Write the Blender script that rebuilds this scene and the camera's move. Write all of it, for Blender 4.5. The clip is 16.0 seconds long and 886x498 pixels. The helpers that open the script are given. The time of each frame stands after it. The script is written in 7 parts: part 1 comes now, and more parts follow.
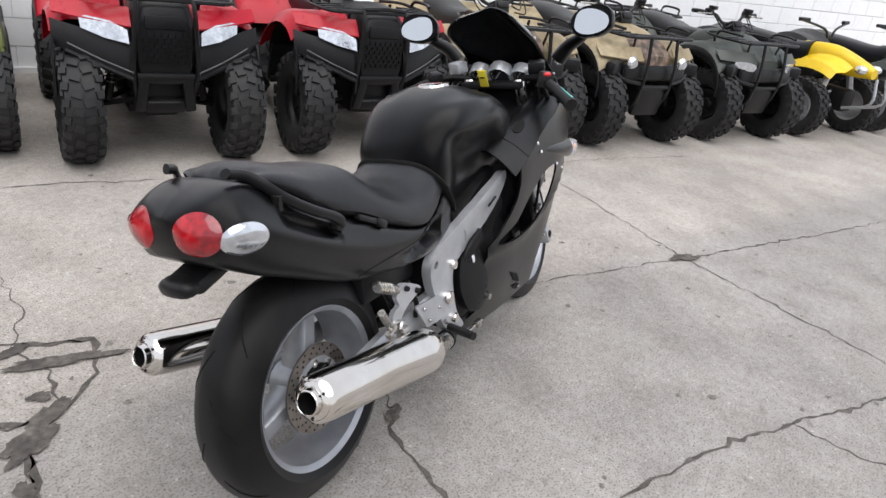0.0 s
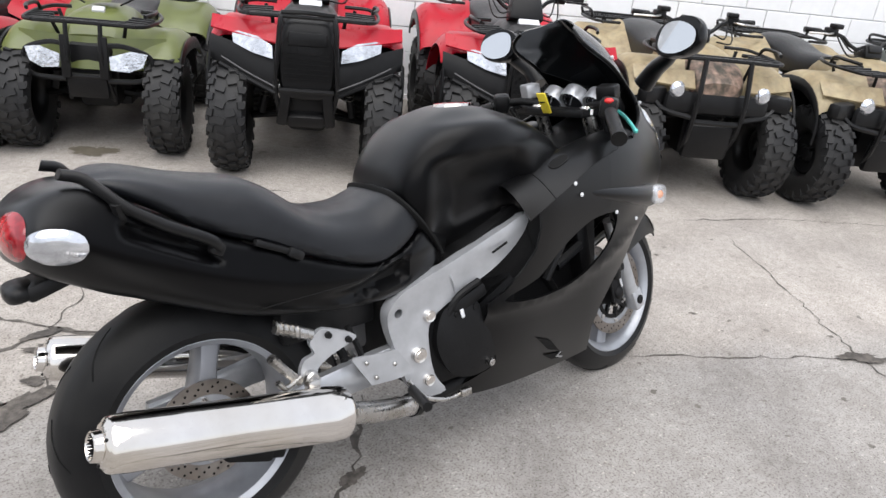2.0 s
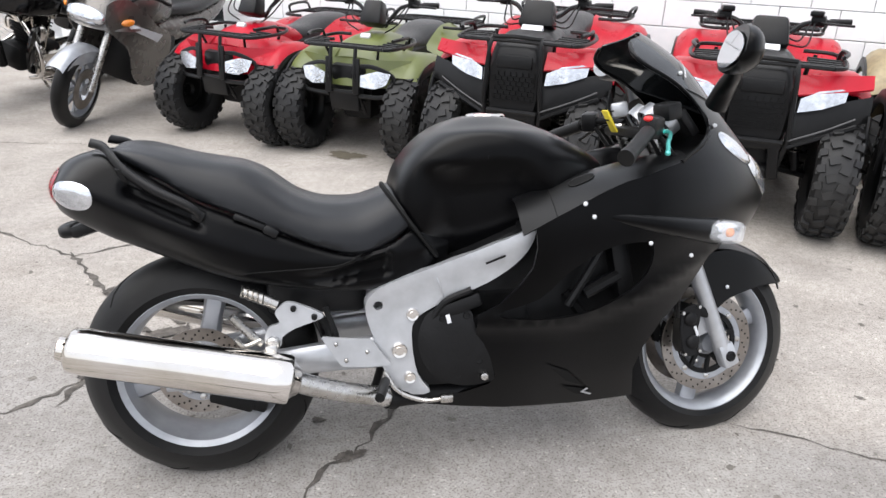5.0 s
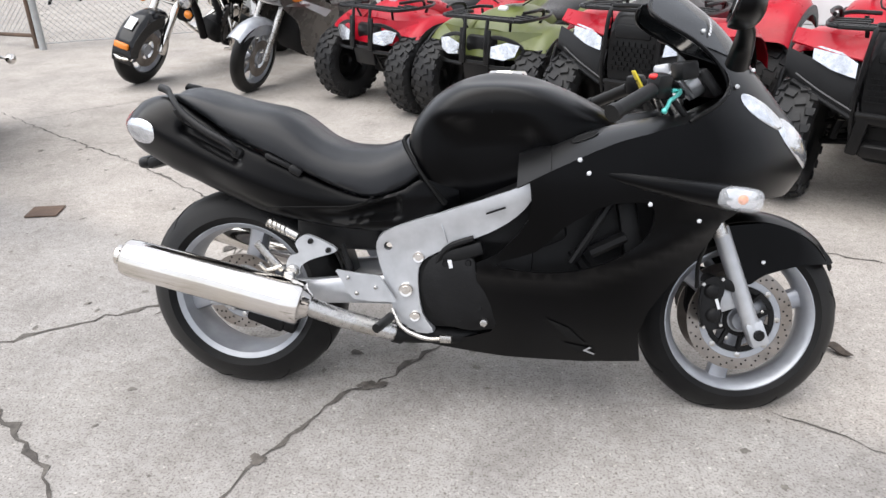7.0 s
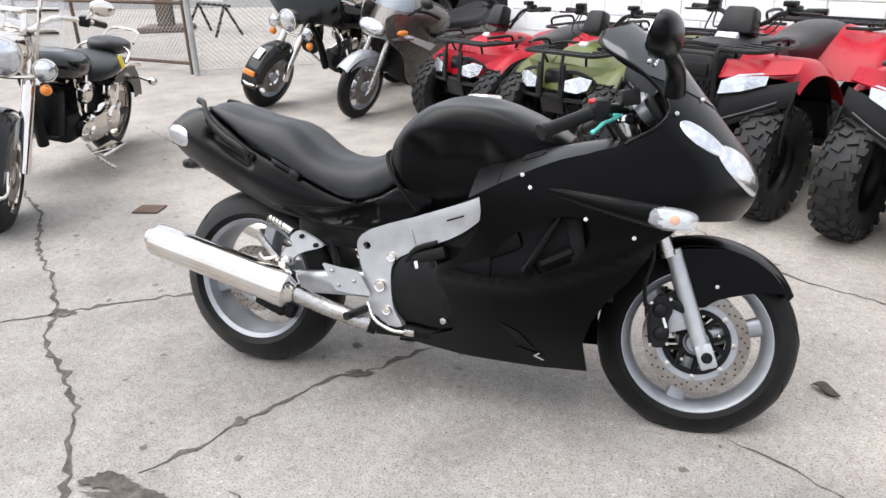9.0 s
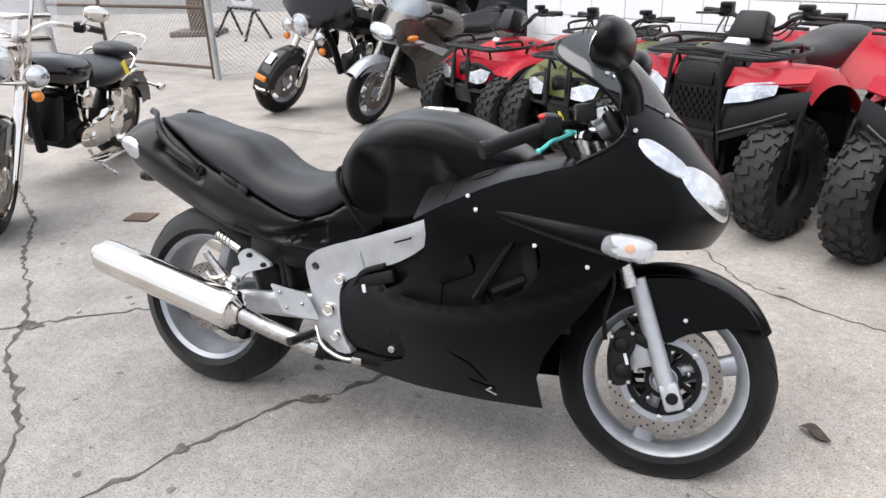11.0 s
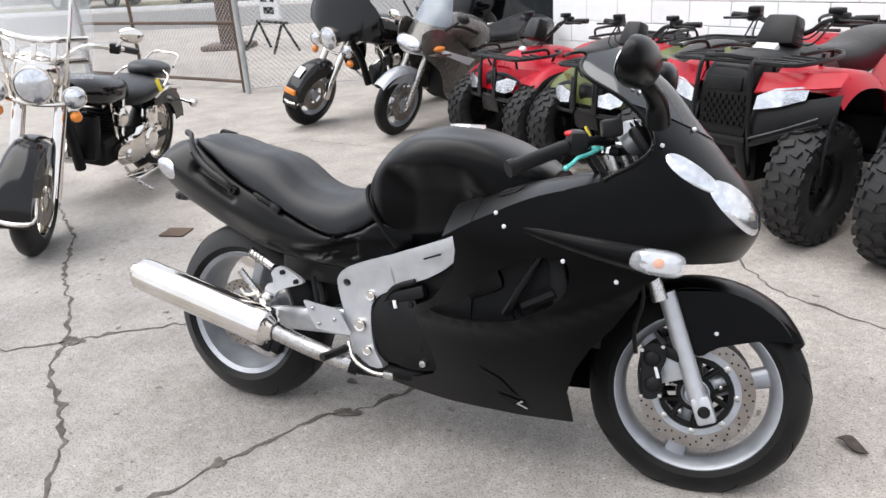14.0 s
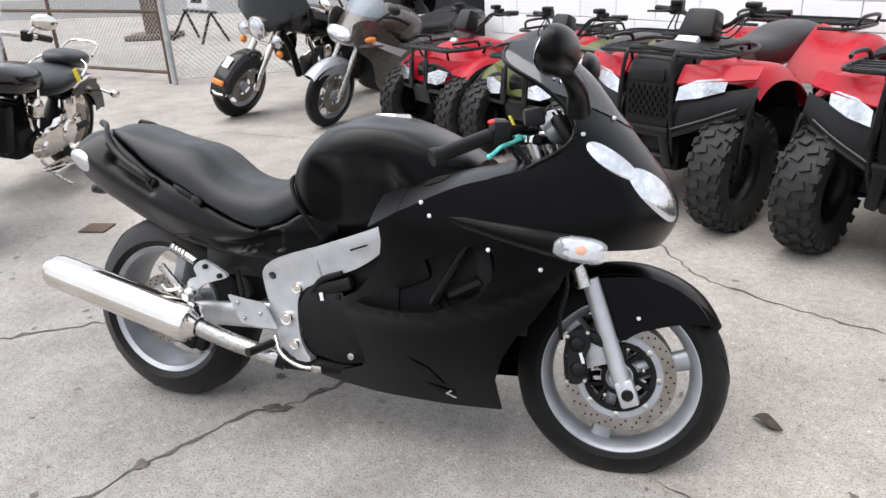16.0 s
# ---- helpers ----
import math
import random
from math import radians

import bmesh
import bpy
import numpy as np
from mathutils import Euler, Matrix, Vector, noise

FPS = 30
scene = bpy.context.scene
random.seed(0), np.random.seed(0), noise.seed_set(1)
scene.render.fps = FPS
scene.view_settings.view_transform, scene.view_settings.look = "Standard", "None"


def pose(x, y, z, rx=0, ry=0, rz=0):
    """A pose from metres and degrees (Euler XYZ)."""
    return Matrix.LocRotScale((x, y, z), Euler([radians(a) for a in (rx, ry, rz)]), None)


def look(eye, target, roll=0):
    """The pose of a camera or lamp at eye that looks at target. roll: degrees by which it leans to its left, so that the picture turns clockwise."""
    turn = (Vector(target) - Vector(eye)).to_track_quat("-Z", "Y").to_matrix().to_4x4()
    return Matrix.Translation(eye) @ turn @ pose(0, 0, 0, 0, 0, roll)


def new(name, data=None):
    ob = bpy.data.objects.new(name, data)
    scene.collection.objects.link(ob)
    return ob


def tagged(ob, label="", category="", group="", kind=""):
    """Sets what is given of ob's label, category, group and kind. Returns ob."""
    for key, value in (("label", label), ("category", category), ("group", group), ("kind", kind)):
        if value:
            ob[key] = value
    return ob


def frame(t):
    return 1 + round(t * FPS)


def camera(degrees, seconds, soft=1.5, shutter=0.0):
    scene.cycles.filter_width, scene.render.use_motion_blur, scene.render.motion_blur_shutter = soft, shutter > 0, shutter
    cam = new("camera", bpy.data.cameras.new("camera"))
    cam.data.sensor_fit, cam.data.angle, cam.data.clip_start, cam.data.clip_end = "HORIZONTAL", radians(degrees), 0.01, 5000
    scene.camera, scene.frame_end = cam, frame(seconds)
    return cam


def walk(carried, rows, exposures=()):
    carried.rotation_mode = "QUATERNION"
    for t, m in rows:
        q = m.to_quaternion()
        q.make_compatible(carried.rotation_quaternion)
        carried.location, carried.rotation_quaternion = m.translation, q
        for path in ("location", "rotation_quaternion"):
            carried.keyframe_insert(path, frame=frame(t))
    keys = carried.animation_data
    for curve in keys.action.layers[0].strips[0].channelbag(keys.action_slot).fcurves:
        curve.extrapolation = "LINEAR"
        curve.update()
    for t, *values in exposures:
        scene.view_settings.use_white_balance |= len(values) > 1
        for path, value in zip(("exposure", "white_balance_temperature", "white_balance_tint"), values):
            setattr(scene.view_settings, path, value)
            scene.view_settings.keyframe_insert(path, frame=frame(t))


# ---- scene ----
cam = camera(62.8, 16.0)
PATH = [
    (0, (-1.248, -0.859, 1.461), (0.393, -0.085, 0.618), 8.8),
    (0.5, (-1.1, -1.091, 1.46), (0.423, -0.077, 0.651), 5.8),
    (1, (-0.941, -1.211, 1.453), (0.457, -0.045, 0.625), 4.1),
    (1.5, (-0.735, -1.219, 1.453), (0.578, 0.032, 0.611), 7.4),
    (2, (-0.477, -1.256, 1.428), (0.721, 0.105, 0.583), 6.6),
    (2.5, (-0.236, -1.36, 1.411), (0.645, 0.215, 0.549), 5.7),
    (3, (-0.156, -1.523, 1.404), (0.603, 0.143, 0.599), 4.7),
    (3.5, (-0.116, -1.681, 1.451), (0.562, 0.025, 0.658), 5.2),
    (3.7, (-0.047, -1.738, 1.461), (0.574, -0.005, 0.682), 4.8),
    (5.8, (0.587, -1.594, 1.423), (0.639, 0.217, 0.574), 0.6),
    (6, (0.66, -1.573, 1.418), (0.613, 0.241, 0.577), 0.3),
    (6.5, (0.746, -1.658, 1.372), (0.582, 0.14, 0.511), -1.2),
    (7, (0.85, -1.847, 1.402), (0.641, -0.061, 0.527), -0.8),
    (7.5, (1.005, -1.845, 1.407), (0.72, -0.054, 0.563), -2.5),
    (8, (1.184, -1.775, 1.341), (0.74, -0.005, 0.523), -4.8),
    (8.5, (1.309, -1.86, 1.361), (0.751, -0.128, 0.531), -7.2),
    (9, (1.409, -1.964, 1.396), (0.804, -0.224, 0.617), -1.6),
    (9.5, (1.514, -1.863, 1.388), (0.851, -0.134, 0.632), -0.9),
    (9.7, (1.575, -1.794, 1.377), (0.888, -0.076, 0.618), -0.6),
    (11.8, (1.602, -1.711, 1.4), (0.864, -0.022, 0.622), -3.3),
    (12, (1.597, -1.708, 1.404), (0.842, -0.029, 0.623), -3.5),
    (12.5, (1.6, -1.716, 1.405), (0.812, -0.035, 0.662), -3.1),
    (13, (1.604, -1.715, 1.405), (0.825, -0.031, 0.658), -3.1),
    (13.5, (1.605, -1.719, 1.403), (0.85, -0.034, 0.635), -3.1),
    (14, (1.607, -1.731, 1.421), (0.821, -0.052, 0.67), -3.8),
    (14.5, (1.609, -1.733, 1.42), (0.853, -0.039, 0.673), -4.2),
    (15, (1.61, -1.731, 1.415), (0.891, -0.019, 0.673), -3.0),
    (15.5, (1.616, -1.719, 1.412), (0.935, -0.002, 0.647), -2.7),
    (16, (1.635, -1.713, 1.408), (1.008, 0.019, 0.631), -2.7),
]
walk(cam, [(t, look(eye, target, roll)) for t, eye, target, roll in PATH], exposures=[(0.0, 0.46), (0.5, 0.52), (1.5, 0.6), (2.5, 0.75), (3.2, 0.82), (9.0, 0.85), (9.6, 0.78), (12.0, 0.78), (16.0, 0.76)])

# ---- world and sun: bright overcast day ----
world = bpy.data.worlds.new("sky")
scene.world = world
world.use_nodes = True
wn = world.node_tree.nodes
sky = wn.new("ShaderNodeTexSky")
sky.sky_type = "NISHITA"
sky.sun_disc = False
sky.sun_elevation, sky.sun_rotation = radians(66), radians(228)
sky.air_density, sky.dust_density, sky.ozone_density = 1.0, 4.0, 1.0
mixw = wn.new("ShaderNodeMixRGB")
mixw.inputs[0].default_value = 0.72
mixw.inputs[2].default_value = (8.05, 8.3, 8.9, 1)
world.node_tree.links.new(sky.outputs[0], mixw.inputs[1])
world.node_tree.links.new(mixw.outputs[0], wn["Background"].inputs[0])
wn["Background"].inputs[1].default_value = 0.105
sun = new("sun", bpy.data.lights.new("sun", "SUN"))
sun.data.energy, sun.data.angle, sun.data.color = 2.1, radians(75), (1.0, 0.99, 0.985)
sun.matrix_world = look((-1.6, -1.2, 6.0), (0.4, 0.6, 0.0))
scene.view_settings.exposure = 0.85

# ---- materials ----


def material(name, colour, rough=0.5, metal=0.0, vary=0.12, scale=18.0, bump=0.0, bump_scale=220.0, coat=0.0, second=None, second_scale=3.0, rough_vary=0.1, island=0.0, gloss=0.5, graze=None):
    m = bpy.data.materials.new(name)
    m.use_nodes = True
    n, l = m.node_tree.nodes, m.node_tree.links
    b = n["Principled BSDF"]
    tc = n.new("ShaderNodeTexCoord")
    big, fine = n.new("ShaderNodeTexNoise"), n.new("ShaderNodeTexNoise")
    big.inputs["Scale"].default_value, fine.inputs["Scale"].default_value = second_scale, scale
    big.inputs["Detail"].default_value = fine.inputs["Detail"].default_value = 6
    l.new(tc.outputs["Object"], big.inputs["Vector"])
    l.new(tc.outputs["Object"], fine.inputs["Vector"])
    ramp = n.new("ShaderNodeValToRGB")
    ramp.color_ramp.elements[0].position, ramp.color_ramp.elements[1].position = 0.38, 0.62
    other = second or tuple(c * (1 - vary) for c in colour)
    ramp.color_ramp.elements[0].color, ramp.color_ramp.elements[1].color = (*colour, 1), (*other, 1)
    l.new(big.outputs["Fac"], ramp.inputs["Fac"])
    mul = n.new("ShaderNodeMixRGB")
    mul.blend_type, mul.inputs[0].default_value = "MULTIPLY", 1.0
    grain = n.new("ShaderNodeMapRange")
    grain.inputs["From Min"].default_value, grain.inputs["From Max"].default_value = 0.3, 0.7
    grain.inputs["To Min"].default_value, grain.inputs["To Max"].default_value = 1 - vary, 1 + vary * 0.4
    l.new(fine.outputs["Fac"], grain.inputs["Value"])
    l.new(ramp.outputs["Color"], mul.inputs[1])
    l.new(grain.outputs["Result"], mul.inputs[2])
    last = mul.outputs["Color"]
    if island:
        info = n.new("ShaderNodeObjectInfo")
        mr = n.new("ShaderNodeMapRange")
        mr.inputs["To Min"].default_value, mr.inputs["To Max"].default_value = 1 - island, 1.0
        l.new(info.outputs["Random"], mr.inputs["Value"])
        mm = n.new("ShaderNodeMixRGB")
        mm.blend_type, mm.inputs[0].default_value = "MULTIPLY", 1.0
        l.new(last, mm.inputs[1])
        l.new(mr.outputs["Result"], mm.inputs[2])
        last = mm.outputs["Color"]
    l.new(last, b.inputs["Base Color"])
    rr = n.new("ShaderNodeMapRange")
    rr.inputs["To Min"].default_value, rr.inputs["To Max"].default_value = max(0.02, rough - rough_vary), min(1, rough + rough_vary)
    l.new(fine.outputs["Fac"], rr.inputs["Value"])
    l.new(rr.outputs["Result"], b.inputs["Roughness"])
    b.inputs["Metallic"].default_value = metal
    b.inputs["Specular IOR Level"].default_value = gloss
    b.inputs["Coat Weight"].default_value = coat
    if graze:
        facing, sheen = n.new("ShaderNodeLayerWeight"), n.new("ShaderNodeMapRange")
        sheen.inputs["From Min"].default_value, sheen.inputs["From Max"].default_value = 0.12, 0.6
        sheen.inputs["To Min"].default_value, sheen.inputs["To Max"].default_value = gloss, graze
        l.new(facing.outputs["Facing"], sheen.inputs["Value"])
        l.new(sheen.outputs["Result"], b.inputs["Specular IOR Level"])
    if bump:
        tex, bp = n.new("ShaderNodeTexNoise"), n.new("ShaderNodeBump")
        tex.inputs["Scale"].default_value, tex.inputs["Detail"].default_value = bump_scale, 4
        bp.inputs["Strength"].default_value, bp.inputs["Distance"].default_value = bump, 0.004
        l.new(tc.outputs["Object"], tex.inputs["Vector"])
        l.new(tex.outputs["Fac"], bp.inputs["Height"])
        l.new(bp.outputs["Normal"], b.inputs["Normal"])
    return m


def glass(name, colour, rough=0.05, alpha=0.25, index=1.5):
    m = bpy.data.materials.new(name)
    m.use_nodes = True
    b = m.node_tree.nodes["Principled BSDF"]
    b.inputs["Base Color"].default_value = (*colour, 1)
    b.inputs["Roughness"].default_value = rough
    b.inputs["Alpha"].default_value = alpha
    b.inputs["IOR"].default_value = index
    return m


BLACK = material("satin_black_paint", (0.0008, 0.0008, 0.001), 0.31, vary=0.25, scale=9, second=(0.0014, 0.0014, 0.0018), second_scale=5, rough_vary=0.05, gloss=0.1, graze=0.75)
SEATMAT = material("black_vinyl", (0.0065, 0.0072, 0.0092), 0.38, vary=0.2, scale=40, bump=0.12, bump_scale=900, gloss=0.3, graze=0.75)
PLASTIC = material("black_plastic", (0.0065, 0.0065, 0.007), 0.4, vary=0.25, scale=30, bump=0.06, bump_scale=600, gloss=0.22, graze=0.6)
DARK = material("dark_engine_metal", (0.006, 0.006, 0.0065), 0.5, 0.0, vary=0.4, scale=25, bump=0.15, bump_scale=150, gloss=0.2)
RUBBER = material("tyre_rubber", (0.005, 0.005, 0.0055), 0.48, vary=0.3, scale=12, second=(0.009, 0.0088, 0.0085), second_scale=6, bump=0.05, bump_scale=260, gloss=0.14, graze=0.5)
DUSTYRUBBER = material("dusty_knobby_rubber", (0.012, 0.012, 0.013), 0.6, vary=0.35, scale=14, second=(0.022, 0.0215, 0.021), second_scale=5, bump=0.2, bump_scale=120, gloss=0.35)
SILVER = material("silver_painted_alloy", (0.47, 0.48, 0.5), 0.33, 0.55, vary=0.1, scale=30, second=(0.42, 0.43, 0.45), second_scale=8, bump=0.03, bump_scale=500)
WHEELGREY = material("grey_cast_wheel", (0.36, 0.375, 0.4), 0.36, 0.5, vary=0.12, scale=22, second=(0.3, 0.31, 0.335), second_scale=9)
STEEL = material("brushed_steel", (0.56, 0.55, 0.54), 0.28, 1.0, vary=0.2, scale=60, second=(0.44, 0.42, 0.39), second_scale=12)
CHROME = material("polished_chrome", (0.78, 0.75, 0.72), 0.09, 1.0, vary=0.06, scale=12, second=(0.7, 0.66, 0.6), second_scale=5, rough_vary=0.03)
DISC = material("worn_brake_disc", (0.3, 0.275, 0.255), 0.32, 0.9, vary=0.25, scale=40, second=(0.22, 0.19, 0.165), second_scale=10)
REDLENS = material("red_lens", (0.42, 0.004, 0.01), 0.1, vary=0.45, scale=60, second=(0.22, 0.002, 0.008), second_scale=14, bump=0.2, bump_scale=60, coat=0.7)
CLEAR = material("clear_prismatic_lens", (0.78, 0.8, 0.84), 0.08, 0.85, vary=0.2, scale=45, second=(0.6, 0.62, 0.66), second_scale=14, bump=0.35, bump_scale=55, coat=0.8)
AMBER = material("amber_lens", (0.8, 0.24, 0.02), 0.2, vary=0.2, scale=80, coat=0.5)
TEAL = material("anodised_teal", (0.12, 0.55, 0.5), 0.3, 0.7, vary=0.1)
YELLOWTAG = material("yellow_card", (0.75, 0.6, 0.04), 0.6, vary=0.1)
# black for print, and for shade painted into gaps and slots
INK_AND_SHADE = material("black_ink", (0.004, 0.004, 0.004), 0.7, gloss=0.2)
WHITEMARK = material("white_print", (0.6, 0.61, 0.63), 0.4, vary=0.05)
REDBTN = material("red_switch", (0.7, 0.03, 0.03), 0.4)
GAUGEFACE = material("gauge_face", (0.02, 0.02, 0.025), 0.3, coat=0.8)
MIRRORMAT = material("mirror_glass", (0.62, 0.64, 0.66), 0.03, 1.0, vary=0.02, rough_vary=0.01)
SCREEN = glass("smoked_screen", (0.007, 0.008, 0.009), 0.09, 0.955, 1.9)
LENS = glass("clear_lens_cover", (0.85, 0.87, 0.9), 0.04, 0.28)
SCREENCLEAR = glass("clear_screen", (0.75, 0.77, 0.78), 0.06, 0.2)
RED = material("red_plastic", (0.4, 0.006, 0.02), 0.3, vary=0.12, scale=10, second=(0.35, 0.005, 0.016), second_scale=4, coat=0.06, gloss=0.28)
GREEN = material("olive_plastic", (0.115, 0.135, 0.038), 0.38, vary=0.12, scale=10, second=(0.1, 0.118, 0.034), second_scale=4, coat=0.1)
OLIVE = material("dark_green_plastic", (0.035, 0.042, 0.035), 0.42, vary=0.15, scale=10)
YELLOW = material("yellow_plastic", (0.75, 0.5, 0.01), 0.35, vary=0.1, scale=10)
TAN = material("tan_camo_plastic", (0.33, 0.27, 0.16), 0.5, vary=0.25, scale=26, second=(0.26, 0.2, 0.11), second_scale=9)
CAMO = material("leaf_camo_plastic", (0.3, 0.2, 0.15), 0.5, vary=0.5, scale=34, second=(0.06, 0.05, 0.035), second_scale=16)
BRONZE = material("grey_bronze_paint", (0.13, 0.12, 0.11), 0.28, 0.5, vary=0.12, scale=12, coat=0.4)
GLOSSBLACK = material("gloss_black_paint", (0.0025, 0.0025, 0.003), 0.12, vary=0.2, gloss=0.42)
WALLWHITE = material("white_painted_block", (0.88, 0.885, 0.89), 0.75, vary=0.04, scale=14, second=(0.85, 0.855, 0.865), second_scale=1.2, bump=0.3, bump_scale=120, island=0.04)
MORTAR = material("painted_mortar", (0.66, 0.67, 0.69), 0.85, vary=0.08, bump=0.3, bump_scale=80)
GALV = material("galvanised_steel", (0.4, 0.41, 0.41), 0.55, 0.35, vary=0.15)
RUST = material("rusty_steel", (0.13, 0.085, 0.06), 0.75, 0.2, vary=0.35, scale=20, second=(0.09, 0.06, 0.045), bump=0.3, bump_scale=80)
ASPHALT = material("old_asphalt", (0.19, 0.185, 0.18), 0.9, vary=0.15, scale=40, bump=0.3)
GRASS = material("winter_grass", (0.17, 0.16, 0.09), 0.95, vary=0.4, scale=30, second=(0.12, 0.12, 0.06), second_scale=2)
DARKGLASS = material("dark_window_glass", (0.03, 0.033, 0.036), 0.08, vary=0.2)
CRACK = material("dirt_filled_crack", (0.07, 0.062, 0.055), 0.95, vary=0.45, scale=45, second=(0.12, 0.108, 0.095), second_scale=14, bump=0.6, bump_scale=120)
SPALL = material("crumbled_concrete", (0.13, 0.115, 0.1), 0.95, vary=0.5, scale=50, second=(0.07, 0.062, 0.056), second_scale=12, bump=0.9, bump_scale=90)


def concrete():
    """Weathered broom-finished concrete: aggregate speckle, stains and warm blotches."""
    m = bpy.data.materials.new("weathered_concrete")
    m.use_nodes = True
    n, l = m.node_tree.nodes, m.node_tree.links
    b = n["Principled BSDF"]
    tc = n.new("ShaderNodeTexCoord")

    def tex(scale, detail, kind="ShaderNodeTexNoise"):
        t = n.new(kind)
        t.inputs["Scale"].default_value = scale
        if kind == "ShaderNodeTexNoise":
            t.inputs["Detail"].default_value = detail
        l.new(tc.outputs["Object"], t.inputs["Vector"])
        return t

    def ramp(src, p0, p1, c0, c1):
        r = n.new("ShaderNodeValToRGB")
        r.color_ramp.elements[0].position, r.color_ramp.elements[1].position = p0, p1
        r.color_ramp.elements[0].color, r.color_ramp.elements[1].color = (*c0, 1), (*c1, 1)
        l.new(src, r.inputs["Fac"])
        return r

    def times(a, c, fac=1.0):
        x = n.new("ShaderNodeMixRGB")
        x.blend_type, x.inputs[0].default_value = "MULTIPLY", fac
        l.new(a, x.inputs[1])
        l.new(c, x.inputs[2])
        return x.outputs["Color"]

    base = ramp(tex(0.55, 5).outputs["Fac"], 0.35, 0.65, (0.283, 0.268, 0.251), (0.332, 0.315, 0.297)).outputs["Color"]
    # the ground is paler and warmer towards the building
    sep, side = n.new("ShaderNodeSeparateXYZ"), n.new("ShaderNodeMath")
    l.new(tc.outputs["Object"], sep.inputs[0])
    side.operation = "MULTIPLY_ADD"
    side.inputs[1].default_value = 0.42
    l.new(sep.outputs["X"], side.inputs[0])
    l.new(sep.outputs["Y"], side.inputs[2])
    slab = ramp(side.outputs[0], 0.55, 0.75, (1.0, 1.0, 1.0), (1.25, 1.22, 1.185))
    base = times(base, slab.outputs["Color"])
    c = times(base, ramp(tex(4.0, 8).outputs["Fac"], 0.32, 0.6, (0.84, 0.83, 0.82), (1.03, 1.03, 1.03)).outputs["Color"])
    c = times(c, ramp(tex(30, 8).outputs["Fac"], 0.3, 0.62, (0.82, 0.81, 0.8), (1.02, 1.02, 1.02)).outputs["Color"])
    c = times(c, ramp(tex(140, 3).outputs["Fac"], 0.33, 0.5, (0.5, 0.48, 0.46), (1.03, 1.03, 1.03)).outputs["Color"], 0.9)
    c = times(c, ramp(tex(9.0, 2).outputs["Fac"], 0.24, 0.31, (0.62, 0.6, 0.58), (1.0, 1.0, 1.0)).outputs["Color"], 0.7)
    c = times(c, ramp(tex(52, 3).outputs["Fac"], 0.27, 0.34, (0.5, 0.48, 0.46), (1.0, 1.0, 1.0)).outputs["Color"], 0.8)
    c = times(c, ramp(tex(64, 2).outputs["Fac"], 0.64, 0.72, (1.0, 1.0, 1.0), (1.45, 1.43, 1.39)).outputs["Color"], 1.0)
    c = times(c, ramp(tex(1.6, 4).outputs["Fac"], 0.4, 0.7, (1.02, 1.02, 1.02), (0.86, 0.86, 0.87)).outputs["Color"], 1.0)
    vor = tex(75, 0, "ShaderNodeTexVoronoi")
    c = times(c, ramp(vor.outputs["Distance"], 0.05, 0.3, (1.12, 1.11, 1.09), (0.97, 0.97, 0.97)).outputs["Color"], 0.7)
    l.new(c, b.inputs["Base Color"])
    b.inputs["Roughness"].default_value = 0.88
    bp = n.new("ShaderNodeBump")
    bp.inputs["Strength"].default_value, bp.inputs["Distance"].default_value = 0.45, 0.003
    l.new(tex(120, 6).outputs["Fac"], bp.inputs["Height"])
    l.new(bp.outputs["Normal"], b.inputs["Normal"])
    return m


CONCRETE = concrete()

# ---- mesh helpers ----
from mathutils.bvhtree import BVHTree


def part(name, bm, mat, parent=None, label="", sharp=38, smooth=True):
    """Links a bmesh as one mesh object under a thing or a part."""
    bmesh.ops.recalc_face_normals(bm, faces=bm.faces)
    me = bpy.data.meshes.new(name)
    bm.to_mesh(me)
    bm.free()
    me.materials.append(mat)
    if smooth:
        me.shade_smooth()
        me.set_sharp_from_angle(angle=radians(sharp))
    ob = new(name, me)
    ob.parent = parent
    if label:
        tagged(ob, label)
    return ob


def again(ob, m, name=None, parent=None):
    """Another part that shares ob's mesh, at pose m."""
    o = new(name or ob.name.split(".")[0], ob.data)
    o.parent = parent or ob.parent
    o.matrix_basis = m
    return o


def thing(name, m, label, category, group="", kind=""):
    ob = new(name)
    ob.empty_display_size = 0.1
    ob.matrix_basis = m
    return tagged(ob, label, category, group, kind)


def box(bm, c, s, rot=(0, 0, 0), bevel=0.0, taper=1.0):
    """Box at centre c of size s; taper narrows its top in x and y."""
    vs = []
    m = pose(*c, *rot)
    for z in (-0.5, 0.5):
        k = taper if z > 0 else 1.0
        for x, y in ((-0.5, -0.5), (0.5, -0.5), (0.5, 0.5), (-0.5, 0.5)):
            vs.append(bm.verts.new(m @ Vector((x * s[0] * k, y * s[1] * k, z * s[2]))))
    fs = [bm.faces.new([vs[i] for i in q]) for q in ((3, 2, 1, 0), (4, 5, 6, 7), (0, 1, 5, 4), (1, 2, 6, 5), (2, 3, 7, 6), (3, 0, 4, 7))]
    if bevel:
        es = list({e for f in fs for e in f.edges})
        bmesh.ops.bevel(bm, geom=es, offset=bevel, segments=2, affect="EDGES", profile=0.5)
    return bm


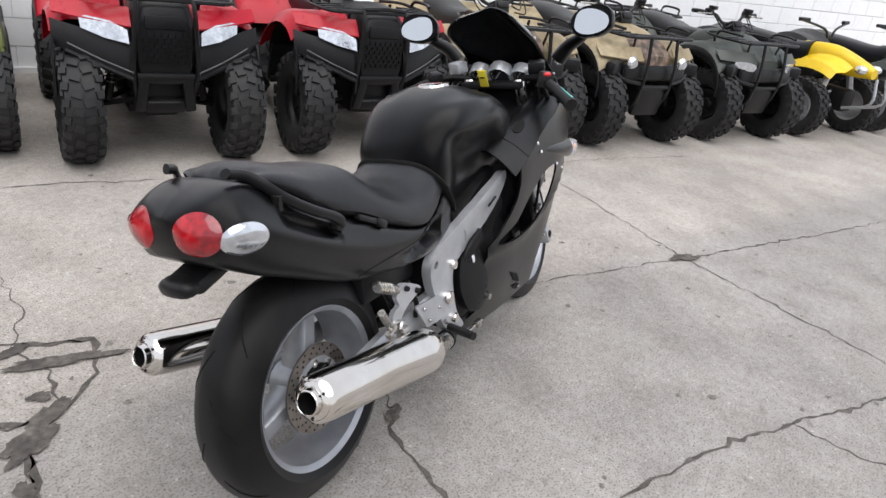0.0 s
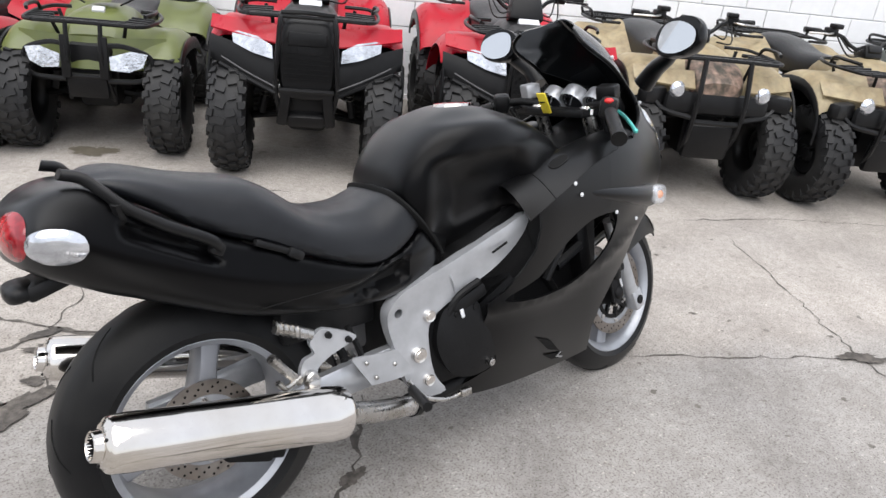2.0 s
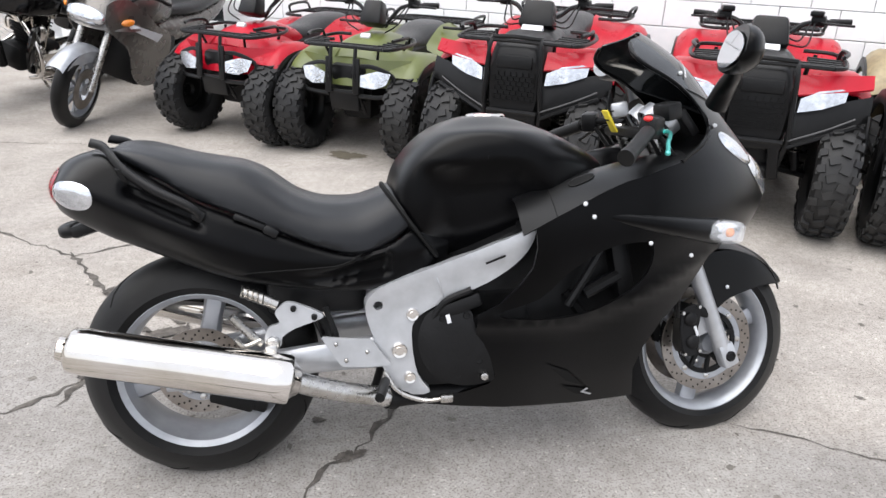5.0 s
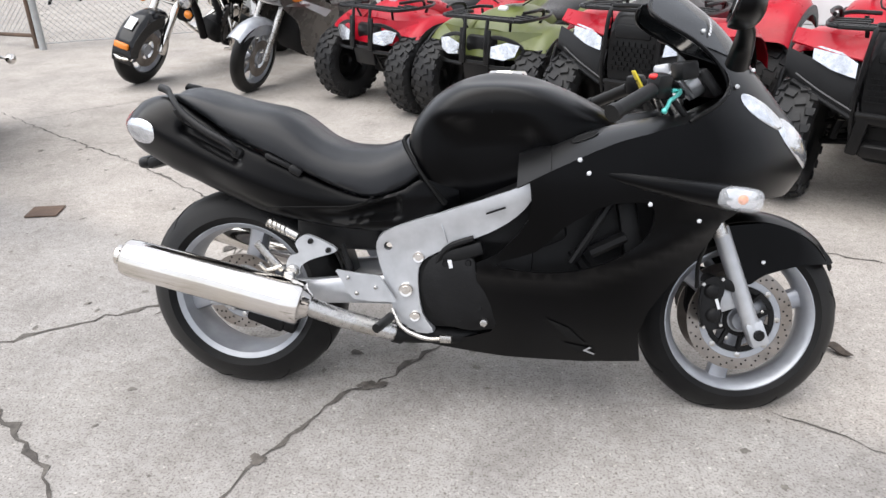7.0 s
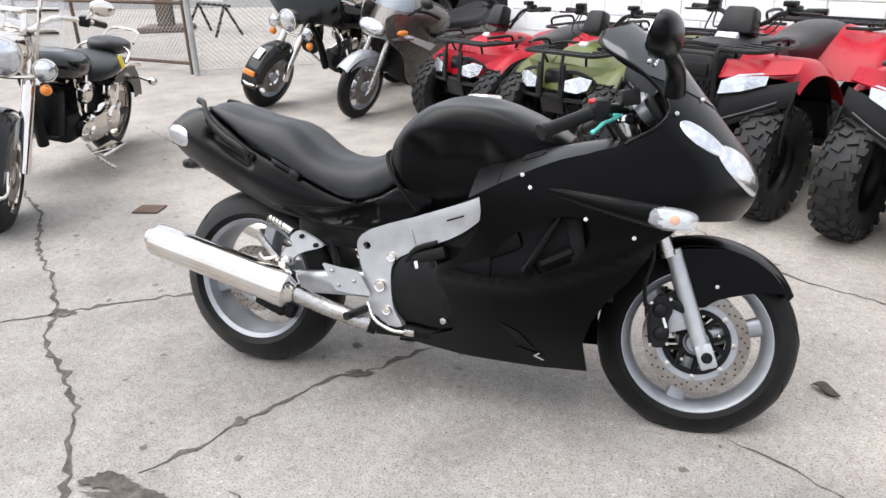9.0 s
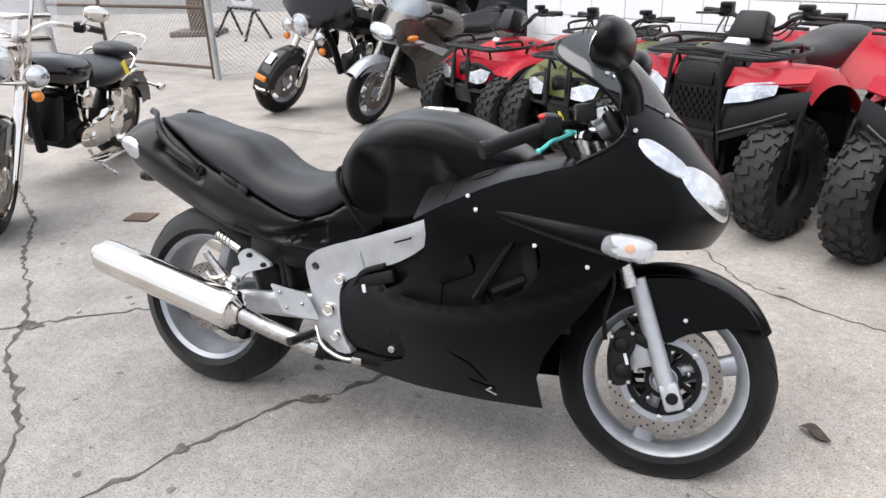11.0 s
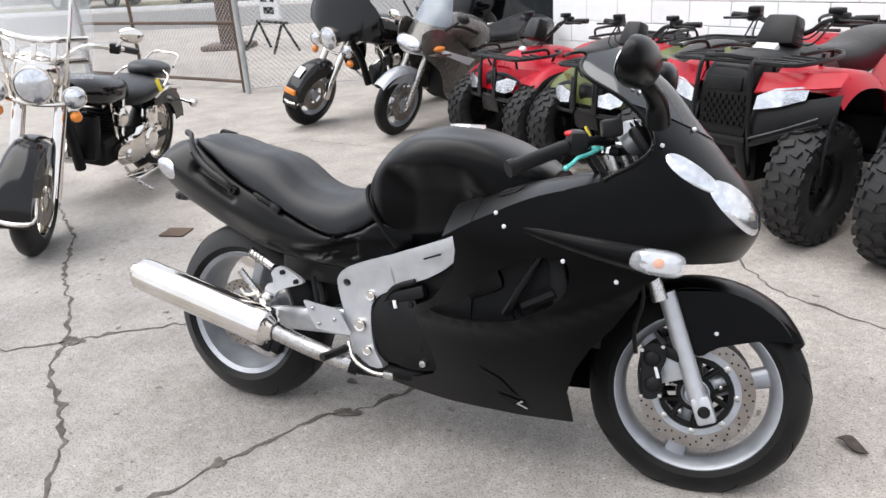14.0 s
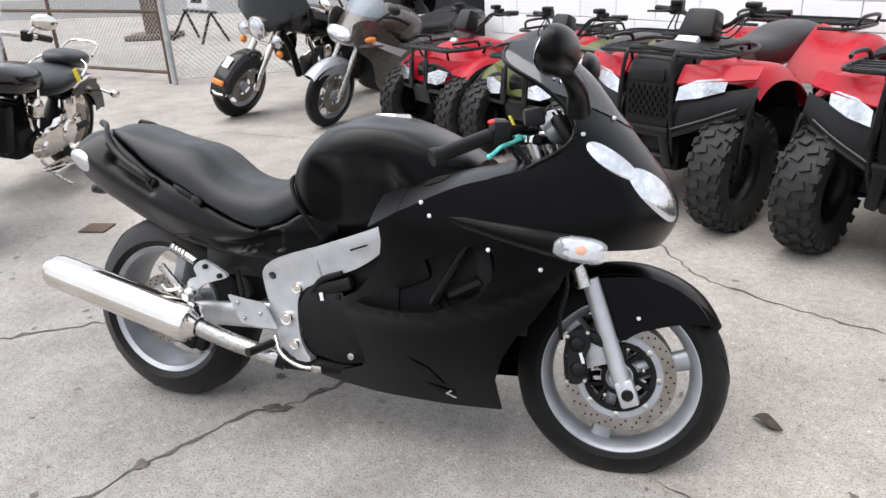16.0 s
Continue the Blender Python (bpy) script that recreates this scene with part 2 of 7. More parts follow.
def smooth_line(pts, n=6):
    """Catmull-Rom through the points."""
    p = [Vector(q) for q in pts]
    if len(p) < 3:
        return p
    p = [2 * p[0] - p[1], *p, 2 * p[-1] - p[-2]]
    out = []
    for i in range(1, len(p) - 2):
        a, b, c, d = p[i - 1 : i + 3]
        for k in range(n):
            t = k / n
            out.append(0.5 * (2 * b + (c - a) * t + (2 * a - 5 * b + 4 * c - d) * t * t + (3 * b - a - 3 * c + d) * t**3))
    return out + [p[-2]]


def tube(bm, pts, r, seg=8, n=6, r1=None, closed_ends=True):
    """A round bar along a smooth line."""
    line = smooth_line(pts, n)
    rings, up = [], Vector((0.13, 0.31, 0.94))
    for i, q in enumerate(line):
        d = (line[min(i + 1, len(line) - 1)] - line[max(i - 1, 0)]).normalized()
        a = d.cross(up)
        a = a.normalized() if a.length > 1e-4 else d.orthogonal().normalized()
        b = d.cross(a)
        rr = r if r1 is None else r + (r1 - r) * i / (len(line) - 1)
        rings.append([bm.verts.new(q + rr * (math.cos(2 * math.pi * k / seg) * a + math.sin(2 * math.pi * k / seg) * b)) for k in range(seg)])
    skin(bm, rings, closed_ends)
    return bm


def skin(bm, rings, caps=True, loop=True):
    n = len(rings[0])
    for a, b in zip(rings, rings[1:]):
        for k in range(n if loop else n - 1):
            bm.faces.new((a[k], a[(k + 1) % n], b[(k + 1) % n], b[k]))
    if caps:
        bm.faces.new(rings[0][::-1])
        bm.faces.new(rings[-1])


def lathe(bm, profile, c=(0, 0, 0), seg=40, axis="y", closed=False, rot=None):
    """Revolves (radius, along) pairs about an axis through c."""
    rings = []
    base = Matrix.Translation(c) @ (rot or Matrix.Identity(4))
    for k in range(seg):
        a = 2 * math.pi * k / seg
        ca, sa = math.cos(a), math.sin(a)
        rings.append([bm.verts.new(base @ (Vector((r * ca, h, r * sa)) if axis == "y" else Vector((h, r * ca, r * sa)) if axis == "x" else Vector((r * ca, r * sa, h)))) for r, h in profile])
    n = len(profile)
    for k in range(seg):
        a, b = rings[k], rings[(k + 1) % seg]
        for i in range(n if closed else n - 1):
            q = (a[i], a[(i + 1) % n], b[(i + 1) % n], b[i])
            bm.faces.new(q)
    bmesh.ops.remove_doubles(bm, verts=[v for v in bm.verts], dist=1e-6)
    return bm


def ball(bm, c, s, seg=16, rings=10, rot=(0, 0, 0), power=1.0):
    """A rounded lump of half sizes s."""
    m = pose(*c, *rot)
    rows = []
    f = lambda v: math.copysign(abs(v) ** power, v)  # noqa: E731
    for i in range(1, rings):
        a = math.pi * i / rings
        rows.append([bm.verts.new(m @ Vector((s[0] * f(math.sin(a)) * f(math.cos(2 * math.pi * k / seg)), s[1] * f(math.sin(a)) * f(math.sin(2 * math.pi * k / seg)), s[2] * f(math.cos(a))))) for k in range(seg)])
    skin(bm, rows)
    return bm


def loft_x(bm, stations, seg=28, sub=4):
    """Body along x from stations (x, low, high, half width, power, shift of the widest height 0..1)."""
    line = []
    cols = list(zip(*stations))
    smooth = [smooth_line([(stations[i][0], c[i], 0) for i in range(len(stations))], sub) for c in cols[1:]]
    for i in range(len(smooth[0])):
        line.append((smooth[0][i].x, *(s[i].y for s in smooth)))
    rings = []
    for x, lo, hi, hw, pw, mid in line:
        zc = lo + (hi - lo) * mid
        ring = []
        for k in range(seg):
            a = 2 * math.pi * k / seg
            c, s = math.cos(a), math.sin(a)
            y = hw * math.copysign(abs(c) ** (2 / pw), c)
            z = zc + ((hi - zc) if s > 0 else (zc - lo)) * math.copysign(abs(s) ** (2 / pw), s)
            ring.append(bm.verts.new((x, y, z)))
        rings.append(ring)
    skin(bm, rings)
    return bm


def surf(bm, fn, nu, nv, thick=0.004):
    """A sheet fn(u, v) with u, v in 0..1, given thickness along its normals."""
    g = [[bm.verts.new(fn(i / nu, j / nv)) for j in range(nv + 1)] for i in range(nu + 1)]
    fs = [bm.faces.new((g[i][j], g[i + 1][j], g[i + 1][j + 1], g[i][j + 1])) for i in range(nu) for j in range(nv)]
    if thick:
        thicken(bm, fs, thick)
    return bm


def thicken(bm, faces, thick):
    """Gives a sheet of faces a back side, thick metres behind it, and closes its rims."""
    bmesh.ops.recalc_face_normals(bm, faces=faces)
    normal = {}
    for f in faces:
        for v in f.verts:
            normal[v] = normal.get(v, Vector()) + f.normal * f.calc_area()
    back = {v: bm.verts.new(v.co - n.normalized() * thick) for v, n in normal.items()}
    rims = [e for e in {e for f in faces for e in f.edges} if len(e.link_faces) == 1]
    for f in faces:
        bm.faces.new([back[v] for v in reversed(f.verts)])
    for e in rims:
        a, b = e.verts
        bm.faces.new((a, b, back[b], back[a]))


def panel(bm, outline, fn, holes=(), step=0.03, thick=0.006):
    """A sheet cut to an outline in (a, b), with holes, bent by fn(a, b)."""
    from mathutils.geometry import delaunay_2d_cdt

    def dense(loop):
        out = []
        for i, p in enumerate(loop):
            a, b = Vector(p), Vector(loop[(i + 1) % len(loop)])
            k = max(1, int((b - a).length / step))
            out += [a + (b - a) * j / k for j in range(k)]
        return out

    def inside(p, loop):
        r = False
        for i in range(len(loop)):
            a, b = loop[i], loop[i - 1]
            if (a[1] > p[1]) != (b[1] > p[1]) and p[0] < (b[0] - a[0]) * (p[1] - a[1]) / (b[1] - a[1]) + a[0]:
                r = not r
        return r

    loops = [dense(outline), *(dense(h) for h in holes)]
    pts, edges = [], []
    for lp in loops:
        s = len(pts)
        pts += lp
        edges += [(s + i, s + (i + 1) % len(lp)) for i in range(len(lp))]
    near = np.array([tuple(p) for p in pts])
    xs, ys = [p[0] for p in outline], [p[1] for p in outline]
    x = min(xs) + step / 2
    while x < max(xs):
        y = min(ys) + step / 2
        while y < max(ys):
            q = (x, y)
            if inside(q, loops[0]) and not any(inside(q, h) for h in loops[1:]) and np.min(np.hypot(near[:, 0] - x, near[:, 1] - y)) > step * 0.45:
                pts.append(Vector(q))
            y += step
        x += step
    v2, _, f2, *_ = delaunay_2d_cdt(pts, edges, [], 0, 1e-6)
    vs = [bm.verts.new(fn(p[0], p[1])) for p in v2]
    fs = []
    for f in f2:
        c = sum((v2[i] for i in f), Vector((0, 0))) / len(f)
        if inside(c, loops[0]) and not any(inside(c, h) for h in loops[1:]):
            fs.append(bm.faces.new([vs[i] for i in f]))
    for v in [v for v in vs if not v.link_faces]:
        bm.verts.remove(v)
    if thick:
        thicken(bm, fs, thick)
    return bm


def rounded(loop, n=5):
    """A closed smooth outline through corner points."""
    p = [Vector(q) for q in loop]
    out = []
    for i in range(len(p)):
        a, b, c, d = p[i - 1], p[i], p[(i + 1) % len(p)], p[(i + 2) % len(p)]
        for k in range(n):
            t = k / n
            out.append(tuple(0.5 * (2 * b + (c - a) * t + (2 * a - 5 * b + 4 * c - d) * t * t + (3 * b - a - 3 * c + d) * t**3)))
    return out


# ---- ground ----
bm = bmesh.new()
bmesh.ops.create_grid(bm, x_segments=40, y_segments=40, size=150)
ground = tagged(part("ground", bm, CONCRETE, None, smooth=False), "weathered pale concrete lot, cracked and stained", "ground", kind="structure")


def crack(pts, width, seed, mat=CRACK, name="crack"):
    """A jagged dirt-filled crack laid along a line on the ground."""
    rnd = random.Random(seed)
    line = [Vector((*pts[0], 0))]
    for a, b in zip(pts, pts[1:]):
        a, b = Vector((*a, 0)), Vector((*b, 0))
        k = max(2, int((b - a).length / 0.035))
        side = (b - a).normalized().cross(Vector((0, 0, 1)))
        line += [a + (b - a) * j / k + side * rnd.gauss(0, 0.008) for j in range(1, k)] + [b]
    bm = bmesh.new()
    last = None
    for i, q in enumerate(line):
        d = (line[min(i + 1, len(line) - 1)] - line[max(i - 1, 0)]).normalized().cross(Vector((0, 0, 1)))
        f = width * (0.35 + 1.1 * rnd.random() ** 2) * min(1, 0.3 + i / 3, 0.3 + (len(line) - 1 - i) / 3)
        now = [bm.verts.new(q + d * f * (0.4 + 0.6 * rnd.random()) + Vector((0, 0, 0.0025))), bm.verts.new(q - d * f * (0.4 + 0.6 * rnd.random()) + Vector((0, 0, 0.0025)))]
        if last:
            bm.faces.new((last[0], last[1], now[1], now[0]))
        last = now
    return part(name, bm, mat, ground, smooth=False)


def patch(c, rx, ry, seed, mat, name, turn=0.0):
    """An uneven flat stain or crumbled hole on the ground."""
    rnd = random.Random(seed)
    bm = bmesh.new()
    ca, sa = math.cos(turn), math.sin(turn)
    vs = []
    waves = [(m, rnd.random() * 6.28, 0.36 / m**0.8) for m in (2, 3, 5, 8, 13, 21)]
    for k in range(110):
        a = 2 * math.pi * k / 110
        f = max(0.2, 0.85 + sum(g * math.sin(m * a + p) for m, p, g in waves) + 0.12 * rnd.random())
        x, y = rx * f * math.cos(a), ry * f * math.sin(a)
        vs.append(bm.verts.new((c[0] + ca * x - sa * y, c[1] + sa * x + ca * y, 0.0035 + 0.0006 * (seed % 12))))
    bm.faces.new(vs)
    return part(name, bm, mat, ground, smooth=False)


crack([(-3.0, 1.63), (-2.12, 1.06), (-1.67, 0.6), (-1.28, 0.31), (-1.05, 0.09), (-0.92, -0.1), (-0.69, -0.26), (-0.46, -0.43), (-0.26, -0.65), (-0.1, -0.85)], 0.016, 1)
crack([(-1.7, -0.42), (-1.04, 0.05), (-0.84, 0.22), (-0.64, 0.34), (-0.47, 0.48), (-0.38, 0.64), (-0.32, 0.72)], 0.014, 2)
crack([(-0.78, 1.55), (-0.52, 1.12), (-0.38, 0.86), (-0.24, 0.74)], 0.015, 3)
crack([(-1.42, 2.01), (-0.75, 1.5), (-0.48, 1.63), (-0.2, 1.27), (0.09, 1.0)], 0.009, 4)
crack([(0.62, 0.3), (0.49, 0.14), (0.41, 0.0), (0.31, -0.05), (0.25, -0.18), (0.15, -0.36), (0.1, -0.52), (0.0, -0.66)], 0.012, 5)
crack([(1.5, 1.75), (1.67, 1.43), (1.82, 1.3), (2.1, 1.14), (2.4, 1.02)], 0.008, 6)
crack([(1.58, 0.0), (1.73, -0.07), (1.88, -0.17), (2.45, -0.51), (3.65, -1.2), (4.2, -1.5)], 0.006, 7)
crack([(3.04, 0.44), (2.43, -0.52), (2.01, -1.43), (1.85, -1.8)], 0.005, 8)
crack([(0.3, -0.65), (0.5, -0.72), (0.9, -0.91), (1.25, -1.13), (1.7, -1.44), (2.2, -1.75)], 0.011, 9)
crack([(0.62, 2.33), (0.84, 2.23), (1.27, 1.94)], 0.006, 10)
crack([(-3.0, 3.03), (-2.24, 2.52), (-1.42, 2.01)], 0.007, 11)
crack([(-2.67, 2.85), (-2.12, 3.44), (-1.1, 3.29)], 0.005, 12)
crack([(3.02, 0.73), (3.61, 0.48), (4.54, -0.13)], 0.005, 13)
crack([(-0.1, 1.15), (0.05, 1.3), (0.15, 1.62)], 0.005, 14)
crack([(-0.34, 0.7), (-0.45, 0.5), (-0.5, 0.36)], 0.014, 15)
crack([(-0.11, 1.14), (0.09, 1.01), (-0.02, 0.84), (-0.22, 0.76), (-0.4, 0.86), (-0.36, 1.02), (-0.11, 1.14)], 0.016, 17)
crack([(-0.22, 0.76), (-0.1, 0.95), (-0.11, 1.14)], 0.01, 18)
crack([(1.25, -1.13), (1.2, -1.35), (1.28, -1.6)], 0.005, 16)
for k, (c, rx, ry, turn) in enumerate((((0.4, -0.0), 0.05, 0.022, 0.4), ((-0.3, 0.73), 0.15, 0.05, 0.35), ((-0.05, 0.97), 0.16, 0.035, -0.6), ((0.1, -0.76), 0.17, 0.04, 0.1), ((-0.05, -0.72), 0.09, 0.035, 0.3), ((2.43, -0.5), 0.1, 0.035, -0.5), ((-1.0, 0.08), 0.05, 0.04, 0.0), ((0.15, -0.36), 0.03, 0.02, 0.0), ((0.31, 0.18), 0.025, 0.014, 0.2), ((-0.42, 0.95), 0.05, 0.03, 0.7), ((-0.12, 1.12), 0.06, 0.025, 0.3), ((-0.5, 1.15), 0.045, 0.03, 1.0), ((-0.2, 0.86), 0.035, 0.025, 0.0), ((-0.45, 0.55), 0.05, 0.025, 1.1))):
    patch(c, rx, ry, 30 + k, SPALL, "spalled_patch", turn)


def pits(count, seed):
    """Shallow pits and pop-outs scattered over the slab near the motorcycle, one sheet of small uneven spots."""
    rnd = random.Random(seed)
    bm = bmesh.new()
    for _ in range(count):
        x, y = rnd.uniform(-2.2, 3.2), rnd.uniform(-1.9, 2.4)
        r = 0.004 + 0.016 * rnd.random() ** 3
        t, flat = rnd.random() * 6.28, rnd.uniform(0.45, 0.95)
        vs = []
        for k in range(11):
            a = 2 * math.pi * k / 11
            f = r * (0.6 + 0.6 * rnd.random())
            px, py = f * math.cos(a), f * flat * math.sin(a)
            vs.append(bm.verts.new((x + px * math.cos(t) - py * math.sin(t), y + px * math.sin(t) + py * math.cos(t), 0.0018)))
        bm.faces.new(vs)
    return tagged(part("pits", bm, PITMAT, ground, smooth=False), kind="stuff")


PITMAT = material("dirty_pit", (0.15, 0.135, 0.12), 0.95, vary=0.4, scale=60, second=(0.2, 0.185, 0.165), second_scale=3)
pits(420, 77)
OILMAT = material("oil_stain", (0.2, 0.175, 0.13), 0.7, vary=0.3, scale=20)
patch((0.54, 2.93), 0.12, 0.09, 50, OILMAT, "oil_stain")

# ---- block wall behind the row of vehicles ----
WALL_N, WALL_U = Vector((0.5216, 0.8532, 0)), Vector((0.8532, -0.5216, 0))
WALL_0 = Vector((1.758, 3.836, 0)) + WALL_N * 0.34
WALL_TURN = math.degrees(math.atan2(WALL_U.y, WALL_U.x))
wall = thing("wall_north", Matrix.Translation(WALL_0) @ pose(0, 0, 0, 0, 0, WALL_TURN), "white painted concrete block wall with fine recessed joints", "wall", kind="structure")

BW, BH, JOINT = 0.386, 0.192, 0.006


def course_z(k):
    return -0.008 + BH * k


bm = bmesh.new()
for a, b, lo, hi in ((-2.72, 16.0, 0, 3.4), (-5.2, -4.35, 0, 3.4), (-4.35, -2.72, 2.3, 3.4)):
    box(bm, ((a + b) / 2, 0.112, (lo + hi) / 2), (b - a, 0.2, hi - lo))
part("wall_core", bm, MORTAR, wall, smooth=False)
bm = bmesh.new()
box(bm, (BW / 2, 0.02, BH / 2), (BW - JOINT, 0.04, BH - JOINT), bevel=0.004)
block = part("block", bm, WALLWHITE, wall, smooth=False)
block.location = (20, 3, -5)
rest = bmesh.new()
count = 0
for k in range(0, 17):
    for i in range(-9, 44):
        x = -2.72 + i * BW + (BW / 2 if k % 2 else 0)
        z = course_z(k)
        if x + BW > 15.9 or (-4.35 - BW < x < -2.72) or x < -5.2:
            continue
        if 3 <= k <= 7 and x < 10.5:
            again(block, Matrix.Translation((x, -0.008, z)))
            count += 1
        else:
            box(rest, (x + BW / 2, 0.012, z + BH / 2), (BW - JOINT, 0.04, BH - JOINT))
tagged(part("far_blocks", rest, WALLWHITE, wall, smooth=False), kind="stuff")
bpy.data.objects.remove(block)
# half blocks that finish the courses at the doorway
bm = bmesh.new()
for k in range(1, 17, 2):
    box(bm, (-2.72 + BW / 4, 0.012, course_z(k) + BH / 2), (BW / 2 - JOINT, 0.04, BH - JOINT))
part("half_block", bm, WALLWHITE, wall, smooth=False)
# a low plinth fills the first joint at the foot
bm = bmesh.new()
box(bm, (6.6, 0.0, 0.02), (18.6, 0.05, 0.04))
part("plinth", bm, WALLWHITE, wall, smooth=False)

# shop window in the wall's opening
shop = thing("window_1", Matrix.Translation(WALL_0) @ pose(0, 0, 0, 0, 0, WALL_TURN), "dark shop window with a white frame", "window", kind="structure")
bm = bmesh.new()
for x in (-4.31, -3.85, -2.76):
    box(bm, (x, 0.05, 1.15), (0.08, 0.09, 2.3), bevel=0.005)
for z in (0.45, 2.26):
    box(bm, (-3.53, 0.052, z), (1.5, 0.085, 0.07))
box(bm, (-3.53, 0.06, 0.2), (1.5, 0.08, 0.43))
part("window_frame", bm, WALLWHITE, shop, smooth=False)
bm = bmesh.new()
box(bm, (-3.53, 0.075, 1.35), (1.5, 0.012, 1.75))
part("pane", bm, DARKGLASS, shop, smooth=False)
# plain gable wall closes the building
bm = bmesh.new()
box(bm, (-5.1, 3.2, 1.7), (0.2, 6.0, 3.4))
end_wall = tagged(part("wall_west", bm, WALLWHITE, None, smooth=False), "white painted end wall of the building", "wall", kind="structure")
end_wall.matrix_basis = Matrix.Translation(WALL_0) @ pose(0, 0, 0, 0, 0, WALL_TURN)

# ---- quad bikes ----
DARKTRIM = material("worn_grey_trim", (0.09, 0.09, 0.092), 0.5, vary=0.2)


def knobby_tyre(r, hw, inner):
    """A fat off-road tyre about the y axis with rows of blocks."""
    bm = bmesh.new()
    lathe(bm, [(inner, -hw * 0.72), (inner + 0.03, -hw * 0.98), (r * 0.8, -hw), (r * 0.93, -hw * 0.86), (r * 0.955, -hw * 0.4), (r * 0.96, 0), (r * 0.955, hw * 0.4), (r * 0.93, hw * 0.86), (r * 0.8, hw), (inner + 0.03, hw * 0.98), (inner, hw * 0.72)], seg=36)
    return bm


def knobs_of(r, hw, knobs=22):
    """The tread blocks of that tyre."""
    bm = bmesh.new()
    for k in range(knobs):
        a = 2 * math.pi * k / knobs
        for y, da, w, tilt in ((-0.28, 0.0, 0.5, 18), (0.28, 0.5, 0.5, -18), (-0.8, 0.5, 0.36, 10), (0.8, 0.0, 0.36, -10)):
            b = a + da * 2 * math.pi / knobs
            rr = r * (0.965 if abs(y) < 0.5 else 0.935)
            m = Matrix.Rotation(-b, 4, "Y") @ pose(rr, y * hw, 0, tilt, 0, 0 if abs(y) < 0.5 else math.copysign(24, y))
            c = [m @ Vector((dx * r * 0.07, dy * hw * w, dz * r * 0.12)) for dx in (-0.5, 0.5) for dy in (-0.5, 0.5) for dz in (-0.5, 0.5)]
            v = [bm.verts.new(q) for q in c]
            for q in ((4, 5, 7, 6), (0, 4, 6, 2), (1, 3, 7, 5), (0, 1, 5, 4), (2, 6, 7, 3)):
                bm.faces.new([v[i] for i in q])
        for s in (-1, 1):
            m = Matrix.Rotation(-(a + 0.1), 4, "Y") @ pose(r * 0.85, s * hw * 0.99, 0)
            c = [m @ Vector((dx * r * 0.14, dy * 0.012, dz * r * 0.1)) for dx in (-0.5, 0.5) for dy in (-0.5, 0.5) for dz in (-0.5, 0.5)]
            v = [bm.verts.new(q) for q in c]
            for q in ((4, 5, 7, 6), (0, 2, 3, 1), (0, 4, 6, 2), (1, 3, 7, 5), (0, 1, 5, 4), (2, 6, 7, 3)):
                bm.faces.new([v[i] for i in q])
    return bm


def quad_rim(inner, hw):
    bm = bmesh.new()
    lathe(bm, [(inner + 0.012, -hw * 0.74), (inner - 0.004, -hw * 0.6), (inner - 0.02, -hw * 0.3), (inner - 0.02, hw * 0.25), (inner - 0.004, hw * 0.6), (inner + 0.012, hw * 0.74)], seg=28)
    lathe(bm, [(0.0, hw * 0.34), (0.035, hw * 0.36), (0.05, hw * 0.2), (inner * 0.6, hw * 0.16), (inner * 0.78, hw * 0.3), (inner - 0.018, hw * 0.2)], seg=28)
    for k in range(4):
        a = math.pi / 4 + k * math.pi / 2
        box(bm, (0.055 * math.cos(a), hw * 0.3, 0.055 * math.sin(a)), (0.016, 0.03, 0.016))
    return bm


def tubes(lines, r, seg=6, n=4):
    bm = bmesh.new()
    for ln in lines:
        tube(bm, ln, r, seg, n)
    return bm


def bars(name, lines, r, root):
    """A rack welded from tubes: the first tube is the part, the rest are its bars."""
    rack = part(name, tubes(lines[:1], r), PLASTIC, root)
    for ln in lines[1:]:
        part("bar", tubes([ln], r), PLASTIC, rack)


def mirror_y(lines):
    return lines + [[(x, -y, z) for x, y, z in ln] for ln in lines]


def add_wheels(root, rf, rr, half_f, half_r, base, rim_mat=PLASTIC, hf=0.095, hr=0.125, steer=0.0):
    front = part("tyre", knobby_tyre(rf, hf, 0.15), DUSTYRUBBER, None)
    rim_f = part("rim", quad_rim(0.15, hf), rim_mat, None)
    rear = part("tyre", knobby_tyre(rr, hr, 0.14), DUSTYRUBBER, None)
    rim_r = part("rim", quad_rim(0.14, hr), rim_mat, None)
    front_t = part("tread", knobs_of(rf, hf), DUSTYRUBBER, None, smooth=False)
    rear_t = part("tread", knobs_of(rr, hr), DUSTYRUBBER, None, smooth=False)
    for x, y, r, ty, ri, turn in ((0, half_f, rf, front, rim_f, steer), (0, -half_f, rf, front, rim_f, 180 + steer), (-base, half_r, rr, rear, rim_r, 0), (-base, -half_r, rr, rear, rim_r, 180)):
        w = new("wheel")
        w.parent = root
        w.matrix_basis = pose(x, y, r, 0, 0, turn)
        again(ty, Matrix.Identity(4), "tyre", w)
        again(ri, Matrix.Identity(4), "rim", w)
        tagged(again(front_t if ty is front else rear_t, Matrix.Identity(4), "tread", w), kind="stuff")
    for o in (front, rim_f, rear, rim_r, front_t, rear_t):
        bpy.data.objects.remove(o)


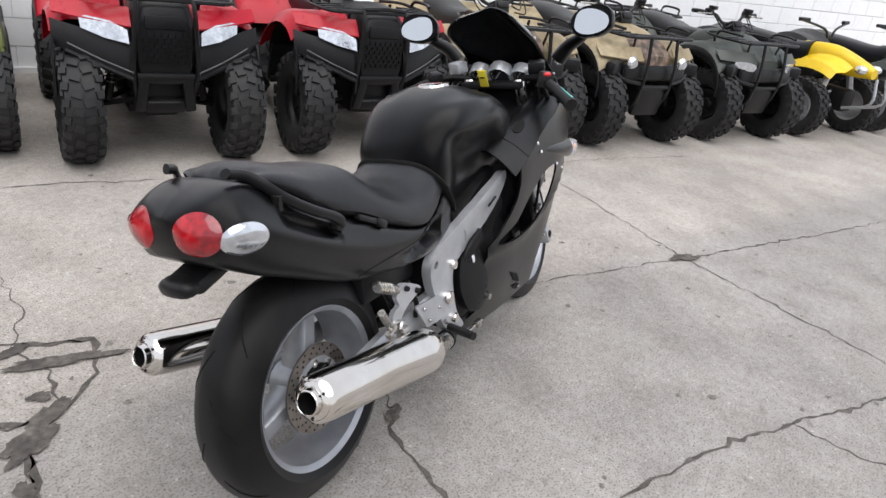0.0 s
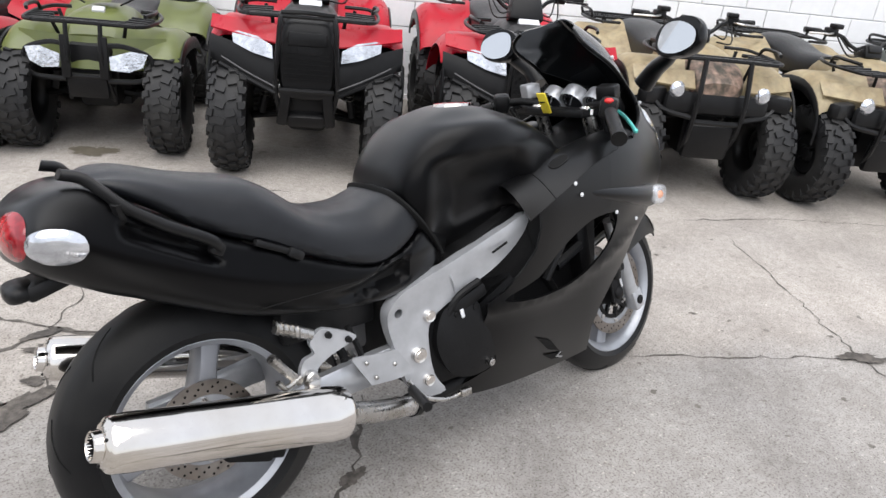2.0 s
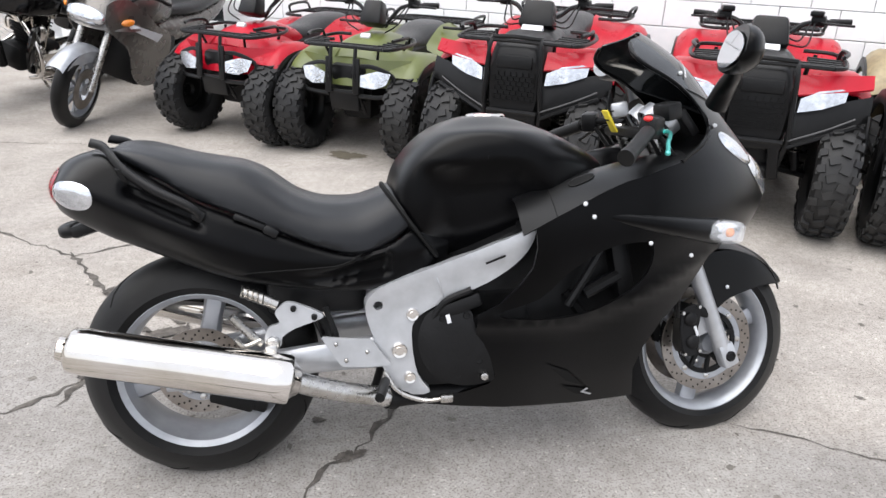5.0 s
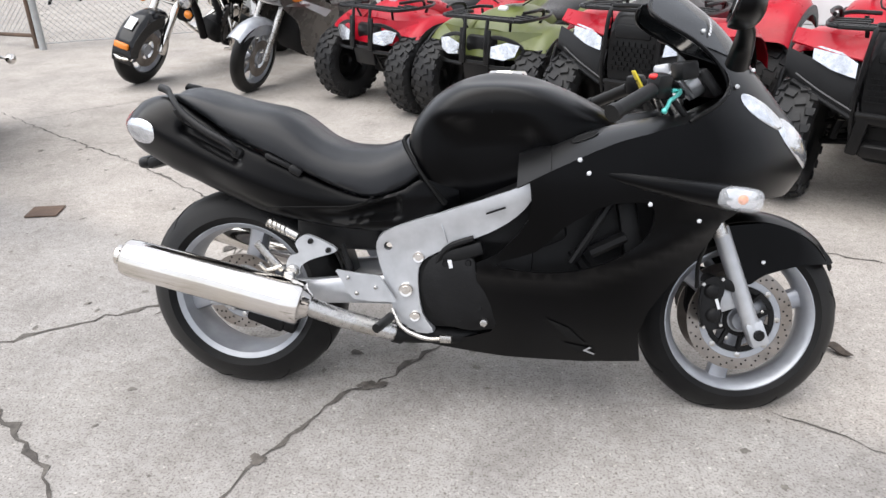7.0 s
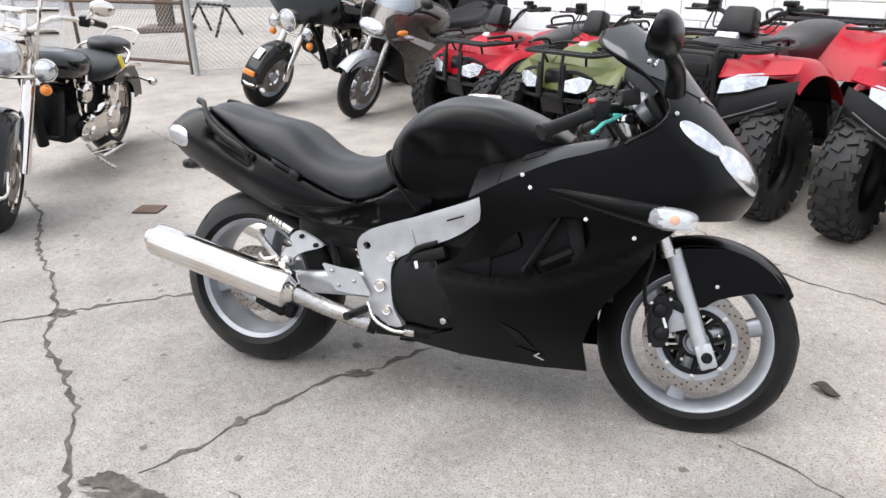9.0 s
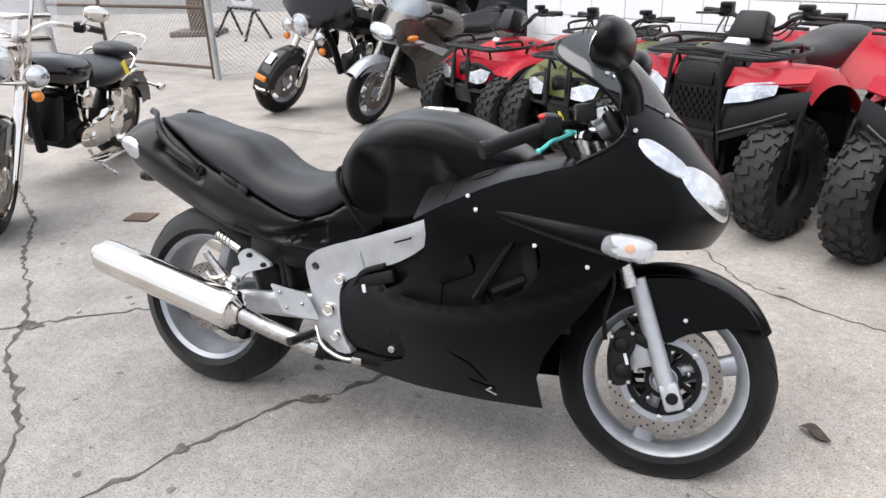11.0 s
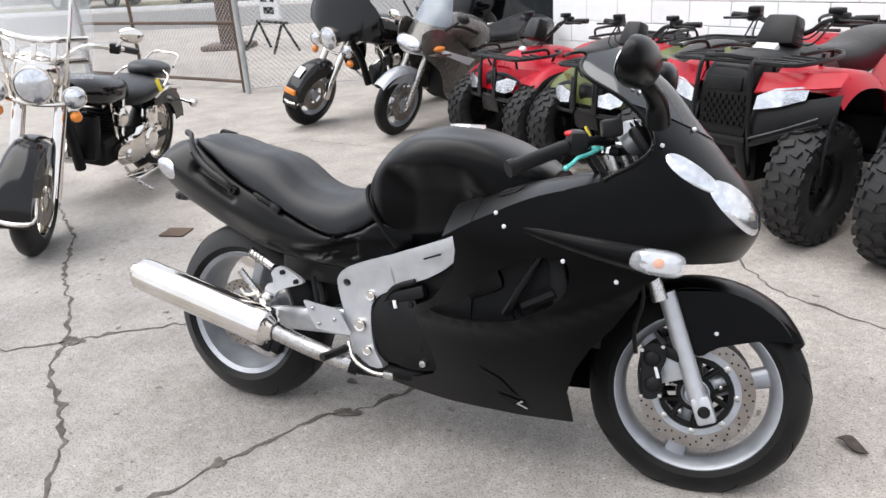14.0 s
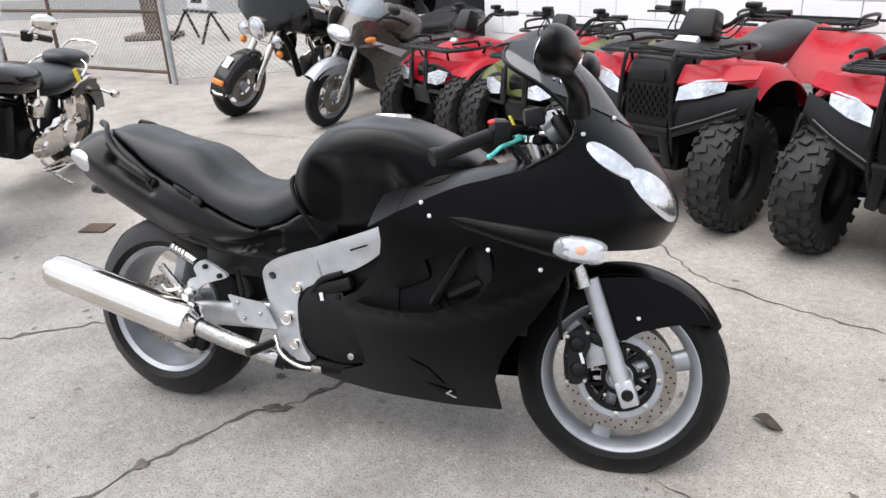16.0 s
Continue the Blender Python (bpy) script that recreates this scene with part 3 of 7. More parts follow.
def arch(cx, cz, rx, rz, a0, a1, y0, y1, lip=0.03, droop=0.05, flare=0.05):
    """A mudguard sheet over a wheel, from angle a0 to a1 (front to back)."""
    def fn(u, v):
        a = radians(a0 + (a1 - a0) * u)
        y = y0 + (y1 - y0) * v
        k = max(0.0, (v - 0.75) / 0.25)
        inner = max(0.0, (0.3 - v) / 0.3)
        z = cz + (rz - droop * k * k) * math.sin(a) + 0.045 * inner
        x = cx + (rx + flare * (1 - abs(2 * u - 1)) * 0 - 0.02 * k) * math.cos(a)
        return Vector((x, y, z - lip * k**3))
    return fn


def pull_in(root, kx, ky, kz, back=0.14):
    """Shortens the nose, narrows the body, lowers what stands above 0.4 m and sets it back over the axle."""
    for ob in root.children_recursive:
        if ob.type != "MESH" or ob.parent.name.startswith("wheel"):
            continue
        for v in ob.data.vertices:
            x, y, z = v.co
            x = (x * kx if x > 0 else x) - back
            x = x if x > -1.3 else -1.3 + 0.65 * (x + 1.3)
            v.co = (x, y * ky, 0.4 + (z - 0.4) * kz if z > 0.4 else z)


def quad(style, colour, m, label, wind=0.0, steer=0.0, group="row of quad bikes"):
    """A utility quad bike; the origin lies on the ground under the front axle, facing +x."""
    root = thing("quad_bike", m, label, "quad bike", group)
    big = style in ("utility", "camo")
    base, rf, rr = (1.27, 0.3, 0.3) if big else (1.14, 0.275, 0.275)
    hf, hr_ = (0.40, 0.38) if big else (0.375, 0.36)
    add_wheels(root, rf, rr, hf, hr_, base, PLASTIC, 0.092 if big else 0.09, 0.12, steer)
    top, lift = {"utility": (0.82, 0.2), "camo": (0.77, 0.2), "sporty": (0.65, 0.26)}[style]
    low = top - 0.8
    wide = 0.545 if big else 0.5
    sweep = 48 if style == "utility" else 178
    # front mudguards
    for s in (-1, 1):
        bm = bmesh.new()
        surf(bm, arch(-0.03, 0.44, 0.42, top - 0.44, 52 if style == "utility" else 28, 162, s * 0.13, s * wide), 14, 10, 0.006)
        part("front_mudguard", bm, colour, root)
        bm = bmesh.new()
        surf(bm, arch(-base + 0.02, 0.46, 0.46, top - 0.45, 20, 150, s * 0.15, s * (wide + 0.01)), 14, 10, 0.006)
        part("rear_mudguard", bm, colour, root)
        # black lower trim round the front wheel arch
        bm = bmesh.new()
        surf(bm, lambda u, v: Vector((-0.03 + (0.43 - 0.03 * v) * math.cos(radians(-8 + sweep * u)), s * (wide - 0.005 + 0.012 * math.sin(math.pi * v)), 0.43 + (top - 0.47 - 0.075 * v) * math.sin(radians(-8 + sweep * u)))), 18, 3, 0.012)
        part("arch_trim", bm, PLASTIC, root)
        bm = bmesh.new()
        surf(bm, lambda u, v: Vector((-base + 0.02 + (0.46 - 0.03 * v) * math.cos(radians(5 + 150 * u)), s * (wide + 0.01), 0.45 + (top - 0.5 - 0.06 * v) * math.sin(radians(5 + 150 * u)))), 14, 2, 0.012)
        part("arch_trim", bm, PLASTIC, root)
        # inner wheel-well liner and footwell
        bm = bmesh.new()
        surf(bm, lambda u, v: Vector((-0.03 + 0.39 * math.cos(radians(20 + 150 * u)), s * (0.14 + 0.34 * v), 0.42 + (top - 0.48) * math.sin(radians(20 + 150 * u)))), 10, 3, 0.006)
        part("wheel_liner", bm, DARK, root)
        bm = bmesh.new()
        box(bm, (-base / 2, s * 0.34, 0.30), (0.46, 0.24, 0.04), bevel=0.01)
        box(bm, (-0.42, s * 0.36, 0.42), (0.03, 0.22, 0.26), (0, 20, 0), bevel=0.008)
        part("footwell", bm, PLASTIC, root)
        # suspension
        bm = tubes([[(0.06, s * 0.12, 0.30), (0.0, s * 0.33, 0.26)], [(-0.16, s * 0.12, 0.30), (-0.02, s * 0.33, 0.26)], [(0.04, s * 0.12, 0.44), (0.0, s * 0.32, 0.36)]], 0.016)
        part("control_arm", bm, DARK, root)
        bm = bmesh.new()
        tube(bm, [(0.09, s * 0.27, 0.30), (0.05, s * 0.2, 0.64)], 0.024, 8, 2)
        part("shock_absorber", bm, PLASTIC, root)
        bm = bmesh.new()
        for k in range(9):
            a = Vector((0.09, s * 0.27, 0.30)).lerp(Vector((0.05, s * 0.2, 0.64)), 0.3 + k * 0.065)
            lathe(bm, [(0.031, -0.006), (0.038, 0), (0.031, 0.006)], a, 12, "z")
        part("spring", bm, STEEL if style == "utility" else PLASTIC, root)
    # engine, belly and axle mass
    bm = bmesh.new()
    box(bm, (-0.62, 0, 0.42), (0.55, 0.34, 0.36), bevel=0.04)
    box(bm, (-0.05, 0, 0.38), (0.5, 0.22, 0.3), bevel=0.03)
    box(bm, (-base, 0, 0.33), (0.3, 0.6, 0.12), bevel=0.03)
    box(bm, (-0.55, 0, 0.24), (1.1, 0.3, 0.05), bevel=0.01)
    part("engine", bm, DARK, root)
    # tank cover and seat
    bm = bmesh.new()
    loft_x(bm, [(-0.62, 0.5, 0.76 + low, 0.1, 2.6, 0.5), (-0.45, 0.5, 0.84 + low, 0.15, 2.6, 0.5), (-0.25, 0.5, top + 0.09, 0.17, 2.6, 0.5), (-0.02, 0.5, top + 0.08, 0.2, 2.8, 0.5), (0.16, 0.5, top + 0.03, 0.2, 2.8, 0.5), (0.26, 0.52, top - 0.02, 0.18, 2.8, 0.5)])
    part("tank_cover", bm, colour if style != "utility" else PLASTIC, root)
    bm = bmesh.new()
    loft_x(bm, [(x * base / 1.27, a + low, b + low, w, p, 0.5) for x, a, b, w, p in ((-1.36, 0.72, 0.80, 0.1, 2.6), (-1.28, 0.68, 0.87, 0.16, 2.8), (-1.0, 0.65, 0.875, 0.17, 2.8), (-0.75, 0.62, 0.83, 0.15, 2.8), (-0.52, 0.64, 0.83, 0.11, 2.8), (-0.44, 0.7, 0.82, 0.08, 2.6))])
    part("seat", bm, SEATMAT, root)
    # racks
    rz = top + 0.055
    w1, w2 = (0.37, 0.2) if big else (0.33, 0.2)
    lines = [[(0.42, -w1 + 0.06, rz), (0.44, 0, rz + 0.005), (0.42, w1 - 0.06, rz)]]
    lines += mirror_y([[(0.42, w1 - 0.06, rz), (0.34, w1, rz), (0.0, w1 + 0.02, rz), (-0.14, w1 - 0.03, rz + 0.01), (-0.17, w2, rz + 0.01)]])
    lines += mirror_y([[(0.33, w1 - 0.02, rz + 0.045), (0.2, w1 + 0.01, rz + 0.05), (0.02, w1, rz + 0.045), (-0.02, w1 - 0.01, rz)]])
    lines += [[(x, -w1, rz), (x, -w2, rz + 0.006)] for x in (0.3, 0.2, 0.1)] + [[(x, w1, rz), (x, w2, rz + 0.006)] for x in (0.3, 0.2, 0.1)]
    lines += [[(x, -w1 + 0.02, rz), (x, w1 - 0.02, rz)] for x in (0.36, 0.28)]
    lines += mirror_y([[(0.3, 0.2, rz), (0.24, 0.17, 0.6)], [(-0.12, 0.26, rz), (-0.1, 0.22, 0.6)]])
    bars("front_rack", lines, 0.011, root)
    b = -base
    lines = mirror_y([[(b + 0.2, 0.2, rz - 0.01), (b + 0.16, 0.38, rz - 0.01), (b - 0.3, 0.4, rz - 0.01), (b - 0.42, 0.3, rz), (b - 0.44, 0, rz)], [(b + 0.1, 0.39, rz), (b + 0.06, 0.41, rz + 0.05), (b - 0.24, 0.42, rz + 0.05), (b - 0.28, 0.4, rz)]])
    lines += [[(x, -0.39, rz - 0.01), (x, 0.39, rz - 0.01)] for x in (b - 0.14, b - 0.24, b - 0.34)]
    lines += mirror_y([[(b - 0.1, 0.25, rz), (b - 0.1, 0.22, 0.5)], [(b - 0.34, 0.22, rz), (b - 0.2, 0.18, 0.5)]])
    bars("rear_rack", lines, 0.011, root)
    # handlebar with grips, levers, pod
    hz = top + lift
    bar = mirror_y([[(-0.2, 0.05, top + 0.12), (-0.22, 0.12, hz - 0.05), (-0.24, 0.2, hz), (-0.29, 0.42, hz + 0.01)]])
    bar += [[(-0.2, -0.06, top + 0.13), (-0.2, 0.06, top + 0.13)]]
    part("handlebar", tubes(bar, 0.013), PLASTIC, root)
    for s in (-1, 1):
        bm = bmesh.new()
        tube(bm, [(-0.275, s * 0.31, hz + 0.007), (-0.29, s * 0.42, hz + 0.01)], 0.018, 10, 2)
        part("grip", bm, RUBBER, root)
        bm = bmesh.new()
        box(bm, (-0.255, s * 0.25, hz + 0.012), (0.06, 0.075, 0.055), (0, 0, s * -12), bevel=0.01)
        box(bm, (-0.235, s * 0.235, hz + 0.05), (0.06, 0.07, 0.03), (0, 0, s * -12), bevel=0.008)
        part("switch_box", bm, PLASTIC, root)
        bm = tubes([[(-0.23, s * 0.25, hz + 0.01), (-0.2, s * 0.3, hz + 0.005), (-0.22, s * 0.43, hz)]], 0.007)
        part("brake_lever", bm, PLASTIC if style != "camo" else STEEL, root)
        bm = tubes([[(-0.22, s * 0.21, hz), (-0.12, s * 0.16, hz - 0.08), (-0.12, s * 0.08, top + 0.14)], [(-0.22, s * 0.23, hz), (-0.1, s * 0.2, hz - 0.1), (-0.1, s * 0.1, top + 0.1)]], 0.005, 5)
        part("cable", bm, RUBBER, root)
    bm = bmesh.new()
    if style == "camo":
        box(bm, (-0.17, 0, top + lift - 0.09), (0.12, 0.13, 0.09), (0, -25, 0), bevel=0.02)
    else:
        box(bm, (-0.14, 0, top + lift - 0.05), (0.13, 0.23 if big else 0.17, 0.16), (0, -22, 0), bevel=0.025, taper=0.78)
    part("instrument_pod", bm, PLASTIC, root)
    bm = bmesh.new()
    if style == "camo":
        box(bm, (-0.13, 0, top + 0.14), (0.05, 0.1, 0.05), (0, -30, 0), bevel=0.01)
    else:
        box(bm, (-0.005, 0, top + 0.08), (0.055, 0.13, 0.036) if big else (0.04, 0.07, 0.03), (0, 30, 0), bevel=0.005)
    part("label_plate", bm, WHITEMARK if style != "camo" else PLASTIC, root)
    if style == "utility":
        bm = bmesh.new()
        loft_x(bm, [(0.08, 0.5, top + 0.09, 0.17, 4, 0.5), (0.26, 0.46, top + 0.08, 0.17, 4, 0.5), (0.40, 0.44, top + 0.04, 0.155, 4, 0.5), (0.445, 0.47, top - 0.02, 0.14, 4, 0.5)])
        part("nose_cover", bm, PLASTIC, root)
        bm = bmesh.new()
        for k in range(6):
            box(bm, (0.452, 0, 0.56 + k * 0.026), (0.012, 0.25, 0.006))
            for j in range(7):
                box(bm, (0.452, -0.11 + j * 0.036 + (0.018 if k % 2 else 0), 0.573 + k * 0.026), (0.012, 0.006, 0.026))
        part("grille", bm, DARK, root, "black honeycomb grille")
        bm = bmesh.new()
        box(bm, (0.45, 0, top - 0.05), (0.02, 0.21, 0.07), (0, -10, 0), bevel=0.008)
        part("badge_panel", bm, PLASTIC, root)
        part("bumper", tubes(mirror_y([[(0.40, 0.15, 0.36), (0.46, 0.17, 0.5), (0.475, 0.165, 0.62), (0.46, 0.15, top + 0.02), (0.40, 0.14, rz + 0.02)], [(0.46, 0.17, 0.48), (0.42, 0.3, 0.53), (0.34, 0.48, 0.6)]]) + [[(0.46, -0.15, 0.5), (0.465, 0, 0.5), (0.46, 0.15, 0.5)], [(0.42, -0.14, rz + 0.02), (0.45, 0, rz + 0.03), (0.42, 0.14, rz + 0.02)]], 0.013), PLASTIC, root)
        bm = bmesh.new()
        for s in (-1, 1):
            box(bm, (0.41, s * 0.125, 0.4), (0.07, 0.06, 0.2), (s * 8, 14, 0), bevel=0.015)
        box(bm, (0.43, 0, 0.485), (0.07, 0.3, 0.04), (0, 14, 0), bevel=0.012)
        box(bm, (0.37, 0, 0.33), (0.08, 0.22, 0.07), (0, 20, 0), bevel=0.02)
        box(bm, (0.34, 0, 0.41), (0.03, 0.22, 0.16), bevel=0.01)
        part("skid_plate", bm, PLASTIC, root)
        for s in (-1, 1):
            bm = bmesh.new()
            panel(bm, [(s * 0.185, 0.66), (s * 0.19, 0.725), (s * 0.27, 0.762), (s * 0.375, 0.775), (s * 0.41, 0.765), (s * 0.405, 0.715), (s * 0.3, 0.68)], lambda y, z: Vector((0.475 - 0.9 * max(0, abs(y) - 0.17) ** 1.5 - 0.35 * (z - 0.64), y, z)), step=0.03, thick=0.03)
            part("headlight", bm, CLEAR, root, "clear swept headlight")
            bm = bmesh.new()
            surf(bm, lambda u, v: Vector((0.46 - 0.75 * max(0, (0.16 + 0.38 * u) - 0.17) ** 1.4, s * (0.16 + 0.38 * u), 0.49 + 0.13 * u + (0.17 - 0.05 * u) * v)) - Vector((0.05 * v * v, 0, 0)), 10, 5, 0.03)
            part("front_shield", bm, PLASTIC, root)
            bm = bmesh.new()
            surf(bm, lambda u, v: Vector((0.44 - 0.8 * max(0, (0.17 + 0.36 * u) - 0.17) ** 1.4 - 0.09 * v, s * (0.17 + 0.36 * u), 0.742 + 0.035 * u + 0.085 * v - 0.03 * u * v)), 10, 4, 0.012)
            part("brow", bm, colour, root)
            bm = tubes([[(0.475, s * 0.17, 0.515), (0.41, s * 0.33, 0.575), (0.33, s * 0.47, 0.635)]], 0.0045, 6)
            part("shield_line", bm, DARKTRIM, root)
    elif style == "sporty":
        bm = bmesh.new()
        box(bm, (0.3, 0, 0.48), (0.2, 0.26, 0.24), bevel=0.04)
        part("nose_cover", bm, PLASTIC, root)
        bm = bmesh.new()
        surf(bm, lambda u, v: Vector((0.42 - 0.16 * abs(2 * u - 1) ** 2 - 0.07 * v, 0.4 * (2 * u - 1), 0.47 + 0.16 * v)), 14, 4, 0.02)
        part("front_cowl", bm, colour, root)
        cage = mirror_y([[(0.36, 0.12, 0.3), (0.47, 0.1, 0.45), (0.5, 0.09, 0.55), (0.46, 0.09, rz)], [(0.47, 0.11, 0.42), (0.44, 0.28, 0.425), (0.4, 0.335, 0.47), (0.39, 0.33, 0.55), (0.43, 0.2, 0.6), (0.47, 0.09, 0.6)]])
        cage += [[(0.47, -0.1, 0.44), (0.48, 0, 0.44), (0.47, 0.1, 0.44)]]
        bars("bumper", cage, 0.014, root)
        bm = bmesh.new()
        for s in (-1, 1):
            box(bm, (0.49, s * 0.1, 0.54), (0.025, 0.05, 0.22), (0, -6, 0), bevel=0.008)
        box(bm, (0.44, 0, 0.38), (0.06, 0.22, 0.12), (0, 15, 0), bevel=0.02)
        part("bumper_guard", bm, PLASTIC, root)
        for s in (-1, 1):
            bm = bmesh.new()
            panel(bm, [(s * 0.13, 0.55), (s * 0.135, 0.485), (s * 0.23, 0.475), (s * 0.3, 0.5), (s * 0.325, 0.565), (s * 0.24, 0.58)], lambda y, z: Vector((0.475 - 0.9 * max(0, abs(y) - 0.1) ** 1.7 - 0.3 * (z - 0.6), y, z)), step=0.03, thick=0.03)
            part("headlight", bm, CLEAR, root, "clear headlight behind the bumper bar")
    else:
        bm = bmesh.new()
        loft_x(bm, [(0.0, 0.55, top + 0.06, 0.2, 3, 0.5), (0.22, 0.54, top + 0.03, 0.19, 3, 0.5), (0.36, 0.56, top - 0.03, 0.16, 3, 0.5), (0.42, 0.6, top - 0.07, 0.12, 3, 0.5)])
        part("nose_cover", bm, CAMO if colour == TAN else colour, root)
        part("bumper", tubes(mirror_y([[(0.38, 0.14, 0.3), (0.46, 0.15, 0.42), (0.49, 0.15, 0.6), (0.44, 0.14, rz)], [(0.47, 0.15, 0.5), (0.42, 0.33, 0.53), (0.36, 0.4, 0.6)]]) + [[(0.47, -0.15, 0.48), (0.48, 0, 0.48), (0.47, 0.15, 0.48)]], 0.016), PLASTIC, root)
        bm = bmesh.new()
        box(bm, (0.4, 0, 0.575), (0.08, 0.66, 0.13), (0, -8, 0), bevel=0.04)
        for s in (-1, 1):
            box(bm, (0.36, s * 0.4, 0.6), (0.1, 0.18, 0.1), (0, 0, s * -28), bevel=0.03)
        box(bm, (0.4, 0, 0.36), (0.08, 0.3, 0.22), (0, 12, 0), bevel=0.03)
        part("front_shield", bm, PLASTIC, root)
        for s in (-1, 1):
            bm = bmesh.new()
            surf(bm, lambda u, v: Vector((0.45 - 0.75 * max(0, (0.17 + 0.34 * u) - 0.17) ** 1.4 - 0.1 * v, s * (0.17 + 0.34 * u), 0.665 + 0.01 * u + 0.085 * v - 0.02 * u * v)), 10, 4, 0.012)
            part("brow", bm, colour, root)
            bm = bmesh.new()
            if colour == TAN:
                lathe(bm, [(0.0, 0.02), (0.03, 0.015), (0.042, 0.0), (0.05, -0.02), (0.03, -0.06)], (0.445, s * 0.27, 0.645), 20, "x")
            else:
                panel(bm, rounded([(s * 0.2, 0.66), (s * 0.22, 0.61), (s * 0.36, 0.63), (s * 0.39, 0.67), (s * 0.3, 0.68)], 3), lambda y, z: Vector((0.47 - 0.8 * max(0, abs(y) - 0.17) ** 1.4, y, z)), step=0.03, thick=0.03)
            part("headlight", bm, CLEAR, root, "clear headlight")
    pull_in(root, *{"utility": (0.7, 0.93, 0.97), "camo": (0.72, 0.95, 1.0), "sporty": (0.66, 0.93, 1.0)}[style])
    return root


def sport_quad(colour, m, label):
    """A slim sport quad with open suspension."""
    root = thing("quad_bike", m, label, "quad bike", "row of quad bikes")
    add_wheels(root, 0.27, 0.26, 0.44, 0.42, 1.2, SILVER, 0.08, 0.12)
    bm = bmesh.new()
    loft_x(bm, [(-1.3, 0.7, 0.8, 0.08, 2.5, 0.5), (-0.9, 0.66, 0.8, 0.13, 2.5, 0.5), (-0.5, 0.6, 0.78, 0.11, 2.5, 0.5), (-0.3, 0.6, 0.82, 0.1, 2.5, 0.5)])
    part("seat", bm, SEATMAT, root)
    bm = bmesh.new()
    loft_x(bm, [(-0.4, 0.6, 0.8, 0.07, 2.5, 0.5), (-0.1, 0.58, 0.82, 0.1, 2.5, 0.5), (0.15, 0.58, 0.76, 0.09, 2.5, 0.5), (0.34, 0.6, 0.69, 0.05, 2.5, 0.5)])
    part("front_cowl", bm, colour, root)
    for s in (-1, 1):
        bm = bmesh.new()
        surf(bm, arch(-0.05, 0.44, 0.36, 0.25, 48, 140, s * 0.12, s * 0.4), 10, 6, 0.006)
        part("front_mudguard", bm, colour, root)
        bm = bmesh.new()
        surf(bm, arch(-1.2, 0.46, 0.4, 0.3, 35, 140, s * 0.12, s * 0.46), 10, 6, 0.006)
        part("rear_mudguard", bm, PLASTIC, root)
        part("control_arm", tubes([[(0.1, s * 0.1, 0.3), (0.0, s * 0.36, 0.27)], [(-0.14, s * 0.1, 0.3), (0.0, s * 0.36, 0.27)], [(0.05, s * 0.1, 0.42), (0.0, s * 0.35, 0.34)]], 0.014), GALV, root)
        bm = bmesh.new()
        tube(bm, [(0.05, s * 0.3, 0.32), (0.02, s * 0.15, 0.62)], 0.03, 8, 2)
        part("shock_absorber", bm, SILVER, root)
        bm = bmesh.new()
        ball(bm, (0.27, s * 0.12, 0.67), (0.06, 0.05, 0.04))
        part("headlight", bm, CLEAR, root, "clear headlight")
        bm = bmesh.new()
        tube(bm, [(-0.28, s * 0.28, 1.0), (-0.3, s * 0.4, 1.0)], 0.018, 8, 2)
        part("grip", bm, RUBBER, root)
    part("handlebar", tubes(mirror_y([[(-0.2, 0.03, 0.86), (-0.22, 0.1, 0.94), (-0.3, 0.4, 1.0)]]), 0.012), PLASTIC, root)
    bm = bmesh.new()
    box(bm, (-0.55, 0, 0.42), (0.5, 0.28, 0.34), bevel=0.04)
    box(bm, (0.0, 0, 0.36), (0.4, 0.2, 0.2), bevel=0.03)
    box(bm, (-1.2, 0, 0.3), (0.16, 0.6, 0.08), bevel=0.02)
    part("engine", bm, DARK, root)
    part("bumper", tubes(mirror_y([[(0.2, 0.08, 0.3), (0.45, 0.1, 0.4), (0.42, 0.08, 0.62)]]), 0.014), SILVER, root)
    return root


def parked(a, b, back=0.11):
    """Pose of a quad whose front wheels stand at a (its right) and b (its left)."""
    a, b = Vector((*a, 0)), Vector((*b, 0))
    d = (b - a).normalized()
    f = Vector((d.y, -d.x, 0))
    c = (a + b) / 2 - f * back
    return pose(c.x, c.y, 0, 0, 0, math.degrees(math.atan2(f.y, f.x)))


quad("sporty", RED, parked((-0.55, 3.58), (0.01, 3.18)), "small red utility quad with black racks and bull bar")
quad("sporty", GREEN, parked((0.245, 3.09), (0.87, 2.725)), "olive green utility quad with black racks and bull bar")
quad("utility", RED, parked((1.075, 2.345), (1.775, 1.925)), "large red utility quad with black grille and racks")
quad("utility", RED, parked((2.12, 1.74), (2.85, 1.31)), "large red utility quad with a white label plate")
quad("camo", TAN, parked((3.08, 1.19), (3.76, 0.74)), "tan camouflage utility quad with round headlights")
quad("camo", TAN, parked((4.03, 0.53), (4.72, 0.115)), "tan and leaf camouflage utility quad with round headlights")
quad("camo", OLIVE, parked((5.15, -0.13), (5.83, -0.56)), "dark green utility quad with black racks")
sport_quad(YELLOW, parked((6.28, -0.8), (7.0, -1.21)), "yellow sport quad with silver wheels")
sport_quad(OLIVE, parked((7.4, -1.45), (8.1, -1.9)), "dark grey sport quad with silver wheels")

# ---- the black sport-touring motorcycle on its side stand ----
bike = thing("motorcycle", pose(-0.005, 0.02, 0, -13, 0, -1.0), "matt black sport-touring motorcycle with silver frame and chrome exhausts", "motorcycle")


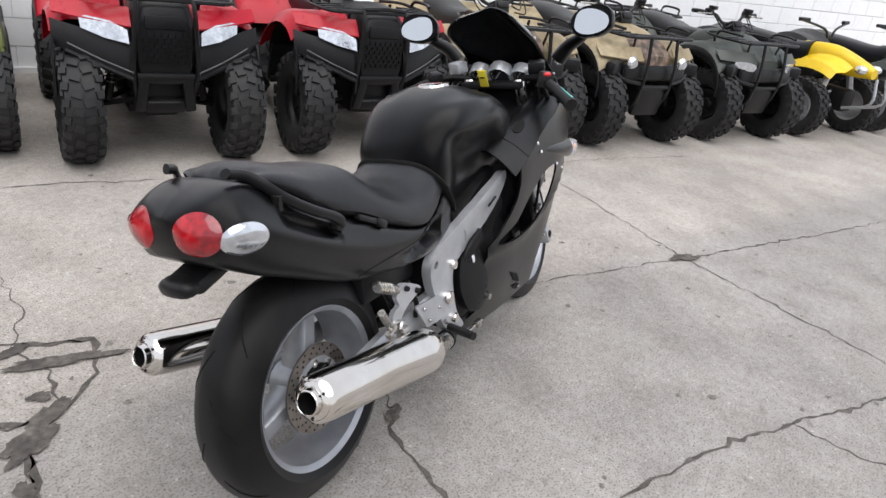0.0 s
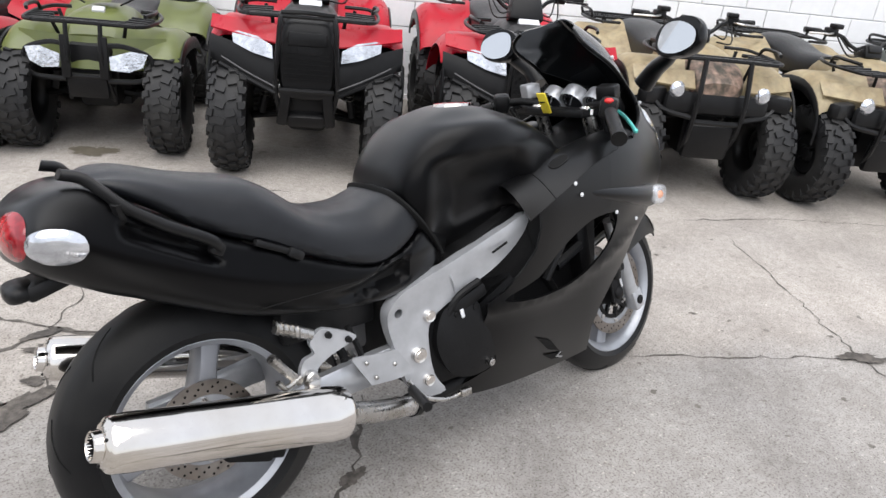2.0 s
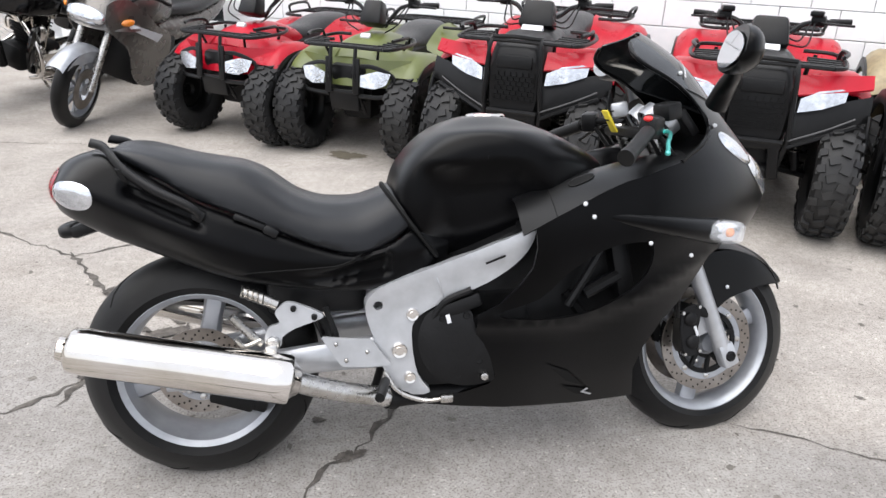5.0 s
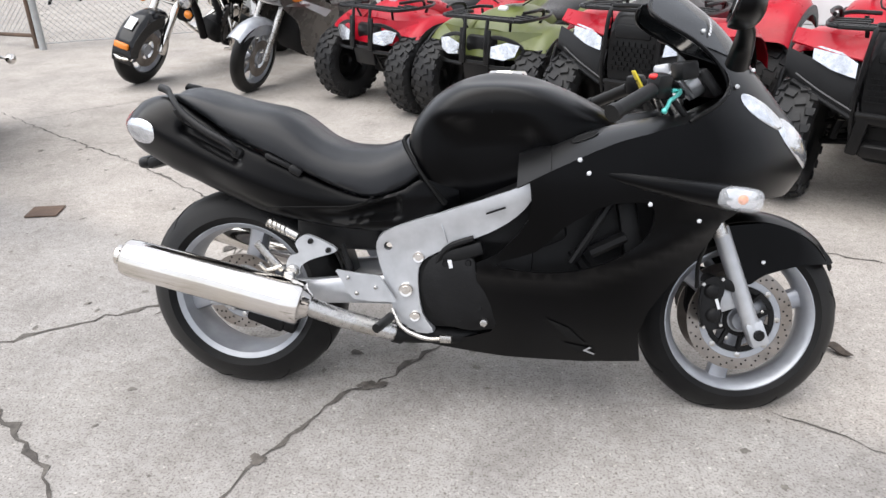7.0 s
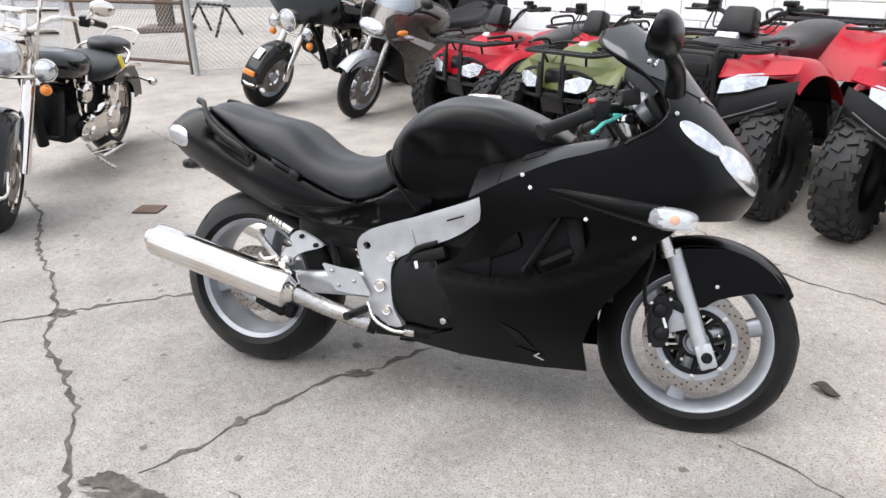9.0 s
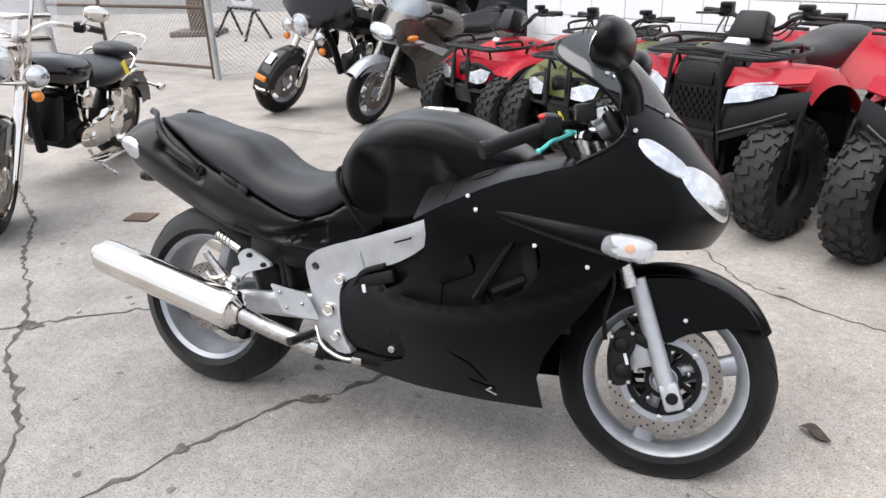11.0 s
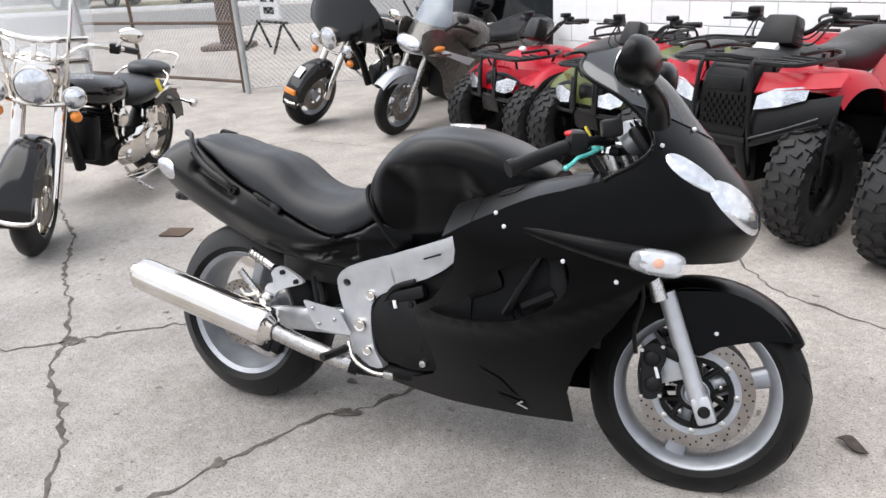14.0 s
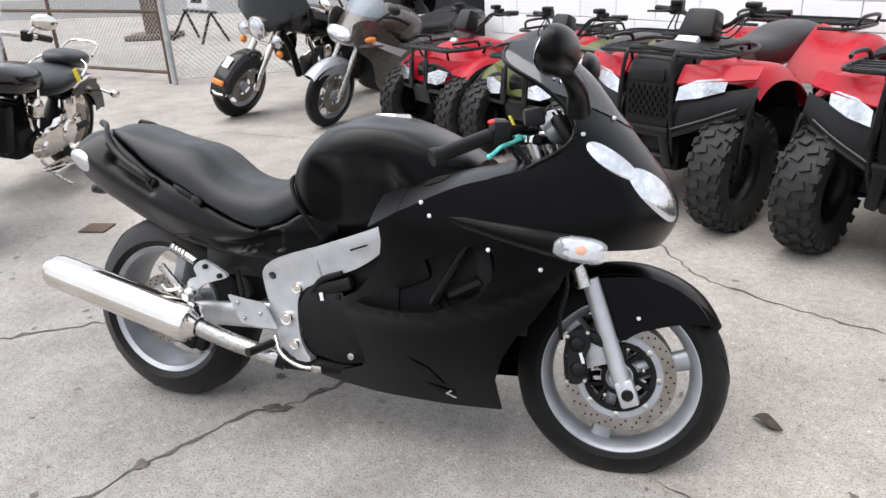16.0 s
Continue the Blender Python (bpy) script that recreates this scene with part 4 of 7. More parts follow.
def table(rows):
    xs, ys = [r[0] for r in rows], [r[1] for r in rows]
    sl = []
    for i in range(len(rows)):
        a, b = max(i - 1, 0), min(i + 1, len(rows) - 1)
        sl.append((ys[b] - ys[a]) / (xs[b] - xs[a]))

    def f(x):
        if x <= xs[0]:
            return ys[0]
        if x >= xs[-1]:
            return ys[-1]
        i = max(k for k in range(len(xs)) if xs[k] <= x)
        h = xs[i + 1] - xs[i]
        t = (x - xs[i]) / h
        return (2 * t**3 - 3 * t**2 + 1) * ys[i] + (t**3 - 2 * t**2 + t) * h * sl[i] + (-2 * t**3 + 3 * t**2) * ys[i + 1] + (t**3 - t**2) * h * sl[i + 1]

    return f


NOSE = table([(0.15, 1.45), (0.5, 1.5), (0.62, 1.535), (0.66, 1.575), (0.70, 1.602), (0.74, 1.616), (0.78, 1.612), (0.84, 1.585), (0.90, 1.535), (0.955, 1.488), (1.0, 1.448), (1.09, 1.372), (1.15, 1.30), (1.2, 1.222)])
WIDE = table([(0.15, 0.125), (0.2, 0.145), (0.3, 0.178), (0.45, 0.215), (0.6, 0.25), (0.7, 0.266), (0.8, 0.262), (0.87, 0.25), (0.95, 0.226), (1.0, 0.203), (1.06, 0.178), (1.12, 0.148), (1.17, 0.11), (1.2, 0.075)])
CUT = table([(0.80, 1.15), (0.826, 1.15), (0.838, 1.19), (0.857, 1.256), (0.872, 1.28), (0.905, 1.335), (0.946, 1.362), (1.005, 1.334), (1.057, 1.275), (1.126, 1.165), (1.2, 1.185)])


def step01(t):
    t = min(1.0, max(0.0, t))
    return t * t * (3 - 2 * t)


def half(x, z):
    """Half width of the fairing at x and height z."""
    w = WIDE(z)
    if x < 0.95:
        w *= 1 - 0.33 * ((0.95 - x) / 0.35) ** 2
    if x > 1.15:
        w *= math.sqrt(max(0.0, 1 - ((x - 1.15) / (NOSE(z) - 1.15)) ** 2))
    return w


def nose_point(a, z, lift=0.0):
    """Point of the rounded nose at angle a (0 ahead) and height z."""
    xn = NOSE(z)
    xr = min(1.15, xn - 0.2)
    p = Vector((xr + (xn - xr) * math.cos(a), -WIDE(z) * math.sin(a), z))
    if lift:
        e = 1e-3
        n = (nose_point(a + e, z) - p).cross(nose_point(a, z + e) - p).normalized()
        if n.x * math.cos(a) - n.y * math.sin(a) < 0:
            n = -n
        p = p + n * lift
    return p


def edge_angle(z):
    xn = NOSE(z)
    xr = min(1.15, xn - 0.2)
    return math.acos(max(-0.2, min(0.98, (CUT(z) - xr) / (xn - xr))))


def moto_wheel(parent, name, c, r, hw, rim_r, rim_hw, disc_sides, disc_r, spoke_w=0.062):
    w = new(name)
    w.parent = parent
    w.location = c
    bm = bmesh.new()
    prof = [(rim_r - 0.01, -rim_hw)]
    for k in range(13):
        a = -1.0 + 2.0 * k / 12
        prof.append((r - (r - rim_r - 0.012) * abs(a) ** 2.6 * 0.92, hw * math.copysign(abs(a) ** 0.82, a)))
    prof.append((rim_r - 0.01, rim_hw))
    lathe(bm, prof, seg=72)
    part("tyre", bm, RUBBER, w)
    # tread grooves as thin raised-free strips just proud of the rubber
    bm = bmesh.new()
    for k in range(9):
        for s in (-1, 1):
            line = []
            for j in range(5):
                a = 2 * math.pi * (k + 0.5 * (s > 0) + 0.12 * j) / 9
                y = s * hw * (0.12 + 0.15 * j)
                q = abs(y / hw) ** (1 / 0.82)
                rr = r - (r - rim_r - 0.012) * q**2.6 * 0.92 - 0.0006
                line.append((rr * math.cos(a), y, rr * math.sin(a)))
            tube(bm, line, 0.0022, 4, 3)
    tagged(part("tread_groove", bm, INK_AND_SHADE, w), kind="stuff")
    bm = bmesh.new()
    lathe(bm, [(rim_r - 0.002, -rim_hw - 0.006), (rim_r + 0.006, -rim_hw - 0.004), (rim_r + 0.004, -rim_hw + 0.01), (rim_r - 0.008, -rim_hw + 0.016), (rim_r - 0.016, -rim_hw * 0.5), (rim_r - 0.018, 0), (rim_r - 0.016, rim_hw * 0.5), (rim_r - 0.008, rim_hw - 0.016), (rim_r + 0.004, rim_hw - 0.01), (rim_r + 0.006, rim_hw + 0.004), (rim_r - 0.002, rim_hw + 0.006), (rim_r - 0.016, rim_hw - 0.004), (rim_r - 0.024, rim_hw * 0.5), (rim_r - 0.028, 0), (rim_r - 0.024, -rim_hw * 0.5), (rim_r - 0.016, -rim_hw + 0.004)], seg=64, closed=True)
    part("rim", bm, WHEELGREY, w)
    hub = part("hub", lathe(bmesh.new(), [(0.0, -0.075), (0.028, -0.075), (0.034, -0.06), (0.052, -0.05), (0.055, 0.05), (0.034, 0.06), (0.028, 0.075), (0.0, 0.075)], seg=32), WHEELGREY, w)
    bm = bmesh.new()
    rings = []
    for t in (0.0, 0.3, 0.65, 1.0):
        rad = 0.045 + (rim_r - 0.024 - 0.045) * t
        ww, hh = spoke_w * (0.5 - 0.12 * t + (0.1 if t == 1 else 0)), rim_hw * (0.62 - 0.16 * t)
        ring = []
        for k in range(12):
            a = 2 * math.pi * k / 12
            ca, sa = math.cos(a), math.sin(a)
            ring.append(bm.verts.new((rad, hh * math.copysign(abs(sa) ** 0.6, sa), ww * math.copysign(abs(ca) ** 0.6, ca))))
        rings.append(ring)
    skin(bm, rings)
    spoke = part("spoke", bm, WHEELGREY, w)
    turn0 = 78 if name == "rear_wheel" else 18
    spoke.matrix_basis = pose(0, 0, 0, 0, -turn0, 0)
    for k in (1, 2):
        again(spoke, pose(0, 0, 0, 0, -turn0 - 120 * k, 0))
    for s in disc_sides:
        y = s * (rim_hw + 0.004 if name == "front_wheel" else rim_hw - 0.008)
        inner = disc_r - 0.034
        bm = bmesh.new()
        lathe(bm, [(inner, y - 0.0025), (disc_r, y - 0.0025), (disc_r, y + 0.0025), (inner, y + 0.0025)], seg=64, closed=True)
        part("brake_disc", bm, DISC, w)
        bm = bmesh.new()
        lathe(bm, [(inner - 0.018, y - 0.002), (inner - 0.0005, y - 0.002), (inner - 0.0005, y + 0.002), (inner - 0.018, y + 0.002)], seg=64, closed=True)
        part("disc_band", bm, WHEELGREY, w)
        rc = inner - 0.02
        bm = bmesh.new()
        lathe(bm, [(rc - 0.014, y - 0.004), (rc, y - 0.004), (rc, y + 0.004), (rc - 0.014, y + 0.004)], seg=48, closed=True)
        lathe(bm, [(0.03, y - 0.006), (0.05, y - 0.006), (0.05, y + 0.005), (0.03, y + 0.005)], seg=32, closed=True)
        buttons = bmesh.new()
        for k in range(10):
            a = 2 * math.pi * (k + 0.5) / 10
            b = a + (0.18 if k % 2 else -0.18)
            arm = bmesh.new()
            tube(arm, [(0.045 * math.cos(b), y, 0.045 * math.sin(b)), ((rc - 0.006) * math.cos(a), y, (rc - 0.006) * math.sin(a))], 0.0085, 6, 1)
            part("carrier_arm", arm, DARK, w)
        for k in range(8):
            a = 2 * math.pi * k / 8
            lathe(buttons, [(0.0, y + s * 0.007), (0.005, y + s * 0.007), (0.0085, y + s * 0.0055), (0.0085, y - s * 0.004)], ((inner - 0.012) * math.cos(a), 0, (inner - 0.012) * math.sin(a)), 10)
        part("disc_carrier", bm, DARK, w)
        tagged(part("disc_button", buttons, STEEL, w), kind="stuff")
        bm = bmesh.new()
        for k in range(60):
            a = 2 * math.pi * k / 60
            q = disc_r - (0.007, 0.0165, 0.026)[k % 3]
            lathe(bm, [(0.0, y + s * 0.0032), (0.0032, y + s * 0.003), (0.0032, y - s * 0.0032)], (q * math.cos(a), 0, q * math.sin(a)), 6)
        tagged(part("disc_hole", bm, INK_AND_SHADE, w), kind="stuff")
        bm = bmesh.new()
        for k in range(5):
            a = 2 * math.pi * (k + 0.3) / 5
            ball(bm, (0.066 * math.cos(a), y + s * 0.004, 0.066 * math.sin(a)), (0.007, 0.006, 0.007), 8, 6)
        tagged(part("disc_bolt", bm, STEEL, w), kind="stuff")
    return w


rear_wheel = moto_wheel(bike, "rear_wheel", (0.018, 0, 0.309), 0.311, 0.09, 0.216, 0.072, (-1,), 0.118)
front_wheel = moto_wheel(bike, "front_wheel", (1.493, 0.0, 0.286), 0.291, 0.061, 0.216, 0.048, (-1, 1), 0.152)
front_wheel.location.y += 0.02

# frame spars
for s in (-1, 1):
    bm = bmesh.new()
    outline = rounded([(0.89, 0.692), (0.82, 0.664), (0.65, 0.6), (0.515, 0.552), (0.462, 0.515), (0.455, 0.468), (0.482, 0.375), (0.505, 0.3), (0.548, 0.248), (0.62, 0.246), (0.588, 0.3), (0.574, 0.39), (0.585, 0.452), (0.66, 0.498), (0.77, 0.545), (0.845, 0.595), (0.884, 0.645)], 3)
    hole = [(0.487 + 0.0125 * math.cos(k * math.pi / 8), 0.492 + 0.0125 * math.sin(k * math.pi / 8)) for k in range(16)]
    panel(bm, outline, lambda x, z: Vector((x, s * (0.152 + 0.09 * max(0, x - 0.5) + 0.012 * math.exp(-((z - (0.56 + 0.33 * (x - 0.55))) / 0.045) ** 2)), z)), [hole], 0.022, 0.03)
    spar = part("frame_spar", bm, SILVER, bike, "silver painted aluminium frame spar", sharp=50)
    bm = bmesh.new()
    box(bm, (0.79, s * 0.196, 0.612), (0.055, 0.004, 0.005), (0, -20, 0))
    part("spar_mark", bm, INK_AND_SHADE, bike)
    for x, z, r in ((0.576, 0.466, 0.017), (0.54, 0.369, 0.021), (0.567, 0.292, 0.016)):
        bm = bmesh.new()
        lathe(bm, [(0.0, s * 0.171), (r * 0.55, s * 0.171), (r * 0.6, s * 0.169), (r * 0.9, s * 0.17), (r, s * 0.167), (r, s * 0.15)], (x, 0, z), 18)
        part("pivot_bolt", bm, CHROME, bike)
    bm = bmesh.new()
    tube(bm, [(0.628, s * 0.163, 0.592), (0.645, s * 0.174, 0.55), (0.66, s * 0.164, 0.505)], 0.0022, 6)
    part("weld_seam", bm, SILVER, bike)

# engine
bm = bmesh.new()
box(bm, (0.72, 0, 0.4), (0.36, 0.3, 0.3), (0, 0, 0), bevel=0.03)
box(bm, (0.82, 0, 0.56), (0.3, 0.3, 0.2), (0, -25, 0), bevel=0.03)
box(bm, (0.9, 0, 0.3), (0.4, 0.24, 0.16), bevel=0.03)
for k in range(5):
    tube(bm, [(1.0, -0.12 + 0.06 * k, 0.5), (1.09, -0.12 + 0.06 * k, 0.36), (1.02, -0.1 + 0.05 * k, 0.22)], 0.019, 8, 4)
part("engine_block", bm, DARK, bike)
for s in (-1, 1):
    bm = bmesh.new()
    outline = rounded([(0.592, 0.36), (0.632, 0.292), (0.69, 0.268), (0.745, 0.262), (0.81, 0.272), (0.826, 0.3), (0.785, 0.36), (0.74, 0.43), (0.73, 0.47), (0.68, 0.486), (0.62, 0.474), (0.59, 0.42)], 3)
    panel(bm, outline, lambda x, z: Vector((x, s * (0.184 - 1.3 * max(0.0, (x - 0.68) ** 2 + (z - 0.37) ** 2 - 0.004)), z)), step=0.03, thick=0.03)
    screws = bmesh.new()
    for k in range(7):
        a = 2 * math.pi * k / 7 + 0.3
        lathe(screws, [(0.0, s * 0.181), (0.007, s * 0.181), (0.009, s * 0.178), (0.009, s * 0.15)], (0.69 + 0.074 * math.cos(a), 0, 0.38 + 0.085 * math.sin(a)), 10)
    box(bm, (0.7, s * 0.165, 0.485), (0.12, 0.03, 0.04), (0, -18, 0), bevel=0.01)
    tube(bm, [(0.62, s * 0.165, 0.44), (0.66, s * 0.176, 0.5), (0.73, s * 0.178, 0.53)], 0.009, 8)
    tagged(part("cover_screw", screws, DARK, part("clutch_cover", bm, DARK, bike, "black engine side cover")), kind="stuff")
    bm = bmesh.new()
    box(bm, (0.668, s * 0.1835, 0.455), (0.011, 0.004, 0.024), (0, -14, 0), bevel=0.001)
    part("cover_sticker", bm, WHITEMARK, bike)
    bm = bmesh.new()
    lathe(bm, [(0.0, s * 0.19), (0.01, s * 0.188), (0.012, s * 0.16)], (0.765, 0, 0.29), 14)
    part("cover_bolt", bm, STEEL, bike)

# radiator seen through the side vents
bm = bmesh.new()
box(bm, (1.16, 0, 0.52), (0.05, 0.34, 0.26), (0, -12, 0), bevel=0.01)
part("radiator", bm, DARK, bike)
for s in (-1, 1):
    bm = bmesh.new()
    tube(bm, [(1.1, s * 0.15, 0.66), (1.06, s * 0.17, 0.58), (1.0, s * 0.16, 0.47)], 0.012, 8)
    tube(bm, [(1.14, s * 0.16, 0.55), (1.05, s * 0.15, 0.5)], 0.018, 8)
    part("hose", bm, PLASTIC, bike)

# exhausts with mid pipes
for s in (-1, 1):
    a, b = Vector((-0.235, s * 0.258 - 0.02, 0.458)), Vector((0.265, s * 0.232 - 0.012, 0.336))
    d = (b - a).normalized()
    rot = d.to_track_quat("X", "Z").to_matrix().to_4x4()
    n = (b - a).length
    bm = bmesh.new()
    lathe(bm, [(0.043, 0.0), (0.049, 0.004), (0.0525, 0.012), (0.0535, 0.03), (0.0545, 0.034), (0.0575, 0.25), (0.0605, n - 0.06), (0.0615, n - 0.056), (0.0615, n - 0.012), (0.059, n - 0.006), (0.045, n), (0.034, n + 0.016), (0.0275, n + 0.02)], a, 48, "x", rot=rot)
    part("exhaust_can", bm, CHROME, bike, "polished chrome exhaust can")
    bm = bmesh.new()
    lathe(bm, [(0.044, 0.002), (0.038, -0.004), (0.030, -0.006), (0.028, -0.02), (0.025, -0.022), (0.0235, -0.02), (0.0235, 0.06)], a, 32, "x", rot=rot)
    tip = part("exhaust_tip", bm, CHROME, bike)
    bm = bmesh.new()
    lathe(bm, [(0.0, 0.055), (0.0232, 0.05), (0.0232, 0.0), (0.0236, -0.019)], a, 24, "x", rot=rot)
    part("exhaust_bore", bm, INK_AND_SHADE, bike, "sooty exhaust bore")
    bm = bmesh.new()
    m = Matrix.Translation(a) @ rot
    for k in range(3):
        t = 2 * math.pi * (k + 0.2) / 3
        q = m @ Vector((-0.004, 0.036 * math.cos(t), 0.036 * math.sin(t)))
        ball(bm, q, (0.004, 0.004, 0.004), 8, 6)
    tagged(part("rivet", bm, DARK, bike), kind="stuff")
    bm = bmesh.new()
    tube(bm, [b - d * 0.02, (0.36, s * 0.205, 0.288), (0.47, s * 0.175, 0.252), (0.52, s * 0.155, 0.235)], 0.0265, 16)
    part("mid_pipe", bm, STEEL, bike, "heat-tinted steel exhaust pipe")
    bm = bmesh.new()
    tube(bm, [(0.505, s * 0.16, 0.24), (0.53, s * 0.15, 0.232)], 0.031, 16, 2)
    tube(bm, [(0.53, s * 0.15, 0.232), (0.62, s * 0.12, 0.225), (0.8, s * 0.08, 0.22)], 0.026, 12)
    part("pipe_clamp", bm, DARK, bike)
    bm = bmesh.new()
    box(bm, (0.215, s * 0.205, 0.405), (0.03, 0.03, 0.03), bevel=0.006)
    part("exhaust_hanger", bm, STEEL, bike)

# swingarm, linkage, rear brake
for s in (-1, 1):
    bm = bmesh.new()
    rings = []
    for x, z, h, w in ((0.56, 0.36, 0.045, 0.02), (0.4, 0.352, 0.04, 0.02), (0.2, 0.335, 0.034, 0.018), (0.04, 0.312, 0.03, 0.018), (-0.06, 0.305, 0.026, 0.017)):
        rings.append([bm.verts.new((x, s * 0.118 + dy * w, z + dz * h)) for dy, dz in ((-1, -0.7), (-0.6, -1), (0.6, -1), (1, -0.7), (1, 0.7), (0.6, 1), (-0.6, 1), (-1, 0.7))])
    skin(bm, rings)
    part("swingarm", bm, SILVER, bike)
bm = bmesh.new()
box(bm, (0.1, -0.082, 0.24), (0.12, 0.05, 0.06), (0, 20, 0), bevel=0.012)
box(bm, (0.16, -0.08, 0.22), (0.06, 0.04, 0.05), (0, 20, 0), bevel=0.01)
part("rear_caliper", bm, DARK, bike)
bm = bmesh.new()
surf(bm, lambda u, v: Vector((0.018 + 0.335 * math.cos(radians(10 + 58 * u)), 0.085 * (2 * v - 1), 0.309 + (0.335 - 0.03 * (2 * v - 1) ** 2) * math.sin(radians(10 + 58 * u)))), 12, 6, 0.005)
box(bm, (0.33, 0, 0.53), (0.26, 0.2, 0.14), bevel=0.02)
part("inner_mudguard", bm, PLASTIC, bike)

# side covers and tail
def soft(loop, cuts=2):
    """Cuts the corners of an open line, keeping its ends."""
    for _ in range(cuts):
        out = [loop[0]]
        for a, b in zip(loop, loop[1:]):
            out += [(a[0] * 0.75 + b[0] * 0.25, a[1] * 0.75 + b[1] * 0.25), (a[0] * 0.25 + b[0] * 0.75, a[1] * 0.25 + b[1] * 0.75)]
        loop = out + [loop[-1]]
    return loop


def spread(line, n):
    """n + 1 points at even steps along a line."""
    run = [0.0]
    for a, b in zip(line, line[1:]):
        run.append(run[-1] + math.hypot(b[0] - a[0], b[1] - a[1]))
    out, i = [], 0
    for k in range(n + 1):
        d = run[-1] * k / n
        while i < len(line) - 2 and run[i + 1] < d:
            i += 1
        t = (d - run[i]) / max(1e-9, run[i + 1] - run[i])
        out.append((line[i][0] + (line[i + 1][0] - line[i][0]) * t, line[i][1] + (line[i + 1][1] - line[i][1]) * t))
    return out


def loft_profile(bm, xs, profile, n=34, cuts=2):
    """A symmetric body along x; profile(x) is its right half from the top to the bottom as (y, z)."""
    rings = []
    for x in xs:
        h = spread(soft(profile(x), cuts), n)
        rings.append([bm.verts.new((x, y, z)) for y, z in h] + [bm.verts.new((x, -y, z)) for y, z in h[-2:0:-1]])
    skin(bm, rings)
    return bm


SEAT_EDGE = table([(-0.322, 0.806), (-0.3, 0.838), (-0.26, 0.868), (-0.2, 0.886), (-0.14, 0.88), (-0.056, 0.842), (0.035, 0.785), (0.17, 0.727), (0.254, 0.69), (0.37, 0.645), (0.446, 0.63), (0.529, 0.659), (0.585, 0.694), (0.68, 0.665)])
TAIL_TOP = table([(-0.305, 0.025), (-0.292, 0.06), (-0.26, 0.1), (-0.2, 0.115), (-0.1, 0.128), (0.05, 0.14), (0.2, 0.15), (0.45, 0.155), (0.6, 0.14), (0.68, 0.1)])
TAIL_WIDE = table([(-0.305, 0.055), (-0.297, 0.092), (-0.28, 0.134), (-0.255, 0.16), (-0.2, 0.171), (-0.05, 0.17), (0.2, 0.167), (0.45, 0.166), (0.6, 0.15), (0.68, 0.11)])
TAIL_CREASE = table([(-0.322, 0.795), (-0.26, 0.815), (-0.215, 0.812), (-0.093, 0.752), (0.07, 0.68), (0.217, 0.632), (0.35, 0.612), (0.45, 0.612), (0.55, 0.635), (0.68, 0.64)])
TAIL_LOW = table([(-0.322, 0.778), (-0.29, 0.752), (-0.163, 0.684), (-0.11, 0.662), (-0.006, 0.618), (0.116, 0.572), (0.25, 0.545), (0.42, 0.53), (0.52, 0.535), (0.62, 0.56), (0.68, 0.6)])
TAIL_UNDER = table([(-0.305, 0.035), (-0.28, 0.098), (-0.2, 0.122), (0.0, 0.138), (0.2, 0.148), (0.45, 0.157), (0.62, 0.14), (0.68, 0.1)])


def tail_half(x):
    zs, w, zc, zb = SEAT_EDGE(x), TAIL_WIDE(x), TAIL_CREASE(x), TAIL_LOW(x)
    lift = 0.012 * step01((-0.12 - x) / 0.06) - 0.03 * step01((x + 0.12) / 0.06)
    return [(0, zs + lift), (TAIL_TOP(x) * 0.7, zs + lift * 0.8), (TAIL_TOP(x), zs), (w - 0.004, zc + 0.016), (w, zc), (w - 0.005, zc - 0.02), (TAIL_UNDER(x), zb + 0.006), (TAIL_UNDER(x) * 0.8, zb), (0, zb)]


bm = bmesh.new()
loft_profile(bm, [-0.305 + 0.985 * (k / 110) ** 1.15 for k in range(111)], tail_half, 44)
POCKET = table([(-0.12, 0.812), (-0.09, 0.795), (0.015, 0.742), (0.06, 0.722)])
SCOOP = table([(0.26, 0.578), (0.365, 0.572), (0.43, 0.586), (0.53, 0.606)])
for v in bm.verts:
    x, y, z = v.co
    if abs(y) < 0.09:
        continue
    # hand pocket under the grab rail, and the scoop in front of the seam
    k = step01((x + 0.13) / 0.03) * step01((0.065 - x) / 0.012) * step01(1.5 - abs(z - POCKET(x)) / 0.014)
    q = step01((x - 0.25) / 0.22) * step01((0.528 - x) / 0.016) * step01(1.55 - abs(z - SCOOP(x)) / (0.009 + 0.06 * max(0, x - 0.28)))
    v.co.y -= math.copysign(0.022 * k + 0.034 * q, y)
cowl_tree = BVHTree.FromBMesh(bm)
part("tail_cowl", bm, BLACK, bike, sharp=55)
def flush_lens(bm, tree, c, d, a, b):
    """An oval lens that follows the body at c, seen along d, with half sizes a and b."""
    c, d = Vector(c), Vector(d).normalized()
    right = d.cross(Vector((0, 0, 1))).normalized()
    up = right.cross(d)
    rows = []
    for i in range(1, 8):
        row = []
        for k in range(28):
            q, t = i / 7, 2 * math.pi * k / 28
            p = c + right * (a * q * math.cos(t)) + up * (b * q * math.sin(t)) + d * 0.3
            hit = tree.ray_cast(p, -d)[0] or p - d * 0.3
            row.append(bm.verts.new(hit + d * (0.001 + 0.007 * math.sqrt(max(0.0, 1 - q * q)))))
        rows.append(row)
    skin(bm, rows, False)
    bm.faces.new(rows[0])


